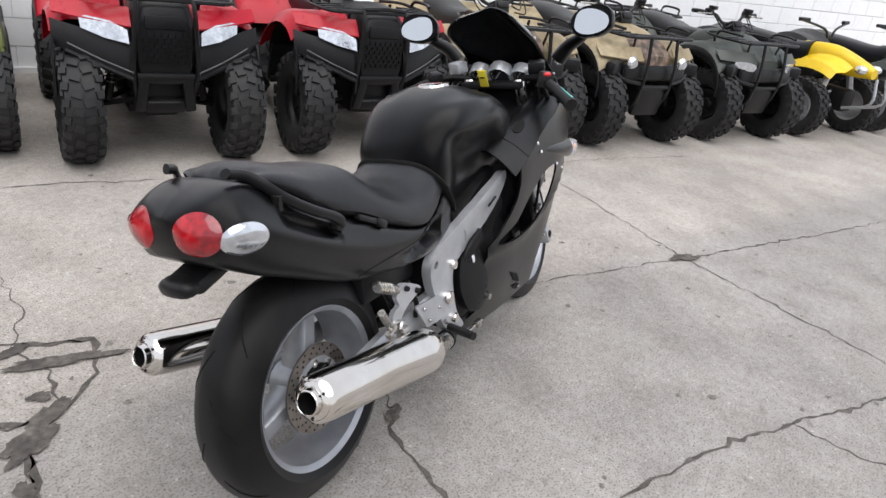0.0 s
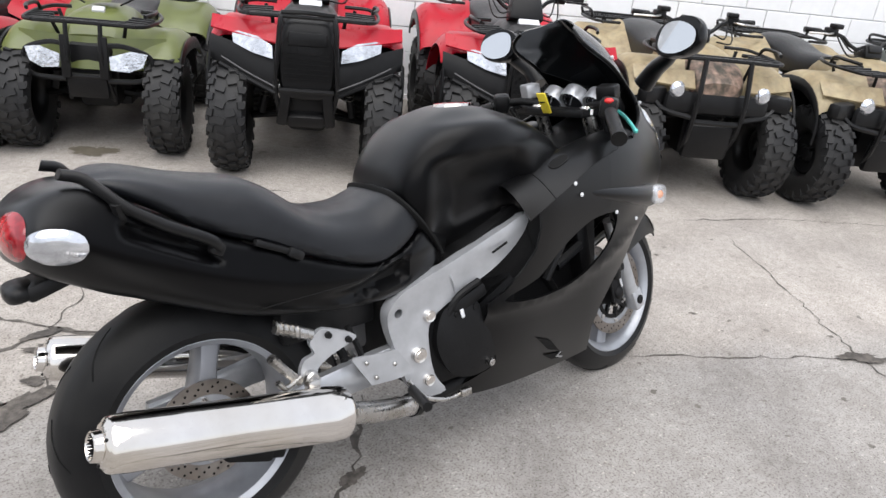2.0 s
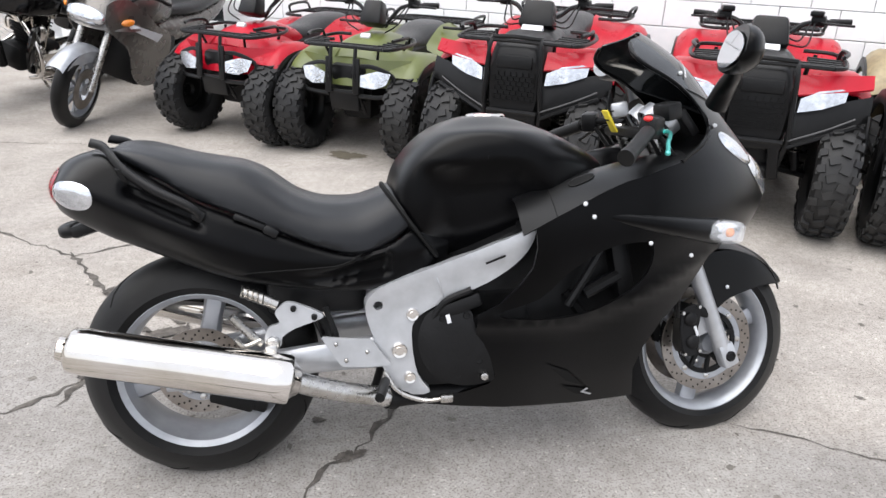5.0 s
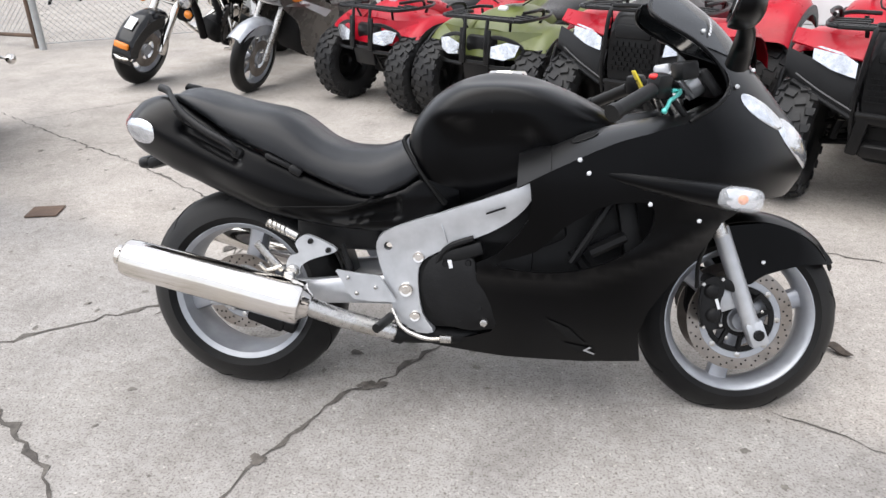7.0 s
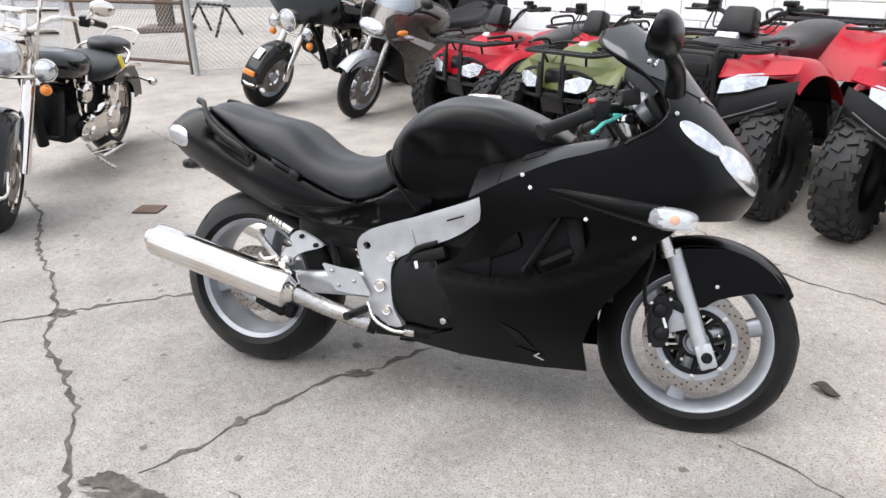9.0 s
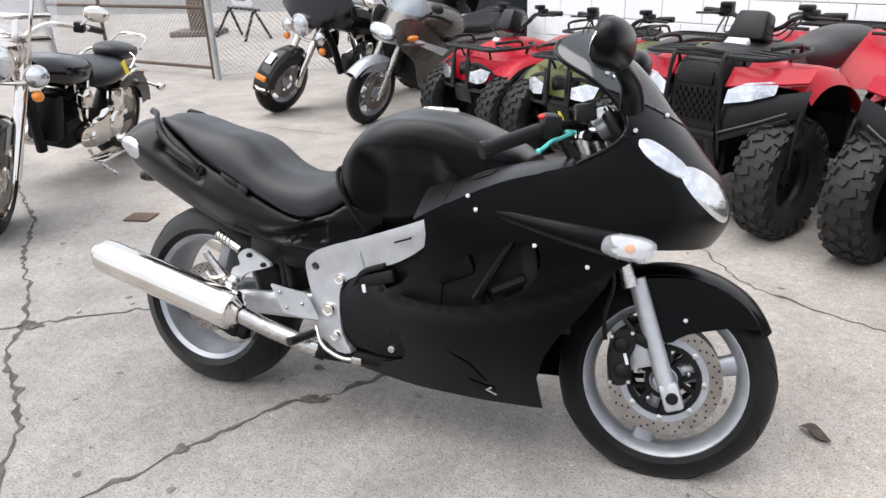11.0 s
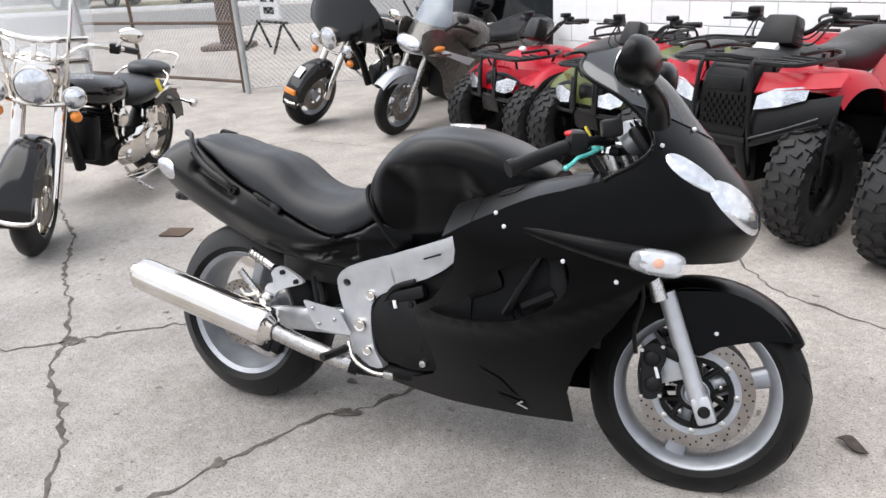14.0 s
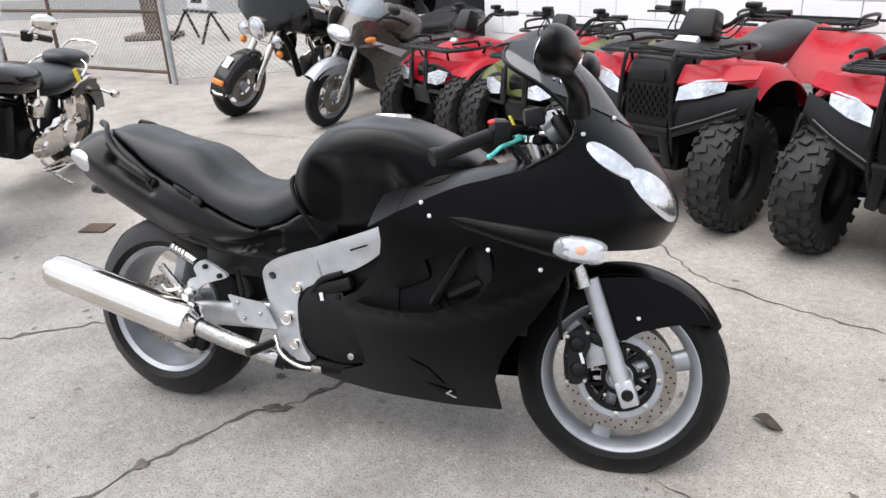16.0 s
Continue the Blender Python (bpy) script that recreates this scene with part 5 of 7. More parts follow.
for s in (-1, 1):
    bm = bmesh.new()
    line = []
    for x, z in ((0.13, 0.584), (0.168, 0.591), (0.251, 0.596), (0.33, 0.6), (0.382, 0.604), (0.42, 0.616), (0.448, 0.634)):
        hit = cowl_tree.ray_cast(Vector((x, s * 0.4, z)), Vector((0, -s, 0)))[0]
        line.append(hit or Vector((x, s * 0.165, z)))
    tube(bm, line, 0.0018, 6)
    part("panel_seam", bm, INK_AND_SHADE, bike)
    bm = bmesh.new()
    rings = []
    for c in smooth_line([(-0.2, s * 0.088, 0.918), (-0.165, s * 0.105, 0.908), (-0.14, s * 0.13, 0.884), (-0.104, s * 0.15, 0.848), (-0.04, s * 0.166, 0.806), (0.02, s * 0.172, 0.776), (0.045, s * 0.172, 0.76), (0.058, s * 0.166, 0.745)], 5):
        c = Vector(c)
        wide, deep = Vector((0.003, s * 0.013, 0.003)), Vector((0.004, -s * 0.002, 0.0105))
        rings.append([bm.verts.new(c + wide * math.cos(q) + deep * math.sin(q)) for q in [2 * math.pi * k / 12 for k in range(12)]])
    skin(bm, rings)
    tube(bm, [(-0.12, s * 0.145, 0.862), (-0.11, s * 0.13, 0.825)], 0.014, 8)
    box(bm, (0.055, s * 0.155, 0.742), (0.03, 0.03, 0.03), (0, 28, 0), bevel=0.008)
    part("grab_rail", bm, PLASTIC, bike)
    bm = bmesh.new()
    box(bm, (0.175, s * 0.152, 0.722), (0.085, 0.022, 0.016), (0, 24, 0), bevel=0.006)
    box(bm, (0.225, s * 0.16, 0.698), (0.04, 0.02, 0.024), (0, 30, 0), bevel=0.008)
    part("seat_hook", bm, PLASTIC, bike)
    bm = bmesh.new()
    flush_lens(bm, cowl_tree, (-0.283, s * 0.08, 0.813), (-0.88, s * 0.46, 0.12), 0.056, 0.046)
    part("tail_light", bm, REDLENS, bike, "oval red tail light")
    bm = bmesh.new()
    flush_lens(bm, cowl_tree, (-0.243, s * 0.162, 0.797), (-0.68, s * 0.73, 0.05), 0.05, 0.036)
    part("rear_indicator", bm, CLEAR, bike, "clear oval rear indicator")
bm = bmesh.new()
box(bm, (-0.235, 0, 0.702), (0.1, 0.1, 0.035), (0, -18, 0), bevel=0.012)
ball(bm, (-0.288, 0, 0.692), (0.03, 0.05, 0.02), 14, 10, (0, -10, 0), 0.7)
part("plate_bracket", bm, PLASTIC, bike)

# seat
SEAT_TOP = table([(-0.168, 0.893), (-0.155, 0.908), (-0.13, 0.917), (-0.08, 0.916), (0.02, 0.89), (0.09, 0.876), (0.155, 0.864), (0.208, 0.84), (0.278, 0.79), (0.32, 0.772), (0.359, 0.763), (0.439, 0.763), (0.491, 0.778), (0.53, 0.793), (0.57, 0.8)])
SEAT_WIDE = table([(-0.168, 0.05), (-0.155, 0.088), (-0.12, 0.118), (-0.05, 0.135), (0.08, 0.148), (0.2, 0.157), (0.32, 0.166), (0.42, 0.165), (0.5, 0.156), (0.57, 0.14)])


def seat_half(x):
    top, w, low = SEAT_TOP(x), SEAT_WIDE(x), min(SEAT_EDGE(x) + 0.004, SEAT_TOP(x) - 0.02)
    h = top - low
    k = 0.76 - 0.1 * step01((x - 0.1) / 0.15) * step01((0.6 - x) / 0.2)
    return [(0, top), (w * 0.5, top - 0.004), (w * k, top - 0.014 - 0.05 * h), (w * 0.95, top - 0.42 * h), (w + 0.004, low + 0.012), (w - 0.002, low), (w * 0.8, low - 0.012), (0, low - 0.012)]


bm = bmesh.new()
loft_profile(bm, [-0.168 + 0.738 * k / 64 for k in range(65)], seat_half, 36)
part("seat", bm, SEATMAT, bike, "black grained vinyl dual seat")
# tank
bm = bmesh.new()
loft_x(bm, [(0.528, 0.70, 0.79, 0.08, 2.4, 0.6), (0.55, 0.655, 0.845, 0.13, 2.6, 0.62), (0.6, 0.6, 0.905, 0.158, 2.9, 0.66), (0.67, 0.575, 0.95, 0.175, 3.0, 0.7), (0.76, 0.565, 0.974, 0.184, 3.0, 0.72), (0.85, 0.58, 0.969, 0.188, 2.9, 0.72), (0.95, 0.64, 0.938, 0.176, 2.7, 0.7), (1.04, 0.72, 0.897, 0.15, 2.5, 0.6), (1.1, 0.77, 0.862, 0.11, 2.3, 0.5)], 80, 9)
for v in bm.verts:
    x, y, z = v.co
    # knee hollow below a shoulder that runs forward and down, and a flat along the top
    edge = 0.872 - 0.1 * max(0, x - 0.62) - 0.5 * max(0, x - 0.86)
    k = step01((x - 0.575) / 0.13) * step01((1.0 - x) / 0.16) * step01((edge - z) / 0.05)
    v.co.y -= math.copysign(min(abs(y), 0.05 * k), y)
    v.co.z -= 0.012 * step01((z - 0.93) / 0.04) * step01((abs(y) - 0.05) / 0.08)
tank_tree = BVHTree.FromBMesh(bm)
part("fuel_tank", bm, BLACK, bike, sharp=85)
bm = bmesh.new()
lathe(bm, [(0.0, 0.981), (0.03, 0.981), (0.05, 0.979), (0.056, 0.972), (0.058, 0.955)], (0.80, 0, 0), 32, "z")
part("filler_cap", bm, CHROME, bike, "chrome filler cap")
for s in (-1, 1):
    bm = bmesh.new()
    def mark(u, v):
        x, z = 0.742 + 0.185 * u, 0.888 - 0.026 * u + 0.022 * (v - 0.5) * (1.35 - 0.4 * u)
        hit, n = tank_tree.ray_cast(Vector((x, s * 0.4, z)), Vector((0, -s, 0)))[:2]
        return hit + n.normalized() * 0.0022 * (1 if n.y * s > 0 else -1)
    surf(bm, mark, 20, 3, 0.003)
    part("tank_badge", bm, PLASTIC, bike, "raised black tank badge strip")

# black strip that stands in for the shaded gap between tank and seat
bm = bmesh.new()
GAP_LINE = spread(soft([(0, 0.803), (0.07, 0.8), (0.12, 0.788), (0.158, 0.745), (0.17, 0.7), (0.166, 0.65), (0.15, 0.61)], 2), 24)
rings = []
for y, z in GAP_LINE[:0:-1] + [(-y, z) for y, z in GAP_LINE]:
    x = 0.519 + 0.67 * (0.795 - z)
    n = Vector((0, y, (z - 0.66) * 1.2)).normalized() * 0.03
    rings.append([bm.verts.new(Vector((x + dx, y, z)) + n * dn) for dx, dn in ((-0.006, -1), (-0.006, -0.4), (-0.003, -0.25), (0.004, -0.25), (0.007, -0.4), (0.007, -1))])
skin(bm, rings)
part("tank_seal", bm, INK_AND_SHADE, bike)

# lower fairing sides with cut vents
VENT = rounded([(0.792, 0.466), (0.9, 0.51), (0.967, 0.578), (1.052, 0.636), (1.123, 0.656), (1.19, 0.648), (1.186, 0.571), (1.118, 0.508), (1.017, 0.464), (0.898, 0.452)], 3)
SIDE = [(0.877, 0.702), (0.93, 0.731), (0.983, 0.757), (1.035, 0.783), (1.089, 0.806), (1.152, 0.826), (1.152, 0.668), (1.3, 0.664), (1.43, 0.66), (1.4, 0.625), (1.37, 0.605), (1.353, 0.562), (1.305, 0.485), (1.25, 0.42), (1.21, 0.35), (1.19, 0.28), (1.205, 0.188), (1.05, 0.176), (0.83, 0.174), (0.61, 0.186), (0.6, 0.195), (0.72, 0.228), (0.785, 0.255), (0.8, 0.285), (0.765, 0.36), (0.742, 0.41), (0.742, 0.466), (0.798, 0.494), (0.85, 0.555), (0.877, 0.598), (0.884, 0.65)]
CREASE = table([(0.84, 0.682), (0.877, 0.702), (0.983, 0.757), (1.089, 0.806), (1.18, 0.833), (1.262, 0.857), (1.3, 0.872)])
INNER = table([(0.82, 0.757), (0.907, 0.788), (0.998, 0.822), (1.103, 0.849), (1.171, 0.864), (1.3, 0.884)])


def shoulder(x, v, s, lift=0.0):
    """Sloping top of the fairing between its outer crease and the tank."""
    y0, z0 = half(x, CREASE(x)) - 0.001, CREASE(x)
    y, z = y0 + (0.145 - y0) * min(v, 1.0), z0 + (INNER(x) - z0) * min(v, 1.0) + 0.009 * math.sin(math.pi * min(v, 1.0))
    if v > 1:
        y, z = y - 0.05 * (v - 1) / 0.25, z - 0.05 * ((v - 1) / 0.25) ** 1.5
    return Vector((x, s * (y + lift * 0.6), z + lift * 0.8))


for s in (-1, 1):
    bm = bmesh.new()
    panel(bm, SIDE, lambda x, z: Vector((x, s * (half(x, z) + 0.012 * math.exp(-((z - (0.447 + 0.55 * max(0, x - 0.97) ** 1.3)) / 0.02) ** 2)), z)), [VENT], 0.024, 0.007)
    part("side_fairing", bm, BLACK, bike, sharp=60)
    bm = bmesh.new()
    surf(bm, lambda u, v: Vector((0.86 + 0.4 * u, s * (0.14 - 0.02 * u - 0.01 * v), 0.4 + 0.3 * v)), 6, 4, 0.004)
    part("vent_liner", bm, DARK, bike)
    # shoulder between fairing edge and tank
    bm = bmesh.new()
    surf(bm, lambda u, v: shoulder(0.845 + 0.44 * u, 1.25 * v, s), 22, 12, 0.005)
    part("shoulder_panel", bm, BLACK, bike)
    # slot is not cut: a flat black face paints the shade inside it
    bm = bmesh.new()
    lip = bmesh.new()
    ring = [(1.013 + 0.034 * math.copysign(abs(math.cos(q)) ** 0.7, math.cos(q)), 0.6 + 0.13 * math.sin(q)) for q in [2 * math.pi * k / 24 for k in range(24)]]
    bm.faces.new([bm.verts.new(shoulder(x, v, s, 0.0025)) for x, v in ring])
    tube(lip, [shoulder(x, v, s, 0.002) for x, v in ring + ring[:1]], 0.0012, 6, 1)
    part("slot_rim", lip, BLACK, bike)
    bm2 = bmesh.new()
    tube(bm2, [shoulder(0.93, v / 6, s, 0.0004) for v in range(7)], 0.0013, 5, 2)
    part("shoulder_seam", bm2, INK_AND_SHADE, bike)
    part("shoulder_slot", bm, INK_AND_SHADE, bike)
    # lower slots in the belly, their inner shade painted as flat black patches
    bm = bmesh.new()
    panel(bm, [(0.935, 0.315), (1.0, 0.288), (1.055, 0.235), (1.0, 0.255)], lambda x, z: Vector((x, s * (half(x, z) + 0.004), z)), step=0.03, thick=0)
    panel(bm, [(0.985, 0.24), (1.075, 0.222), (1.06, 0.205), (1.03, 0.21)], lambda x, z: Vector((x, s * (half(x, z) + 0.004), z)), step=0.03, thick=0)
    part("belly_slot", bm, INK_AND_SHADE, bike)
    bm = bmesh.new()
    panel(bm, [(1.045, 0.215), (1.075, 0.203), (1.08, 0.207), (1.055, 0.217), (1.068, 0.226), (1.062, 0.229)], lambda x, z: Vector((x, s * (half(x, z) + 0.006), z)), step=0.03, thick=0)
    part("belly_mark", bm, SILVER, bike)
    # swelling that leads to the indicator
    bm = bmesh.new()
    rings = []
    for u in [k / 10 for k in range(11)]:
        x = 1.02 + 0.36 * u
        zc, rr = 0.735 - 0.062 * u, 0.006 + 0.03 * u**0.8
        y0 = half(x, zc) - 0.012 + 0.012 * u
        rings.append([bm.verts.new((x, s * (y0 + 0.85 * rr * math.cos(a) * (1 if math.cos(a) > 0 else 1.2)), zc + rr * math.sin(a))) for a in [2 * math.pi * k / 14 for k in range(14)]])
    skin(bm, rings)
    part("indicator_pod", bm, BLACK, bike)
    bm = bmesh.new()
    ball(bm, (1.4, s * 0.226, 0.672), (0.068, 0.032, 0.032), 28, 18, (0, 8, s * -24), 0.55)
    for v in bm.verts:
        v.co.z += (0.672 - v.co.z) * 0.45 * step01((1.4 - v.co.x) / 0.07) * 0.6
    part("front_indicator", bm, LENS, bike, "clear front indicator with an amber bulb")
    bm = bmesh.new()
    ball(bm, (1.4, s * 0.218, 0.672), (0.06, 0.026, 0.027), 20, 12, (0, 8, s * -24), 0.6)
    part("indicator_reflector", bm, CLEAR, bike)
    bm = bmesh.new()
    ball(bm, (1.408, s * 0.243, 0.672), (0.014, 0.01, 0.013), 12, 8)
    part("indicator_bulb", bm, AMBER, bike)
    for x, z in ((1.0, 0.762), (1.024, 0.729), (1.181, 0.655), (1.31, 0.612)):
        bm = bmesh.new()
        ball(bm, (x, s * (half(x, z) + 0.004), z), (0.006, 0.004, 0.006), 10, 8)
        part("fairing_bolt", bm, WHITEMARK, bike)

# nose fairing, screen, headlights
Z0 = 0.665


def screen_foot(k):
    """Height of the joint between fairing and screen; k: 0 ahead, 1 at the rim."""
    return 0.962 + 0.085 * k**1.3


def nose_sheet(u, v):
    k = abs(2 * u - 1)
    z = Z0 + (screen_foot(k) - Z0) * v
    return nose_point((2 * u - 1) * edge_angle(z), z)


def screen_sheet(u, v):
    k = abs(2 * u - 1)
    z0 = screen_foot(k)
    z = z0 + (1.196 - 0.028 * k**2 - z0) * v
    return nose_point((2 * u - 1) * edge_angle(z), z, 0.003)


bm = bmesh.new()
surf(bm, nose_sheet, 44, 22, 0.006)
part("nose_fairing", bm, BLACK, bike, sharp=60)
bm = bmesh.new()
surf(bm, screen_sheet, 36, 14, 0.004)
part("windscreen", bm, SCREEN, bike, "dark smoked bubble windscreen")
for s in (-1, 1):
    bm = bmesh.new()
    for k in range(6):
        a, z = 0.6 + 0.045 * k, 1.112 - 0.0075 * k
        bm.faces.new([bm.verts.new(nose_point(s * (a + da), z + dz - 0.15 * da, 0.0075)) for da, dz in ((0, -0.0035), (0.03, -0.0035), (0.036, 0.0035), (0.006, 0.0035))])
    if s > 0:
        part("screen_mark", bm, WHITEMARK, bike)
    else:
        bm.free()
    bm = bmesh.new()
    rim = [nose_point(s * edge_angle(z), z) for z in [0.86 + 0.3 * k / 24 for k in range(25)]]
    tube(bm, rim, 0.006, 8, 1)
    part("cockpit_rim", bm, BLACK, bike)
    for ang, z, rt, rz, tilt in ((0.38, 0.802, 0.235, 0.066, -0.0009), (0.69, 0.884, 0.15, 0.045, -0.0004)):
        bm = bmesh.new()
        rows = []
        for i in range(0, 7):
            row = []
            for k in range(28):
                a = 2 * math.pi * k / 28
                q = i / 6
                da, dz = rt * q * math.cos(a), rz * q * math.sin(a)
                row.append(bm.verts.new(nose_point(s * (ang + da + 1.6 * dz), z + dz + 0.05 * da, 0.0015 + 0.007 * math.sqrt(max(0, 1 - q * q)))))
            rows.append(row)
        skin(bm, rows[1:], False)
        bm.faces.new(rows[1])
        part("headlight", bm, CLEAR, bike, "clear oval headlight lens")
    for a, z in ((edge_angle(0.945) - 0.07, 0.945), (0.9, 1.08), (0.38, 0.985)):
        bm = bmesh.new()
        ball(bm, nose_point(s * a, z, 0.006), (0.006, 0.006, 0.006), 8, 6)
        part("screen_bolt", bm, WHITEMARK, bike)
# inner nose and dash
bm = bmesh.new()
loft_x(bm, [(1.2, 0.62, 0.82, 0.19, 3, 0.5), (1.3, 0.62, 0.87, 0.19, 3, 0.5), (1.42, 0.64, 0.92, 0.14, 3, 0.5), (1.52, 0.67, 0.85, 0.07, 3, 0.5)], 24, 3)
part("inner_cowl", bm, PLASTIC, bike)
bm = bmesh.new()
box(bm, (1.325, 0, 0.955), (0.03, 0.3, 0.085), (0, -38, 0), bevel=0.012)
part("dash_panel", bm, PLASTIC, bike)
for y, r in ((0.085, 0.04), (0.0, 0.046), (-0.085, 0.036)):
    m = pose(1.3, y, 0.962, 0, -38, 0)
    bm = bmesh.new()
    lathe(bm, [(r - 0.007, -0.025), (r, -0.03), (r + 0.003, -0.02), (r + 0.003, 0.012)], (0, 0, 0), 28, "x", rot=m)
    gauge = part("gauge", bm, SILVER, bike, "round gauge with silver bezel")
    bm = bmesh.new()
    lathe(bm, [(0.0, -0.02), (r - 0.005, -0.02), (r - 0.005, -0.01)], (0, 0, 0), 24, "x", rot=m)
    part("gauge_dial", bm, GAUGEFACE, gauge)
    bm = bmesh.new()
    for k in range(9):
        a = radians(-40 + 260 * k / 8)
        q = m @ Vector((-0.0205, -(r - 0.013) * math.cos(a), (r - 0.013) * math.sin(a)))
        box(bm, q, (0.001, 0.003, 0.003))
    box(bm, m @ Vector((-0.021, 0.006, 0.006)), (0.001, 0.003, r * 0.9), (40, -38, 0))
    part("dial_mark", bm, WHITEMARK, gauge)

# forks, handlebars, mirrors
for s in (-1, 1):
    bm = bmesh.new()
    tube(bm, [(1.505, s * 0.098, 0.275), (1.395, s * 0.098, 0.56)], 0.0235, 16, 2)
    box(bm, (1.515, s * 0.098, 0.262), (0.05, 0.046, 0.075), (0, -22, 0), bevel=0.008)
    fork = part("fork_leg", bm, SILVER, bike, "grey cast fork leg")
    bm = bmesh.new()
    lathe(bm, [(0.0, s * 0.123), (0.009, s * 0.1235), (0.011, s * 0.126), (0.016, s * 0.124), (0.016, s * 0.1)], (1.517, 0, 0.26), 16)
    part("axle_end", bm, DARK, bike)
    bm = bmesh.new()
    tube(bm, [(1.4, s * 0.098, 0.55), (1.24, s * 0.098, 0.92)], 0.021, 14, 2)
    part("fork_tube", bm, STEEL, bike)
    bm = bmesh.new()
    panel(bm, rounded([(1.345, 0.4), (1.372, 0.425), (1.405, 0.418), (1.412, 0.385), (1.402, 0.352), (1.408, 0.318), (1.398, 0.282), (1.366, 0.276), (1.348, 0.302), (1.35, 0.35)], 4), lambda x, z: Vector((x, s * (0.13 - 6 * (x - 1.378) ** 2), z)), step=0.02, thick=0.07)
    ball(bm, (1.376, s * 0.128, 0.385), (0.022, 0.012, 0.022), 14, 8)
    ball(bm, (1.384, s * 0.128, 0.317), (0.022, 0.012, 0.022), 14, 8)
    tube(bm, [(1.352, s * 0.12, 0.41), (1.346, s * 0.128, 0.35), (1.356, s * 0.126, 0.29)], 0.004, 6)
    box(bm, (1.425, s * 0.1, 0.40), (0.05, 0.03, 0.03), (0, 20, 0), bevel=0.006)
    part("front_caliper", bm, DARK, bike)
    for x, z in ((1.35, 0.405), (1.402, 0.42), (1.357, 0.283), (1.404, 0.29)):
        bm = bmesh.new()
        lathe(bm, [(0.0, s * 0.137), (0.005, s * 0.137), (0.006, s * 0.133), (0.006, s * 0.115)], (x, 0, z), 8)
        part("caliper_bolt", bm, STEEL, bike)
    bm = bmesh.new()
    box(bm, (1.392, s * 0.134, 0.35), (0.008, 0.003, 0.03), (0, -20, 0))
    part("caliper_mark", bm, WHITEMARK, bike)
    bm = bmesh.new()
    box(bm, (1.42, s * 0.088, 0.365), (0.07, 0.012, 0.09), (0, -20, 0), bevel=0.005)
    part("caliper_bracket", bm, SILVER, bike)
    bm = bmesh.new()
    tube(bm, [(1.35, s * 0.1, 0.4), (1.345, s * 0.115, 0.47), (1.36, s * 0.12, 0.56), (1.33, s * 0.11, 0.66)], 0.006, 8)
    part("brake_hose", bm, RUBBER, bike)
    # clip-on bar, grip, switch gear, levers
    bm = bmesh.new()
    tube(bm, [(1.245, s * 0.1, 0.945), (1.2, s * 0.2, 0.95), (1.085, s * 0.335, 0.893)], 0.012, 10, 3)
    part("handlebar", bm, DARK, bike)
    bm = bmesh.new()
    tube(bm, [(1.165, s * 0.245, 0.935), (1.07, s * 0.352, 0.886)], 0.0185, 16, 2)
    tube(bm, [(1.072, s * 0.35, 0.887), (1.06, s * 0.362, 0.881)], 0.0215, 16, 2)
    part("grip", bm, RUBBER, bike, "ribbed black rubber grip")
    bm = bmesh.new()
    box(bm, (1.185, s * 0.222, 0.947), (0.05, 0.05, 0.06), (10, 0, s * -35), bevel=0.012)
    part("switch_gear", bm, PLASTIC, bike)
    bm = bmesh.new()
    tube(bm, [(1.228, s * 0.19, 0.934), (1.238, s * 0.215, 0.932), (1.222, s * 0.25, 0.92), (1.206, s * 0.275, 0.912), (1.196, s * 0.298, 0.898), (1.188, s * 0.313, 0.889)], 0.0055, 8)
    ball(bm, (1.187, s * 0.315, 0.888), (0.008, 0.008, 0.0075), 8, 6)
    box(bm, (1.228, s * 0.193, 0.934), (0.03, 0.022, 0.012), (0, 0, s * -30), bevel=0.003)
    part("brake_lever" if s < 0 else "clutch_lever", bm, TEAL if s < 0 else PLASTIC, bike, "anodised teal brake lever" if s < 0 else "")
    bm = bmesh.new()
    box(bm, (1.255, s * 0.16, 0.985), (0.05, 0.06, 0.045), (0, -10, s * -20), bevel=0.008)
    part("fluid_reservoir", bm, PLASTIC if s < 0 else SILVER, bike)
    bm = bmesh.new()
    lathe(bm, [(0.0, 0.945), (0.02, 0.945), (0.024, 0.94), (0.024, 0.92)], (1.235, s * 0.098, 0), 16, "z")
    part("fork_cap", bm, CHROME, bike)
    bm = bmesh.new()
    tube(bm, [(1.21, s * 0.2, 0.93), (1.26, s * 0.2, 0.87), (1.3, s * 0.16, 0.84), (1.32, s * 0.08, 0.86)], 0.008, 8)
    tube(bm, [(1.19, s * 0.19, 0.93), (1.24, s * 0.17, 0.86), (1.27, s * 0.1, 0.83)], 0.006, 8)
    part("cable", bm, RUBBER, bike)
    bm = bmesh.new()
    tube(bm, [(1.372, s * 0.195, 1.0), (1.372, s * 0.235, 1.045), (1.362, s * 0.285, 1.075), (1.347, s * 0.315, 1.095)], 0.03, 12, 5, 0.016)
    part("mirror_stalk", bm, BLACK, bike)
    bm = bmesh.new()
    ball(bm, (1.335, s * 0.34, 1.13), (0.05, 0.08, 0.056), 28, 18, (s * 6, 0, s * 8), 0.85)
    for v in bm.verts:
        v.co.x = max(v.co.x, 1.322 - (v.co.y * s - 0.34) * 0.15 + 0.3 * (v.co.z - 1.13))
    part("mirror_shell", bm, BLACK, bike)
    bm = bmesh.new()
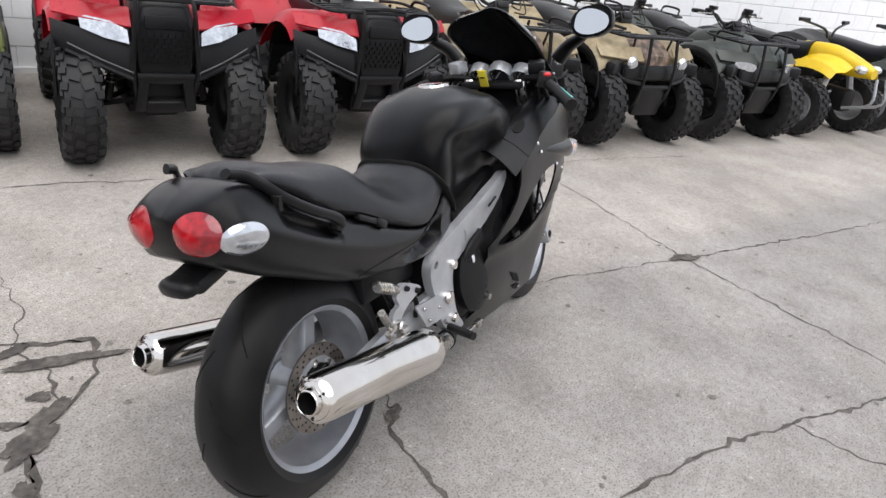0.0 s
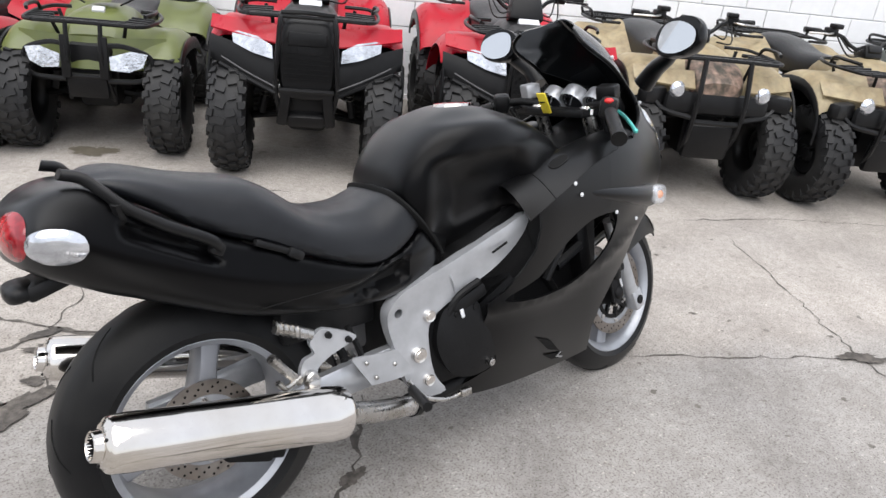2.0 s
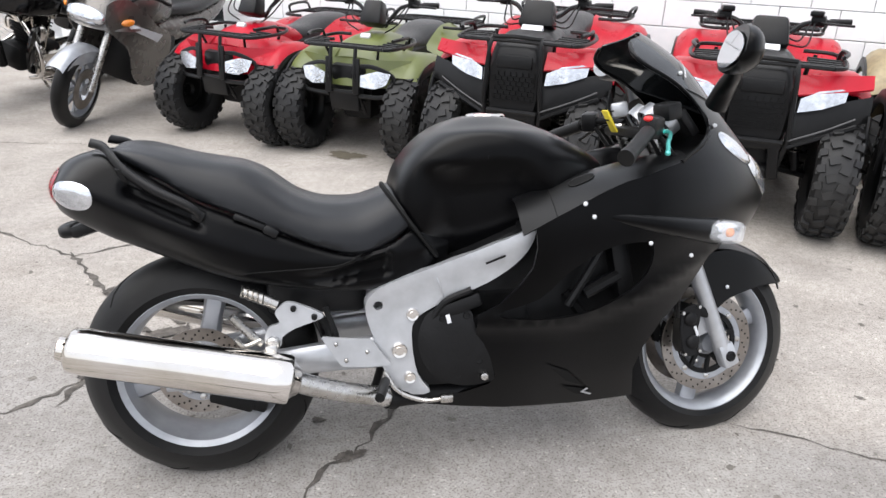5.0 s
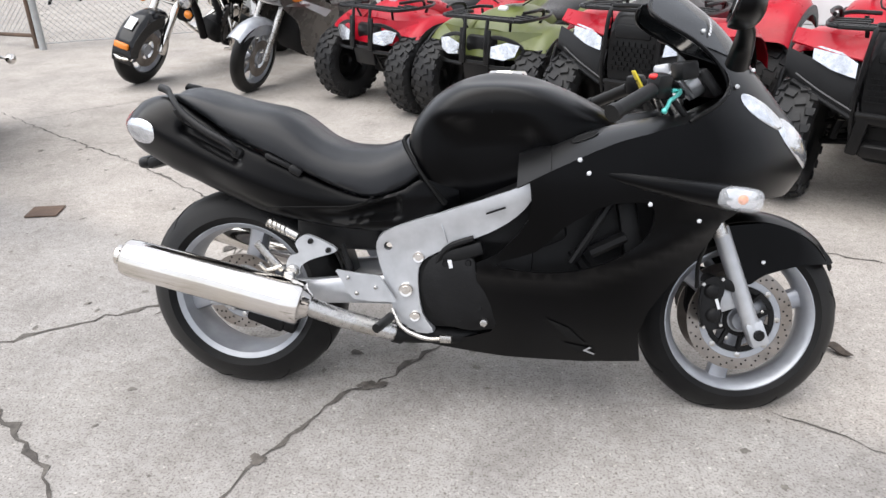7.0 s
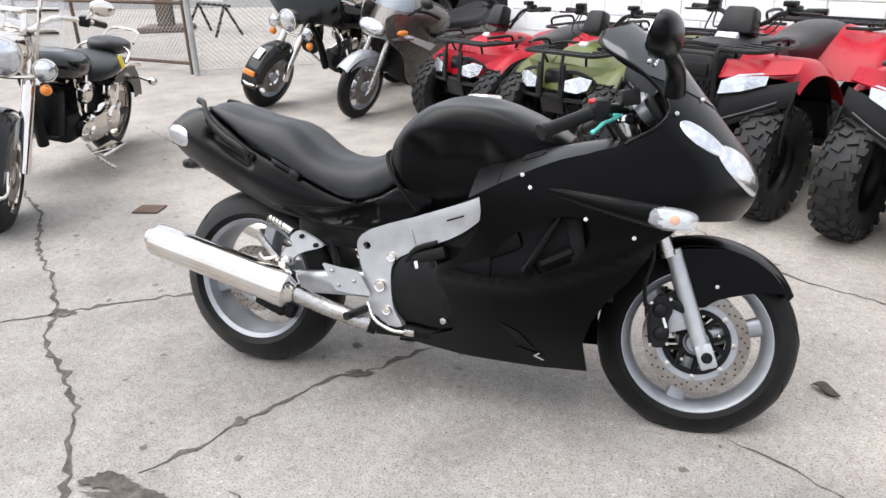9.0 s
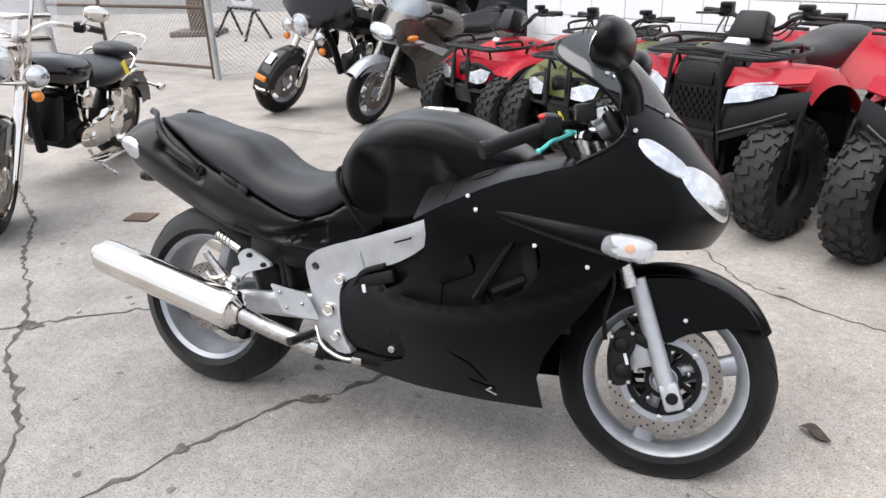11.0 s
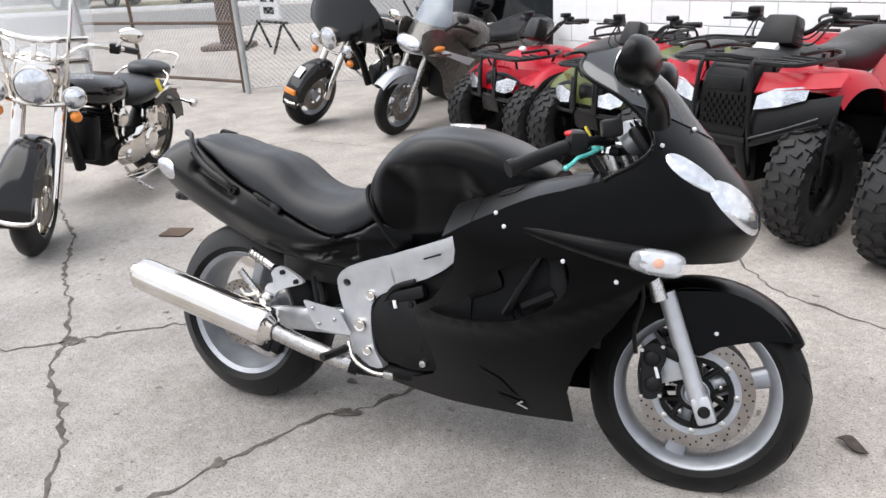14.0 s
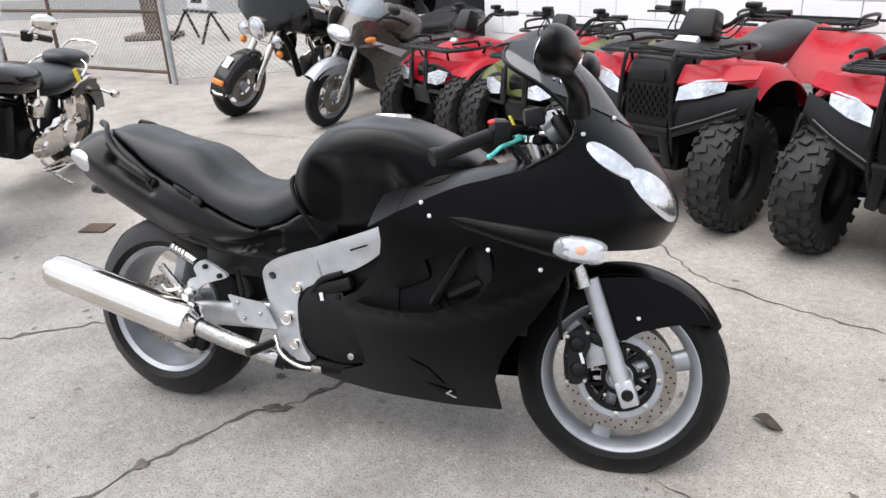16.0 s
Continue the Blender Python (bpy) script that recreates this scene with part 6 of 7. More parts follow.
    panel(bm, rounded([(0.278, 1.117), (0.292, 1.165), (0.345, 1.173), (0.4, 1.149), (0.402, 1.112), (0.355, 1.09), (0.302, 1.093)], 4), lambda y, z: Vector((1.3175 - (y - 0.34) * 0.15 + 0.3 * (z - 1.13), s * y, z)), step=0.03, thick=0.002)
    part("mirror_glass", bm, MIRRORMAT, bike, "mirror glass reflecting the pale sky")
for ob in bike.children:
    if ob.name.split(".")[0] in ("mirror_stalk", "mirror_shell", "mirror_glass") and ob.data.vertices[0].co.y > 0:
        ob.location.x -= 0.045
bm = bmesh.new()
box(bm, (1.23, 0, 0.925), (0.08, 0.24, 0.025), bevel=0.008)
part("top_yoke", bm, DARK, bike)
bm = bmesh.new()
ball(bm, (1.17, -0.235, 0.968), (0.014, 0.014, 0.008), 10, 8)
part("kill_switch", bm, REDBTN, bike, "red kill switch")
bm = bmesh.new()
box(bm, (1.165, 0.01, 0.955), (0.006, 0.032, 0.07), (0, -30, 8), bevel=0.0015)
tag = part("key_tag", bm, YELLOWTAG, bike, "yellow paper key tag")
bm = bmesh.new()
for k in range(3):
    box(bm, (1.157 + 0.007 * k, 0.01, 0.958 + 0.0125 * k), (0.002, 0.018, 0.004), (0, -30, 8))
part("tag_mark", bm, INK_AND_SHADE, tag)
# front mudguard
bm = bmesh.new()


def guard(u, v):
    a = radians(33 + 92 * u)
    y = 2 * v - 1
    r = 0.318 - 0.026 * abs(y) ** 2.5 - 0.012 * max(0, (0.2 - u) / 0.2)
    tapering = 1 - 0.25 * max(0, (0.25 - u) / 0.25) ** 1.5
    return Vector((1.493 + r * math.cos(a), 0.074 * y * tapering, 0.286 + r * math.sin(a)))


surf(bm, guard, 22, 12, 0.004)
part("front_mudguard", bm, BLACK, bike)
for s in (-1, 1):
    bm = bmesh.new()
    panel(bm, rounded([(1.405, 0.55), (1.45, 0.565), (1.56, 0.57), (1.66, 0.53), (1.735, 0.462), (1.65, 0.457), (1.54, 0.425), (1.49, 0.395), (1.44, 0.44), (1.41, 0.49)], 3), lambda x, z: Vector((x, s * (0.0755 - 0.02 * max(0, (x - 1.6) / 0.14) ** 2 - 0.012 * max(0, (math.hypot(x - 1.503, z - 0.283) - 0.27) / 0.05) ** 2), z)), step=0.025, thick=0.004)
    part("mudguard_side", bm, BLACK, bike)
    bm = bmesh.new()
    ball(bm, (1.53, s * 0.08, 0.462), (0.006, 0.004, 0.006), 8, 6)
    part("mudguard_bolt", bm, WHITEMARK, bike)

# footrest hangers, pedal, stand
for s in (-1, 1):
    bm = bmesh.new()
    panel(bm, rounded([(0.226, 0.495), (0.248, 0.518), (0.276, 0.518), (0.337, 0.49), (0.34, 0.474), (0.276, 0.452), (0.242, 0.43), (0.236, 0.405), (0.206, 0.4), (0.198, 0.43), (0.21, 0.458), (0.236, 0.468)], 3), lambda x, z: Vector((x, s * 0.187, z)), step=0.03, thick=0.014)
    hanger = part("pillion_hanger", bm, SILVER, bike)
    for x, z in ((0.272, 0.504), (0.323, 0.48)):
        bm = bmesh.new()
        lathe(bm, [(0.0, s * 0.197), (0.007, s * 0.197), (0.009, s * 0.18)], (x, 0, z), 12)
        part("hanger_bolt", bm, DARK, bike)
    bm = bmesh.new()
    lathe(bm, [(0.0, s * 0.21), (0.014, s * 0.21), (0.018, s * 0.205), (0.018, s * 0.17)], (0.219, 0, 0.417), 18)
    tube(bm, [(0.19, s * 0.195, 0.418), (0.16, s * 0.2, 0.45), (0.122, s * 0.21, 0.497)], 0.011, 8)
    tube(bm, [(0.19, s * 0.2, 0.43), (0.15, s * 0.21, 0.42), (0.13, s * 0.215, 0.44)], 0.007, 8)
    part("footrest_joint", bm, STEEL, bike)
    bm = bmesh.new()
    tube(bm, [(0.148, s * 0.185, 0.553), (0.19, s * 0.185, 0.535), (0.232, s * 0.183, 0.514)], 0.014, 12)
    for k in range(5):
        lathe(bm, [(0.013, -0.003), (0.018, 0), (0.013, 0.003)], (0.152 + 0.012 * k, s * 0.185, 0.552 - 0.0054 * k), 12, "x")
    part("pillion_peg", bm, STEEL, bike)
    bm = bmesh.new()
    panel(bm, [(0.338, 0.416), (0.342, 0.421), (0.4, 0.414), (0.46, 0.41), (0.467, 0.406), (0.513, 0.34), (0.511, 0.334), (0.45, 0.332), (0.392, 0.336), (0.386, 0.34), (0.358, 0.384)], lambda x, z: Vector((x, s * (0.172 + 0.02 * (x - 0.33)), z)), step=0.03, thick=0.006)
    part("heel_plate", bm, SILVER, bike)
    for x, z in ((0.375, 0.4), (0.4, 0.355), (0.455, 0.375)):
        bm = bmesh.new()
        ball(bm, (x, s * 0.178, z), (0.006, 0.004, 0.006), 8, 6)
        part("plate_rivet", bm, STEEL, bike)
    bm = bmesh.new()
    tube(bm, [(0.5, s * 0.18, 0.292), (0.485, s * 0.25, 0.288), (0.478, s * 0.275, 0.287)], 0.013, 10, 3)
    part("footpeg", bm, RUBBER, bike)
    bm = bmesh.new()
    tube(bm, [(0.5, s * 0.165, 0.31), (0.535, s * 0.185, 0.262), (0.6, s * 0.19, 0.236), (0.66, s * 0.19, 0.238)], 0.006, 8)
    box(bm, (0.66, s * 0.195, 0.24), (0.035, 0.018, 0.022), bevel=0.004)
    part("pedal", bm, STEEL, bike)
bm = bmesh.new()
tube(bm, [(0.52, 0.12, 0.26), (0.5, 0.19, 0.15), (0.48, 0.262, 0.066)], 0.013, 10)
box(bm, (0.478, 0.268, 0.066), (0.06, 0.04, 0.008), (13, 0, 0))
part("side_stand", bm, DARK, bike)
bm = bmesh.new()
tube(bm, [(0.3, -0.06, 0.5), (0.36, -0.09, 0.4), (0.34, -0.12, 0.36)], 0.012, 8)
tube(bm, [(0.35, -0.14, 0.49), (0.375, -0.15, 0.42), (0.38, -0.14, 0.37)], 0.008, 8)
part("brake_line", bm, RUBBER, bike)

# the front end is turned and tipped a little to the left
turned = pose(1.497, 0.05, 0.28, -5, 0, 5) @ pose(-1.493, -0.02, -0.286)
for ob in bike.children:
    if ob.name.split(".")[0] in ("front_wheel", "fork_leg", "axle_end", "front_caliper", "caliper_bracket", "front_mudguard", "mudguard_side", "mudguard_bolt", "caliper_bolt", "caliper_mark"):
        ob.matrix_basis = turned @ ob.matrix_basis

# ---- other motorcycles ----
def plain_wheel(root, name, c, r, hw, rim_r, kind="cast", steer=0.0, white=False):
    w = new(name)
    w.parent = root
    w.matrix_basis = pose(*c, 0, 0, steer)
    bm = bmesh.new()
    prof = [(rim_r - 0.006, -hw * 0.8)] + [(r - (r - rim_r - 0.006) * abs(k / 5) ** 2.6, hw * math.copysign(abs(k / 5) ** 0.8, k)) for k in range(-5, 6)] + [(rim_r - 0.006, hw * 0.8)]
    lathe(bm, prof, seg=48)
    part("tyre", bm, RUBBER, w)
    bm = bmesh.new()
    lathe(bm, [(rim_r + 0.004, -hw * 0.82), (rim_r - 0.012, -hw * 0.6), (rim_r - 0.02, 0), (rim_r - 0.012, hw * 0.6), (rim_r + 0.004, hw * 0.82), (rim_r - 0.012, hw * 0.8), (rim_r - 0.028, 0), (rim_r - 0.012, -hw * 0.8)], seg=40, closed=True)
    part("rim", bm, CHROME if kind == "wire" else WHEELGREY, w)
    bm = bmesh.new()
    lathe(bm, [(0.0, -0.06), (0.04, -0.06), (0.045, 0.06), (0.0, 0.06)], seg=20)
    part("hub", bm, CHROME if kind == "wire" else WHEELGREY, w)
    n = 28 if kind == "wire" else 9
    bm = bmesh.new()
    for k in range(n):
        a = 2 * math.pi * k / n
        y = 0.04 * (1 if k % 2 else -1) if kind == "wire" else 0
        b = a + (0.35 if k % 4 < 2 else -0.35) if kind == "wire" else a
        tube(bm, [(0.04 * math.cos(a), y, 0.04 * math.sin(a)), ((rim_r - 0.02) * math.cos(b), 0, (rim_r - 0.02) * math.sin(b))], 0.0022 if kind == "wire" else 0.011, 6, 1)
    part("spoke", bm, CHROME if kind == "wire" else WHEELGREY, w)
    for s in (-1, 1):
        bm = bmesh.new()
        lathe(bm, [(0.08, s * 0.052), (0.145, s * 0.052), (0.145, s * 0.057), (0.08, s * 0.057)], seg=32, closed=True)
        part("brake_disc", bm, DISC, w)
    return w


def lamp_shell(root, c, r, depth, label="round headlight with chrome rim", tilt=0.0):
    m = pose(*c, 0, tilt, 0)
    bm = bmesh.new()
    lathe(bm, [(0.0, -depth), (r * 0.6, -depth * 0.9), (r * 0.95, -depth * 0.4), (r * 1.06, 0.0), (r * 1.04, 0.012), (r * 0.94, 0.014)], (0, 0, 0), 28, "x", rot=m)
    shell = part("lamp_shell", bm, CHROME, root)
    bm = bmesh.new()
    lathe(bm, [(0.0, 0.03), (r * 0.5, 0.026), (r * 0.93, 0.01), (r * 0.93, 0.0)], (0, 0, 0), 28, "x", rot=m)
    part("lens", bm, CLEAR, shell, label)
    return shell


def v_twin(root, x, z, cover=CHROME):
    bm = bmesh.new()
    box(bm, (x, 0, z - 0.08), (0.42, 0.22, 0.2), bevel=0.04)
    part("crankcase", bm, DARK, root)
    for a in (-22, 22):
        bm = bmesh.new()
        box(bm, (0, 0, 0), (0.14, 0.15, 0.011), bevel=0.003)
        fin = part("cooling_fin", bm, DARK, root)
        for k in range(8):
            d = 0.03 + 0.026 * k
            m = pose(x + d * math.sin(radians(a)), 0, z + d * math.cos(radians(a)), 0, a, 0)
            if k:
                again(fin, m)
            else:
                fin.matrix_basis = m
        bm = bmesh.new()
        box(bm, (x + 0.14 * math.sin(radians(a)), 0, z + 0.14 * math.cos(radians(a))), (0.1, 0.11, 0.26), (0, a, 0))
        part("cylinder", bm, DARK, root)
        bm = bmesh.new()
        box(bm, (x + 0.27 * math.sin(radians(a)), 0, z + 0.27 * math.cos(radians(a))), (0.16, 0.16, 0.06), (0, a, 0), bevel=0.02)
        part("rocker_cover", bm, cover, root)
    for s in (-1, 1):
        bm = bmesh.new()
        lobe = rounded([(x - 0.4, z - 0.08), (x - 0.36, z + 0.01), (x - 0.24, z + 0.04), (x - 0.08, z - 0.01), (x + 0.08, z - 0.02), (x + 0.16, z - 0.07), (x + 0.14, z - 0.15), (x + 0.02, z - 0.19), (x - 0.16, z - 0.2), (x - 0.33, z - 0.18)], 4)
        panel(bm, lobe, lambda a, b: Vector((a, s * (0.2 - 0.035 * min(1.0, ((a - x + 0.12) / 0.29) ** 2 + ((b - z + 0.085) / 0.12) ** 2) ** 3), b)), step=0.035, thick=0.06)
        lathe(bm, [(0.0, s * 0.222), (0.05, s * 0.221), (0.075, s * 0.214), (0.085, s * 0.195)], (x - 0.25, 0, z - 0.075), 28)
        lathe(bm, [(0.0, s * 0.212), (0.025, s * 0.211), (0.036, s * 0.195)], (x + 0.06, 0, z - 0.1), 20)
        primary = part("primary_cover", bm, cover, root, "polished engine side cover")
        bolts = bmesh.new()
        for q in lobe[::4]:
            c = (x - 0.12 + (q[0] - x + 0.12) * 0.88, z - 0.08 + (q[1] - z + 0.08) * 0.84)
            ball(bolts, (c[0], s * 0.19, c[1]), (0.008, 0.012, 0.008), 6, 5)
        tagged(part("cover_bolt", bolts, STEEL, primary), kind="stuff")
        for dx in (-0.035, 0.035):
            bm = bmesh.new()
            tube(bm, [(x + dx, s * 0.1, z - 0.02), (x + dx * 2.6, s * 0.085, z + 0.24)], 0.012, 8, 1)
            part("pushrod_tube", bm, cover, root)
        bm = bmesh.new()
        ball(bm, (x + 0.06, s * 0.135, z + 0.14), (0.05, 0.05, 0.07), 18, 12, (0, 0, 0), 0.8)
        part("horn_cover", bm, cover, root)


def pipes(root, s, z=0.3, x0=-0.3):
    bm = bmesh.new()
    tube(bm, [(0.75, s * 0.12, 0.45), (0.85, s * 0.18, 0.32), (0.6, s * 0.2, z - 0.02), (x0, s * 0.22, z)], 0.04, 14)
    part("exhaust_pipe", bm, CHROME, root)


def crash_bar(root, s):
    part("crash_bar", tubes([[(0.95, s * 0.1, 0.72), (0.98, s * 0.32, 0.55), (0.95, s * 0.34, 0.35), (0.85, s * 0.14, 0.22)]], 0.016, 10, 6), CHROME, root)


def stand(root, x, lean):
    y = 0.25
    bm = bmesh.new()
    tube(bm, [(x, 0.1, 0.22), (x - 0.02, 0.19, 0.12), (x - 0.04, y + 0.03, (y + 0.03) * math.tan(radians(lean)) + 0.01)], 0.012, 8)
    part("side_stand", bm, STEEL, root)


def touring_bike(m, lean=17):
    """Large black touring motorcycle with a handlebar fairing, crash bars and spot lamps."""
    root = thing("motorcycle", m @ pose(0, 0, 0, -lean, 0, 0), "large black touring motorcycle with handlebar fairing and chrome spot lamps", "motorcycle", "parked motorcycles")
    plain_wheel(root, "rear_wheel", (0, 0, 0.31), 0.31, 0.075, 0.2)
    plain_wheel(root, "front_wheel", (1.62, 0, 0.31), 0.31, 0.068, 0.2, steer=14)
    fr = new("fork_assembly")
    fr.parent = root
    fr.matrix_basis = pose(1.32, 0, 0.8, 0, 0, 14)
    for s in (-1, 1):
        bm = bmesh.new()
        tube(bm, [(0.28, s * 0.1, -0.47), (0.07, s * 0.1, -0.1), (-0.06, s * 0.1, 0.13)], 0.031, 14)
        box(bm, (0.25, s * 0.1, -0.42), (0.06, 0.07, 0.16), (0, -20, 0), bevel=0.02)
        part("fork_leg", bm, CHROME, fr)
        lamp_shell(fr, (0.24, s * 0.2, 0.04), 0.058, 0.07, "round chrome spot lamp")
        bm = bmesh.new()
        ball(bm, (0.22, s * 0.225, -0.07), (0.028, 0.036, 0.036), 14, 10)
        part("indicator", bm, AMBER, fr, "amber indicator")
    part("lamp_bar", tubes([[(0.18, -0.23, 0.0), (0.22, 0, -0.03), (0.18, 0.23, 0.0)]], 0.014, 8), CHROME, fr)
    lamp_shell(fr, (0.275, 0, 0.11), 0.098, 0.14)
    bm = bmesh.new()
    surf(bm, lambda u, v: Vector((0.28 + 0.345 * math.cos(radians(-2 + 112 * u)), 0.088 * (2 * v - 1), -0.49 + (0.345 - 0.05 * (2 * v - 1) ** 4) * math.sin(radians(-2 + 112 * u)))), 16, 8, 0.004)
    for s in (-1, 1):
        surf(bm, lambda u, v: Vector((0.28 + (0.345 - 0.09 * v) * math.cos(radians(8 + 95 * u)), s * 0.088, -0.49 + (0.297 - 0.09 * v) * math.sin(radians(8 + 95 * u)))), 12, 3, 0.004)
    part("front_mudguard", bm, GLOSSBLACK, fr)
    part("mudguard_trim", tubes([[(0.6, -0.09, -0.46), (0.64, 0, -0.46), (0.6, 0.09, -0.46)]], 0.012, 8), CHROME, fr)
    bm = bmesh.new()
    box(bm, (0.615, 0, -0.36), (0.03, 0.13, 0.05), (0, -14, 0), bevel=0.012)
    part("mudguard_lamp", bm, AMBER, fr, "amber mudguard lamp")
    bm = bmesh.new()
    box(bm, (0.5, 0, -0.205), (0.11, 0.07, 0.004), (0, 42, 0))
    part("price_card", bm, WHITEMARK, fr)
    # batwing fairing
    bm = bmesh.new()

    def wing(u, v):
        k = abs(2 * u - 1)
        a = (2 * u - 1) * 1.45
        low, high = 0.08 + 0.1 * k**1.5 + 0.05 * math.sin(math.pi * k) ** 2, 0.56 - 0.26 * k**2.2
        z = low + (high - low) * v
        out = 0.29 - 0.2 * v - 0.05 * (1 - v) ** 3
        return Vector((0.02 + out * math.cos(a), (0.5 - 0.06 * v - 0.05 * (1 - v) ** 2) * math.sin(a) * (0.9 + 0.1 * k), z))

    surf(bm, wing, 30, 14, 0.012)
    part("fairing", bm, GLOSSBLACK, fr)
    bm = bmesh.new()
    surf(bm, lambda u, v: Vector((0.0 + (0.13 - 0.1 * v) * math.cos((2 * u - 1) * 1.3), 0.27 * (1 - 0.15 * v) * math.sin((2 * u - 1) * 1.3), 0.5 + 0.14 * v - 0.05 * (2 * u - 1) ** 2)), 20, 5, 0.004)
    part("windscreen", bm, SCREEN, fr)
    for s in (-1, 1):
        bm = tubes([[(-0.02, s * 0.1, 0.22), (-0.06, s * 0.3, 0.32), (-0.22, s * 0.45, 0.28)]], 0.014)
        part("handlebar", bm, CHROME, fr)
        bm = bmesh.new()
        tube(bm, [(-0.15, s * 0.4, 0.3), (-0.27, s * 0.48, 0.27)], 0.02, 10, 2)
        part("grip", bm, RUBBER, fr)
        bm = bmesh.new()
        ball(bm, (-0.02, s * 0.5, 0.42), (0.025, 0.075, 0.045), 18, 12)
        part("mirror", bm, CHROME, fr)
    for ob in fr.children:
        if ob.name.split(".")[0] not in ("fork_leg", "front_mudguard", "mudguard_trim", "mudguard_lamp", "price_card"):
            ob.location += Vector((-0.12, 0, -0.08))
    v_twin(root, 0.72, 0.44, CHROME)
    bm = bmesh.new()
    loft_x(bm, [(0.5, 0.72, 0.82, 0.1, 2.5, 0.4), (0.62, 0.68, 0.93, 0.17, 2.5, 0.4), (0.9, 0.7, 0.97, 0.18, 2.5, 0.4), (1.12, 0.76, 0.94, 0.1, 2.4, 0.4)])
    part("fuel_tank", bm, GLOSSBLACK, root)
    bm = bmesh.new()
    loft_x(bm, [(-0.35, 0.72, 0.82, 0.14, 2.6, 0.5), (-0.1, 0.68, 0.88, 0.18, 2.6, 0.5), (0.15, 0.66, 0.84, 0.18, 2.6, 0.5), (0.4, 0.66, 0.78, 0.17, 2.6, 0.5), (0.58, 0.7, 0.8, 0.1, 2.5, 0.5)])
    part("seat", bm, SEATMAT, root)
    for s in (-1, 1):
        bm = bmesh.new()
        box(bm, (-0.2, s * 0.3, 0.52), (0.6, 0.2, 0.32), bevel=0.06)
        part("pannier", bm, GLOSSBLACK, root)
        bm = bmesh.new()
        panel(bm, rounded([(0.9, 0.68), (1.02, 0.7), (1.08, 0.55), (1.05, 0.38), (0.93, 0.34), (0.88, 0.5)], 3), lambda x, z: Vector((x, s * (0.2 + 0.12 * math.sin((x - 0.85) * 5)), z)), step=0.04, thick=0.02)
        part("leg_shield", bm, GLOSSBLACK, root)
        crash_bar(root, s)
        pipes(root, s, 0.3, -0.45)
        bm = bmesh.new()
        box(bm, (0.72, s * 0.3, 0.27), (0.28, 0.1, 0.02), (0, 0, 0), bevel=0.006)
        part("footboard", bm, CHROME, root)
    bm = bmesh.new()
    box(bm, (-0.3, 0, 0.98), (0.4, 0.52, 0.3), bevel=0.08)
    part("top_case", bm, GLOSSBLACK, root)
    bm = bmesh.new()
    box(bm, (-0.1, 0, 1.0), (0.08, 0.36, 0.25), (0, -8, 0), bevel=0.03)
    part("backrest", bm, SEATMAT, root)
    bm = bmesh.new()
    tube(bm, [(1.33, 0, 0.9), (1.1, 0, 0.6), (0.98, 0, 0.3)], 0.035, 10)
    tube(bm, [(1.3, 0, 0.85), (0.9, 0, 0.72), (0.3, 0, 0.62), (0, 0, 0.34)], 0.035, 10)
    part("frame", bm, DARK, root)
    stand(root, 0.72, lean)
    return root


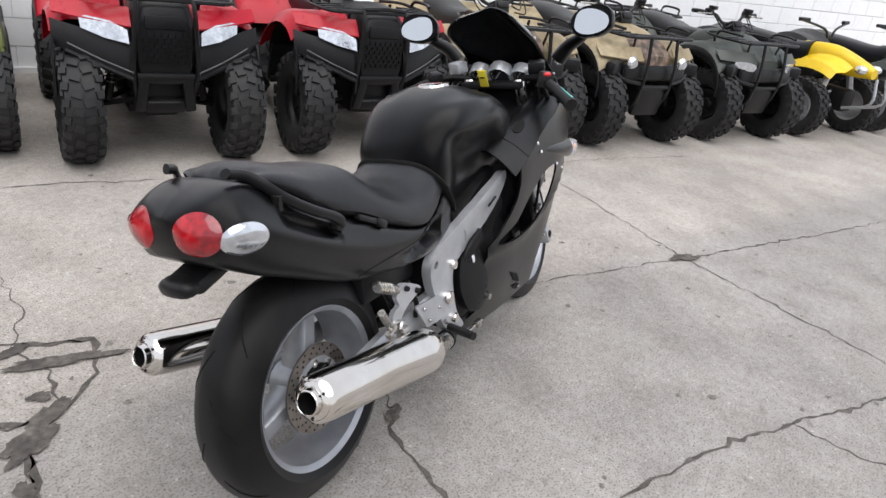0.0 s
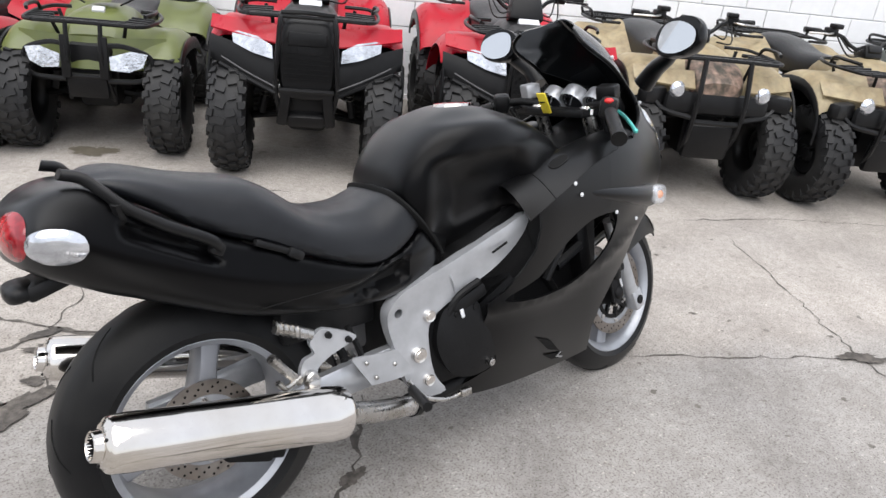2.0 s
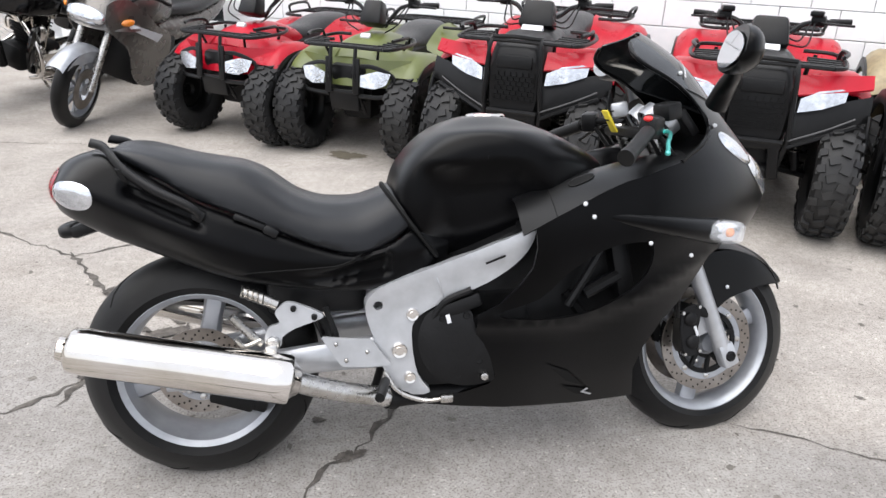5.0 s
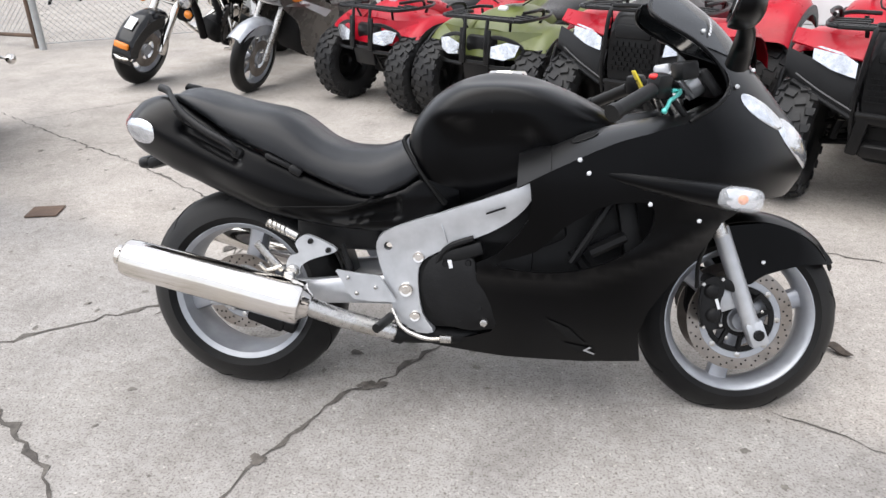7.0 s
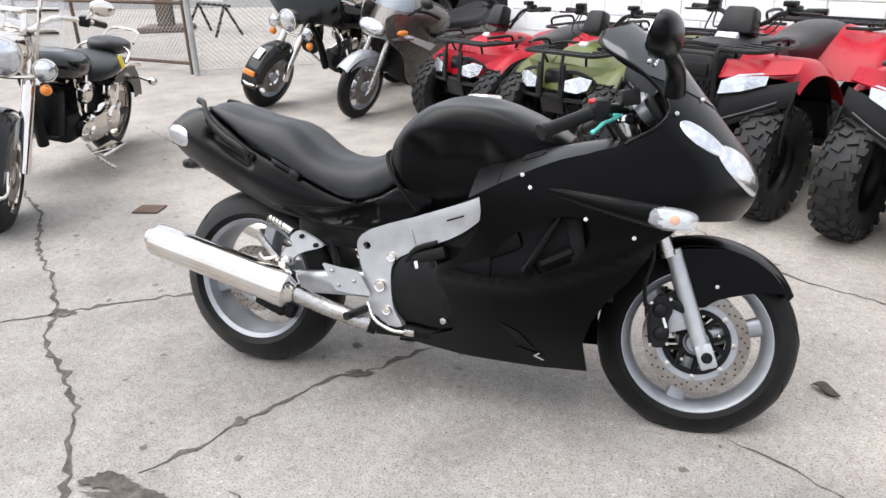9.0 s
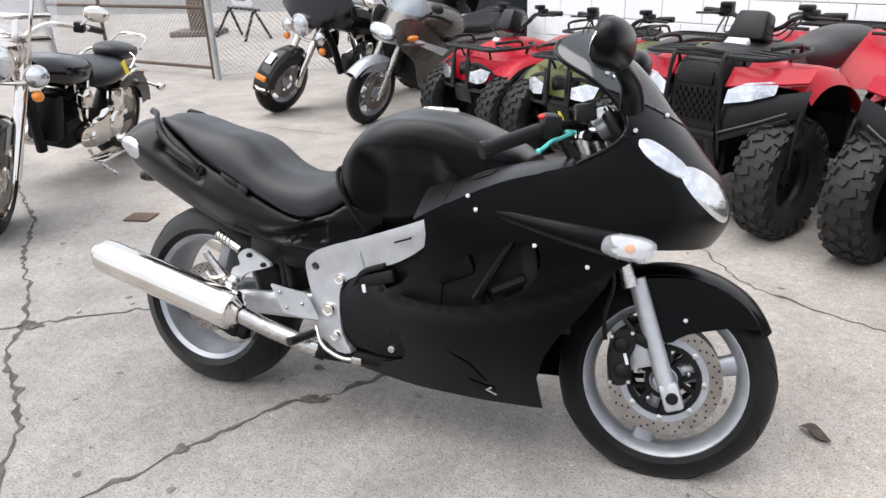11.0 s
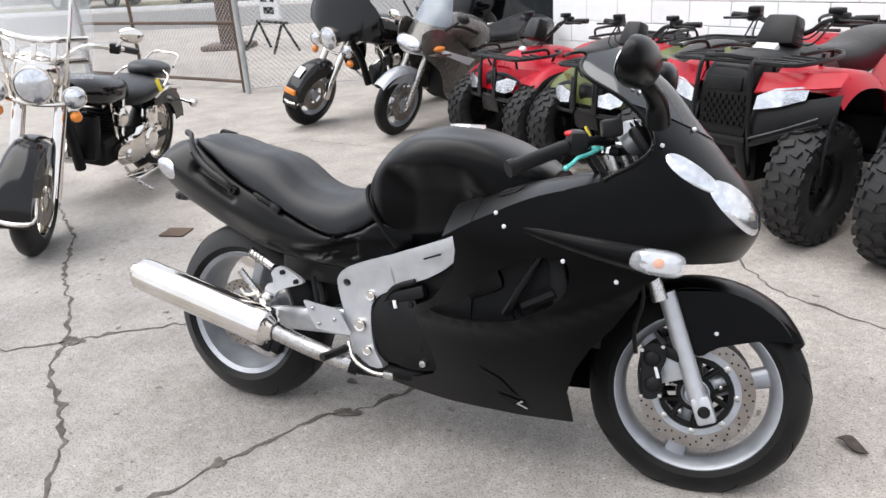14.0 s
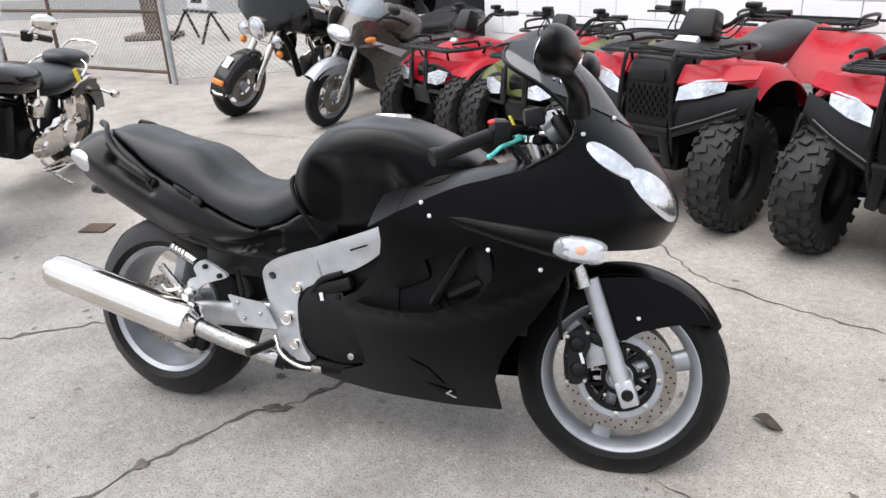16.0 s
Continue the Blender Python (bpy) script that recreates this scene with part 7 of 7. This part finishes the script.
def silver_tourer(m, lean=15):
    """Grey-bronze half-faired touring motorcycle."""
    root = thing("motorcycle", m @ pose(0, 0, 0, -lean, 0, 0), "grey-bronze faired touring motorcycle with silver mudguard", "motorcycle", "parked motorcycles")
    plain_wheel(root, "rear_wheel", (0, 0, 0.3), 0.3, 0.07, 0.21)
    plain_wheel(root, "front_wheel", (1.47, 0, 0.29), 0.29, 0.055, 0.21, steer=8)
    bm = bmesh.new()
    surf(bm, lambda u, v: Vector((1.47 + 0.312 * math.cos(radians(38 + 85 * u)), 0.066 * (2 * v - 1), 0.29 + (0.312 - 0.04 * abs(2 * v - 1) ** 3) * math.sin(radians(38 + 85 * u)))), 14, 8, 0.004)
    for s in (-1, 1):
        surf(bm, lambda u, v: Vector((1.47 + (0.308 - 0.08 * v) * math.cos(radians(50 + 60 * u)), s * 0.066, 0.29 + (0.274 - 0.08 * v) * math.sin(radians(40 + 70 * u)))), 10, 3, 0.004)
    part("front_mudguard", bm, WHEELGREY, root)
    for s in (-1, 1):
        bm = bmesh.new()
        tube(bm, [(1.47, s * 0.1, 0.29), (1.28, s * 0.1, 0.75)], 0.026, 12, 2)
        part("fork_leg", bm, STEEL, root)
        bm = bmesh.new()
        panel(bm, rounded([(0.72, 0.3), (0.72, 0.62), (0.95, 0.74), (1.12, 0.86), (1.3, 0.95), (1.42, 0.9), (1.38, 0.72), (1.22, 0.58), (1.12, 0.36), (0.95, 0.26)], 4), lambda x, z: Vector((x, s * (0.25 * math.sqrt(max(0.02, 1 - max(0, (x - 1.0) / 0.52) ** 2)) * (0.72 + 0.28 * min(1, z / 0.8))), z)), step=0.05, thick=0.01)
        part("side_fairing", bm, BRONZE, root)
        bm = bmesh.new()
        ball(bm, (1.3, s * 0.235, 0.8), (0.05, 0.02, 0.025), 12, 8, (0, 10, s * -28))
        part("indicator", bm, AMBER, root, "amber indicator")
        bm = bmesh.new()
        tube(bm, [(1.16, s * 0.16, 1.02), (1.1, s * 0.28, 1.04), (1.0, s * 0.36, 1.0)], 0.015, 8)
        part("handlebar", bm, RUBBER, root)
        bm = bmesh.new()
        tube(bm, [(1.22, s * 0.2, 1.0), (1.22, s * 0.33, 1.1)], 0.01, 8, 2)
        ball(bm, (1.21, s * 0.37, 1.14), (0.03, 0.065, 0.04), 14, 10)
        part("mirror", bm, PLASTIC, root)
        bm = bmesh.new()
        panel(bm, [(0.86, 0.66), (1.3, 0.8), (1.24, 0.74), (0.92, 0.61)], lambda x, z: Vector((x, s * (0.262 * math.sqrt(max(0.02, 1 - max(0, (x - 1.0) / 0.52) ** 2)) * (0.72 + 0.28 * min(1, z / 0.8))), z)), step=0.05, thick=0)
        part("side_stripe", bm, WHITEMARK, root)
        bm = bmesh.new()
        tube(bm, [(0.45, s * 0.17, 0.32), (-0.3, s * 0.2, 0.4)], 0.05, 14, 2)
        part("exhaust_can", bm, STEEL, root)
    bm = bmesh.new()
    surf(bm, lambda u, v: Vector((1.12 + (0.34 - 0.16 * v) * math.cos((2 * u - 1) * 1.45), 0.25 * (1 - 0.25 * v) * math.sin((2 * u - 1) * 1.45), 0.8 + 0.22 * v)), 24, 8, 0.008)
    part("nose_fairing", bm, BRONZE, root)
    bm = bmesh.new()
    ball(bm, (1.42, 0, 0.87), (0.05, 0.14, 0.06), 20, 12, (0, -25, 0), 0.8)
    part("headlight", bm, CLEAR, root, "clear wide headlight")
    bm = bmesh.new()
    surf(bm, lambda u, v: Vector((1.1 + (0.2 - 0.15 * v) * math.cos((2 * u - 1) * 1.3), 0.21 * (1 - 0.3 * v) * math.sin((2 * u - 1) * 1.3), 1.02 + 0.24 * v)), 20, 8, 0.004)
    part("windscreen", bm, glass("grey_screen", (0.3, 0.34, 0.38), 0.1, 0.6), root)
    bm = bmesh.new()
    box(bm, (1.22, -0.02, 1.13), (0.004, 0.08, 0.05), (0, -35, 0))
    part("price_card", bm, WHITEMARK, root)
    bm = bmesh.new()
    loft_x(bm, [(0.5, 0.72, 0.82, 0.09, 2.5, 0.5), (0.62, 0.66, 0.92, 0.15, 2.6, 0.5), (0.85, 0.68, 0.98, 0.16, 2.6, 0.5), (1.06, 0.78, 0.94, 0.11, 2.4, 0.5)])
    part("fuel_tank", bm, BRONZE, root)
    bm = bmesh.new()
    loft_x(bm, [(-0.35, 0.78, 0.84, 0.1, 2.6, 0.5), (-0.1, 0.74, 0.87, 0.15, 2.6, 0.5), (0.2, 0.7, 0.82, 0.16, 2.6, 0.5), (0.55, 0.7, 0.8, 0.1, 2.5, 0.5)])
    part("seat", bm, SEATMAT, root)
    bm = bmesh.new()
    loft_x(bm, [(-0.42, 0.7, 0.8, 0.08, 2.6, 0.5), (-0.1, 0.6, 0.76, 0.16, 2.6, 0.5), (0.4, 0.5, 0.72, 0.17, 2.6, 0.5), (0.7, 0.5, 0.7, 0.14, 2.6, 0.5)])
    part("tail_cowl", bm, BRONZE, root)
    bm = bmesh.new()
    box(bm, (0.75, 0, 0.42), (0.5, 0.34, 0.36), bevel=0.05)
    tube(bm, [(0.5, 0.1, 0.36), (0, 0.11, 0.3)], 0.03, 8, 2)
    tube(bm, [(0.5, -0.1, 0.36), (0, -0.11, 0.3)], 0.03, 8, 2)
    part("engine", bm, DARK, root)
    for ob in root.children:
        if ob.name.split(".")[0] in ("nose_fairing", "headlight", "windscreen", "mirror", "handlebar", "price_card"):
            ob.location.z -= 0.07
    stand(root, 0.6, lean)
    return root


def cruiser(m, lean=12):
    """Black cruiser with chrome nacelle, clear screen and wire wheels."""
    root = thing("motorcycle", m @ pose(0, 0, 0, -lean, 0, 0), "black cruiser motorcycle with clear screen and much chrome", "motorcycle", "parked motorcycles")
    plain_wheel(root, "rear_wheel", (0, 0, 0.32), 0.32, 0.075, 0.21, "wire")
    fr = new("fork_assembly")
    fr.parent = root
    fr.matrix_basis = pose(1.33, 0, 0.85, 0, 0, 16)
    plain_wheel(fr, "front_wheel", (0.33, 0, -0.53), 0.32, 0.07, 0.21, "wire")
    for s in (-1, 1):
        bm = bmesh.new()
        tube(bm, [(0.33, s * 0.105, -0.52), (0.1, s * 0.105, -0.02)], 0.036, 14, 2)
        tube(bm, [(0.1, s * 0.105, -0.02), (0.04, s * 0.105, 0.14)], 0.045, 14, 2)
        part("fork_leg", bm, CHROME, fr)
        lamp_shell(fr, (0.18, s * 0.2, 0.03), 0.06, 0.08, "round chrome spot lamp")
        bm = bmesh.new()
        ball(bm, (0.17, s * 0.2, -0.08), (0.03, 0.032, 0.032), 14, 10)
        part("indicator", bm, AMBER, fr, "amber indicator")
        part("handlebar", tubes([[(0.0, s * 0.06, 0.16), (-0.05, s * 0.2, 0.27), (-0.13, s * 0.36, 0.27), (-0.26, s * 0.43, 0.24)]], 0.015, 10), CHROME, fr)
        bm = bmesh.new()
        tube(bm, [(-0.17, s * 0.385, 0.262), (-0.28, s * 0.44, 0.235)], 0.02, 12, 2)
        part("grip", bm, RUBBER, fr)
        bm = bmesh.new()
        box(bm, (-0.12, s * 0.355, 0.27), (0.06, 0.06, 0.06), bevel=0.012)
        part("switch_gear", bm, PLASTIC, fr)
        bm = bmesh.new()
        tube(bm, [(-0.1, s * 0.36, 0.28), (-0.08, s * 0.42, 0.34)], 0.008, 8, 2)
        ball(bm, (-0.08, s * 0.45, 0.36), (0.02, 0.07, 0.045), 18, 12)
        part("mirror", bm, CHROME, fr, "chrome mirror")
        part("screen_bracket", tubes([[(0.12, s * 0.13, 0.02), (0.14, s * 0.17, 0.3), (0.06, s * 0.18, 0.6)]], 0.01, 8), CHROME, fr)
        pipes(root, s, 0.28, -0.4) if s < 0 else None
        bm = bmesh.new()
        box(bm, (0.78, s * 0.31, 0.27), (0.32, 0.1, 0.018), bevel=0.006)
        part("footboard", bm, CHROME, root)
    part("lamp_bar", tubes([[(0.12, -0.24, 0.0), (0.17, 0, -0.03), (0.12, 0.24, 0.0)]], 0.014, 8), CHROME, fr)
    lamp_shell(fr, (0.2, 0, 0.08), 0.1, 0.13)
    bm = bmesh.new()
    ball(bm, (0.06, 0, 0.13), (0.13, 0.13, 0.13), 24, 14, (0, 0, 0), 0.8)
    part("nacelle", bm, CHROME, fr)
    bm = bmesh.new()
    surf(bm, lambda u, v: Vector((0.16 - 0.16 * v - 0.1 * (2 * u - 1) ** 2, 0.27 * (2 * u - 1) * (1 - 0.25 * v**3), 0.12 + 0.56 * v - 0.07 * v**4 * (2 * u - 1) ** 2)), 20, 12, 0.004)
    screen = part("windscreen", bm, SCREENCLEAR, fr, "tall clear windscreen")
    screen.visible_shadow = False
    bm = bmesh.new()
    for z in (0.22, 0.34):
        tube(bm, [(0.07, -0.25, z), (0.165, 0, z - 0.02), (0.07, 0.25, z)], 0.016, 8)
    for y in (-0.1, 0.0, 0.1):
        box(bm, (0.155, y, 0.27), (0.012, 0.03, 0.12), (0, -14, 0), bevel=0.004)
    part("screen_plate", bm, CHROME, fr)
    bm = bmesh.new()
    surf(bm, lambda u, v: Vector((0.33 + 0.36 * math.cos(radians(-5 + 140 * u)), 0.09 * (2 * v - 1), -0.53 + (0.36 - 0.05 * (2 * v - 1) ** 4) * math.sin(radians(-5 + 140 * u)))), 18, 8, 0.004)
    for s in (-1, 1):
        surf(bm, lambda u, v: Vector((0.33 + (0.36 - 0.13 * v) * math.cos(radians(0 + 130 * u)), s * 0.09, -0.53 + (0.312 - 0.11 * v) * math.sin(radians(0 + 130 * u)))), 14, 3, 0.004)
    part("front_mudguard", bm, GLOSSBLACK, fr)
    part("mudguard_trim", tubes([[(0.68, -0.092, -0.52), (0.7, 0, -0.53), (0.68, 0.092, -0.52), (0.6, 0.094, -0.42)]], 0.012, 8), CHROME, fr)
    v_twin(root, 0.68, 0.46)
    bm = bmesh.new()
    loft_x(bm, [(0.52, 0.72, 0.8, 0.08, 2.4, 0.4), (0.66, 0.68, 0.85, 0.15, 2.4, 0.4), (0.95, 0.7, 0.89, 0.17, 2.4, 0.4), (1.15, 0.76, 0.89, 0.1, 2.3, 0.4)])
    part("fuel_tank", bm, GLOSSBLACK, root)
    bm = bmesh.new()
    ball(bm, (0.36, 0, 0.7), (0.25, 0.2, 0.075), 26, 14, (0, 6, 0), 0.8)
    part("seat", bm, SEATMAT, root, "black sprung rider seat with a yellow tag")
    bm = bmesh.new()
    ball(bm, (0.02, 0, 0.79), (0.19, 0.13, 0.06), 22, 12, (0, -4, 0), 0.8)
    part("pillion_pad", bm, SEATMAT, root)
    part("seat_rail", tubes([[(0.2, -0.19, 0.72), (0.08, -0.16, 0.78), (0.06, 0, 0.83), (0.08, 0.16, 0.78), (0.2, 0.19, 0.72)], [(-0.12, -0.12, 0.8), (-0.26, -0.1, 0.86), (-0.28, 0, 0.87), (-0.26, 0.1, 0.86), (-0.12, 0.12, 0.8)]], 0.009, 8), CHROME, root)
    bm = bmesh.new()
    surf(bm, lambda u, v: Vector((0.0 + 0.37 * math.cos(radians(55 + 120 * u)), 0.1 * (2 * v - 1), 0.34 + (0.37 - 0.05 * (2 * v - 1) ** 4) * math.sin(radians(55 + 120 * u)))), 16, 8, 0.005)
    for s in (-1, 1):
        surf(bm, lambda u, v: Vector(((0.37 - 0.14 * v) * math.cos(radians(60 + 112 * u)), s * 0.1, 0.34 + (0.322 - 0.12 * v) * math.sin(radians(60 + 112 * u)))), 14, 3, 0.004)
    part("rear_mudguard", bm, GLOSSBLACK, root)
    part("mudguard_strut", tubes(mirror_y([[(0.2, 0.115, 0.62), (-0.05, 0.118, 0.66), (-0.26, 0.115, 0.62)]]), 0.014, 8), CHROME, root)
    bm = bmesh.new()
    box(bm, (-0.36, 0, 0.58), (0.05, 0.09, 0.06), bevel=0.015)
    part("tail_light", bm, REDLENS, root, "red tail light")
    for s in (-1, 1):
        bm = bmesh.new()
        tube(bm, [(-0.3, s * 0.08, 0.52), (-0.31, s * 0.17, 0.5)], 0.01, 8, 2)
        ball(bm, (-0.32, s * 0.2, 0.5), (0.045, 0.035, 0.035), 14, 10)
        part("rear_indicator", bm, CHROME, root)
    bm = bmesh.new()
    tube(bm, [(1.33, 0, 0.95), (1.12, 0, 0.6), (1.0, 0, 0.3)], 0.035, 10)
    tube(bm, [(1.3, 0, 0.9), (0.9, 0, 0.72), (0.3, 0, 0.6), (0, 0, 0.34)], 0.035, 10)
    tube(bm, [(0.5, 0.12, 0.35), (0, 0.12, 0.33)], 0.025, 8, 2)
    box(bm, (0.95, 0, 0.5), (0.1, 0.2, 0.3), bevel=0.03)
    part("frame", bm, DARK, root)
    bm = bmesh.new()
    box(bm, (0.3, 0.13, 0.52), (0.16, 0.06, 0.14), bevel=0.02)
    part("oil_tank", bm, CHROME, root)
    bm = bmesh.new()
    box(bm, (0.28, 0.19, 0.74), (0.05, 0.004, 0.09), (20, 10, 0))
    part("price_tag", bm, YELLOWTAG, root)
    stand(root, 0.62, lean)
    return root


def stood(front, heading, base):
    f = Vector((math.cos(radians(heading)), math.sin(radians(heading)), 0))
    c = Vector((*front, 0)) - f * base
    return pose(c.x, c.y, 0, 0, 0, heading)


touring_bike(stood((-2.42, 4.06), -118, 1.62))
silver_tourer(stood((-1.36, 3.8), -112, 1.47))
cruiser(stood((-2.25, 0.8), -71, 1.66))

# ---- chain-link fence and gate ----
def mesh_sheet(length, z0, z1, pitch=0.062):
    """Woven diamond wire in the plane of x and z."""
    bm = bmesh.new()
    h = z1 - z0
    k = -int(h / pitch) - 1
    while k * pitch < length + h:
        for d in (1, -1):
            x0 = k * pitch
            a, b = (x0, x0 + h) if d > 0 else (x0 + h, x0)
            pts = []
            for x, z in ((a, z0), (b, z1)):
                pts.append([x, z])
            (xa, za), (xb, zb) = pts
            lo, hi = 0.0, 1.0
            if abs(xb - xa) > 1e-6:
                t0, t1 = (0 - xa) / (xb - xa), (length - xa) / (xb - xa)
                lo, hi = max(0, min(t0, t1)), min(1, max(t0, t1))
            if hi - lo > 0.01:
                tube(bm, [(xa + (xb - xa) * lo, 0.002 * d, za + (zb - za) * lo), (xa + (xb - xa) * hi, 0.002 * d, za + (zb - za) * hi)], 0.0027, 3, 1)
        k += 1
    return bm


POST = Vector((-4.2, 5.42, 0))


def fence_run(a, b, label, posts, gate=False):
    a, b = Vector((*a, 0)), Vector((*b, 0))
    d = b - a
    n = d.length
    root = thing("gate" if gate else "fence", Matrix.Translation(a) @ pose(0, 0, 0, 0, 0, math.degrees(math.atan2(d.y, d.x))), label, "gate" if gate else "fence")
    for x in posts:
        bm = bmesh.new()
        tube(bm, [(x * n, 0, 0), (x * n, 0, 1.85)], 0.024 if gate else 0.036, 12, 1)
        ball(bm, (x * n, 0, 1.85), (0.045, 0.045, 0.03), 12, 8)
        part("post", bm, RUST if gate else GALV, root)
    for z in ((0.13, 0.82, 1.8) if gate else (1.8, 0.06)):
        bm = bmesh.new()
        tube(bm, [(0, 0, z), (n, 0, z)], 0.02 if z > 0.1 else 0.004, 10, 1)
        part("rail", bm, RUST if gate else GALV, root)
    tagged(part("wire_mesh", mesh_sheet(n, 0.12 if gate else 0.05, 1.8), GALV, root, smooth=False), kind="stuff")
    return root


fence_run((-2.3, 6.55), (-4.2, 5.42), "galvanised chain-link fence with round posts", (0.02, 1.0))
fence_run((-4.32, 5.5), (-7.6, 6.15), "chain-link gate with a brown tube frame", (0.0, 0.62, 1.0), True)
fence_run((-7.7, 6.17), (-16.0, 7.8), "galvanised chain-link fence along the lot", (0.0, 0.35, 0.7, 1.0))

# ---- rusty column, sign, street and far cars ----
column = thing("steel_column", pose(-7.95, 9.7, 0, 0, 0, 20), "rusty steel column on a concrete pad", "column")
bm = bmesh.new()
box(bm, (0, 0, 1.6), (0.24, 0.012, 3.2))
for s in (-1, 1):
    box(bm, (0, s * 0.1, 1.6), (0.26, 0.02, 3.2))
part("shaft", bm, RUST, column, smooth=False)
bm = bmesh.new()
box(bm, (0, 0, 0.05), (0.9, 0.7, 0.1), bevel=0.03)
part("base_plate", bm, RUST, column, smooth=False)
sign = thing("sign_stand", pose(-6.6, 9.3, 0, 0, 0, -28), "white notice board with red and black bars on a metal stand", "sign")
bm = bmesh.new()
box(bm, (0, 0, 1.1), (0.75, 0.05, 1.1), bevel=0.01)
part("board", bm, WHITEMARK, sign, smooth=False)
for x, z, w, mat in ((0.02, 1.42, 0.25, REDBTN), (-0.18, 1.15, 0.18, INK_AND_SHADE), (0.1, 1.15, 0.2, INK_AND_SHADE), (-0.15, 0.9, 0.24, INK_AND_SHADE), (0.17, 0.9, 0.16, INK_AND_SHADE), (0.0, 0.7, 0.4, INK_AND_SHADE)):
    bm = bmesh.new()
    box(bm, (x, -0.03, z), (w, 0.006, 0.12))
    part("letter_bar", bm, mat, sign, smooth=False)
part("leg_frame", tubes([[(-0.7, -0.25, 0), (-0.55, 0, 0.5)], [(0.45, -0.25, 0), (0.4, 0, 0.5)], [(-0.7, 0.25, 0), (-0.55, 0, 0.5)], [(0.45, 0.25, 0), (0.4, 0, 0.5)], [(-0.6, 0, 0.5), (0.6, 0, 0.5)]], 0.025, 6, 1), DARK, sign)


def strip(name, a, b, width, z, mat, label, category):
    """A long band on the ground from a to b."""
    a, b = Vector((*a, 0)), Vector((*b, 0))
    d = (b - a).normalized()
    s = Vector((-d.y, d.x, 0)) * width / 2
    bm = bmesh.new()
    lo = [bm.verts.new(p) for p in (a - s, b - s, b + s, a + s)]
    hi = [bm.verts.new(p.co + Vector((0, 0, z))) for p in lo]
    bm.faces.new(hi)
    for k in range(4):
        bm.faces.new((lo[k], lo[(k + 1) % 4], hi[(k + 1) % 4], hi[k]))
    return tagged(part(name, bm, mat, None, smooth=False), label, category, kind="structure")


strip("road", (-60, 10.5), (20, 24.5), 9.0, 0.008, ASPHALT, "grey asphalt street beyond the fence", "road")
strip("verge", (-60, 19.5), (20, 33.5), 5.0, 0.12, GRASS, "strip of dull winter grass behind a kerb", "grass")
strip("kerb", (-60, 16.75), (20, 30.75), 0.25, 0.14, MORTAR, "pale concrete kerb", "kerb")


def far_car(m, colour, label, tall=1.7):
    root = thing("car", m, label, "car", "cars across the street")
    bm = bmesh.new()
    loft_x(bm, [(-2.3, 0.45, 0.95, 0.8, 4, 0.5), (-2.2, 0.35, 1.05, 0.9, 4, 0.5), (0.0, 0.32, 1.02, 0.93, 4, 0.5), (1.9, 0.35, 0.98, 0.9, 4, 0.5), (2.3, 0.45, 0.8, 0.78, 4, 0.5)], 24, 3)
    part("body", bm, colour, root)
    bm = bmesh.new()
    loft_x(bm, [(-2.1, 0.95, 1.2, 0.75, 4, 0.4), (-1.9, 0.95, tall, 0.75, 4, 0.4), (0.2, 0.95, tall + 0.03, 0.75, 4, 0.4), (1.0, 0.95, 1.05, 0.72, 4, 0.4)], 24, 3)
    part("cabin", bm, DARKGLASS, root)
    for x in (-1.4, 1.4):
        for s in (-1, 1):
            bm = bmesh.new()
            lathe(bm, [(0.0, s * 0.96), (0.2, s * 0.95), (0.34, s * 0.93), (0.36, s * 0.85), (0.36, s * 0.7), (0.0, s * 0.7)], (x, 0, 0.36), 24)
            wheel = part("wheel", bm, RUBBER, root)
            bm = bmesh.new()
            lathe(bm, [(0.0, s * 0.975), (0.18, s * 0.97), (0.21, s * 0.95)], (x, 0, 0.36), 18)
            part("rim", bm, SILVER, wheel)
    return root


far_car(pose(-21.0, 25.5, 0.12, 0, 0, 10), GLOSSBLACK, "black four-wheel-drive car parked across the street", 1.85)
far_car(pose(-27.5, 24.4, 0.12, 0, 0, 10), GLOSSBLACK, "dark car parked across the street", 1.6)
far_car(pose(-13.5, 26.8, 0.12, 0, 0, 10), SILVER, "silver car parked across the street", 1.5)
backdrop = thing("building", pose(-20, 42, 0, 0, 0, 10), "long pale low building far across the street", "building")
bm = bmesh.new()
box(bm, (0, 0, 3.0), (70, 8, 6.0))
part("wall", bm, ASPHALT, backdrop, smooth=False)
for k in range(14):
    bm = bmesh.new()
    box(bm, (-32 + 5 * k, -4.02, 2.0), (2.4, 0.08, 1.6))
    part("window", bm, DARKGLASS, backdrop, smooth=False)

# ---- small things on the ground ----
grate = thing("drain_cover", pose(-1.515, 1.26, 0.003, 0, 0, 12), "small rusty square drain cover set in the concrete", "drain cover")
bm = bmesh.new()
box(bm, (0, 0, 0.004), (0.155, 0.13, 0.008), bevel=0.003)
part("plate", bm, RUST, grate, smooth=False)
leaf = thing("dead_leaf", pose(1.925, 0.33, 0.004, 0, 0, -35), "curled dry brown leaf on the concrete", "leaf")
bm = bmesh.new()
surf(bm, lambda u, v: Vector((0.1 * (u - 0.5), 0.042 * (v - 0.5) * math.sin(math.pi * min(0.97, max(0.06, u))), 0.004 + 0.018 * (2 * v - 1) ** 2 * math.sin(math.pi * u) + 0.008 * math.sin(7 * u))), 10, 6, 0.001)
part("blade", bm, material("dry_leaf", (0.08, 0.062, 0.05), 0.8, vary=0.45, scale=60), leaf)
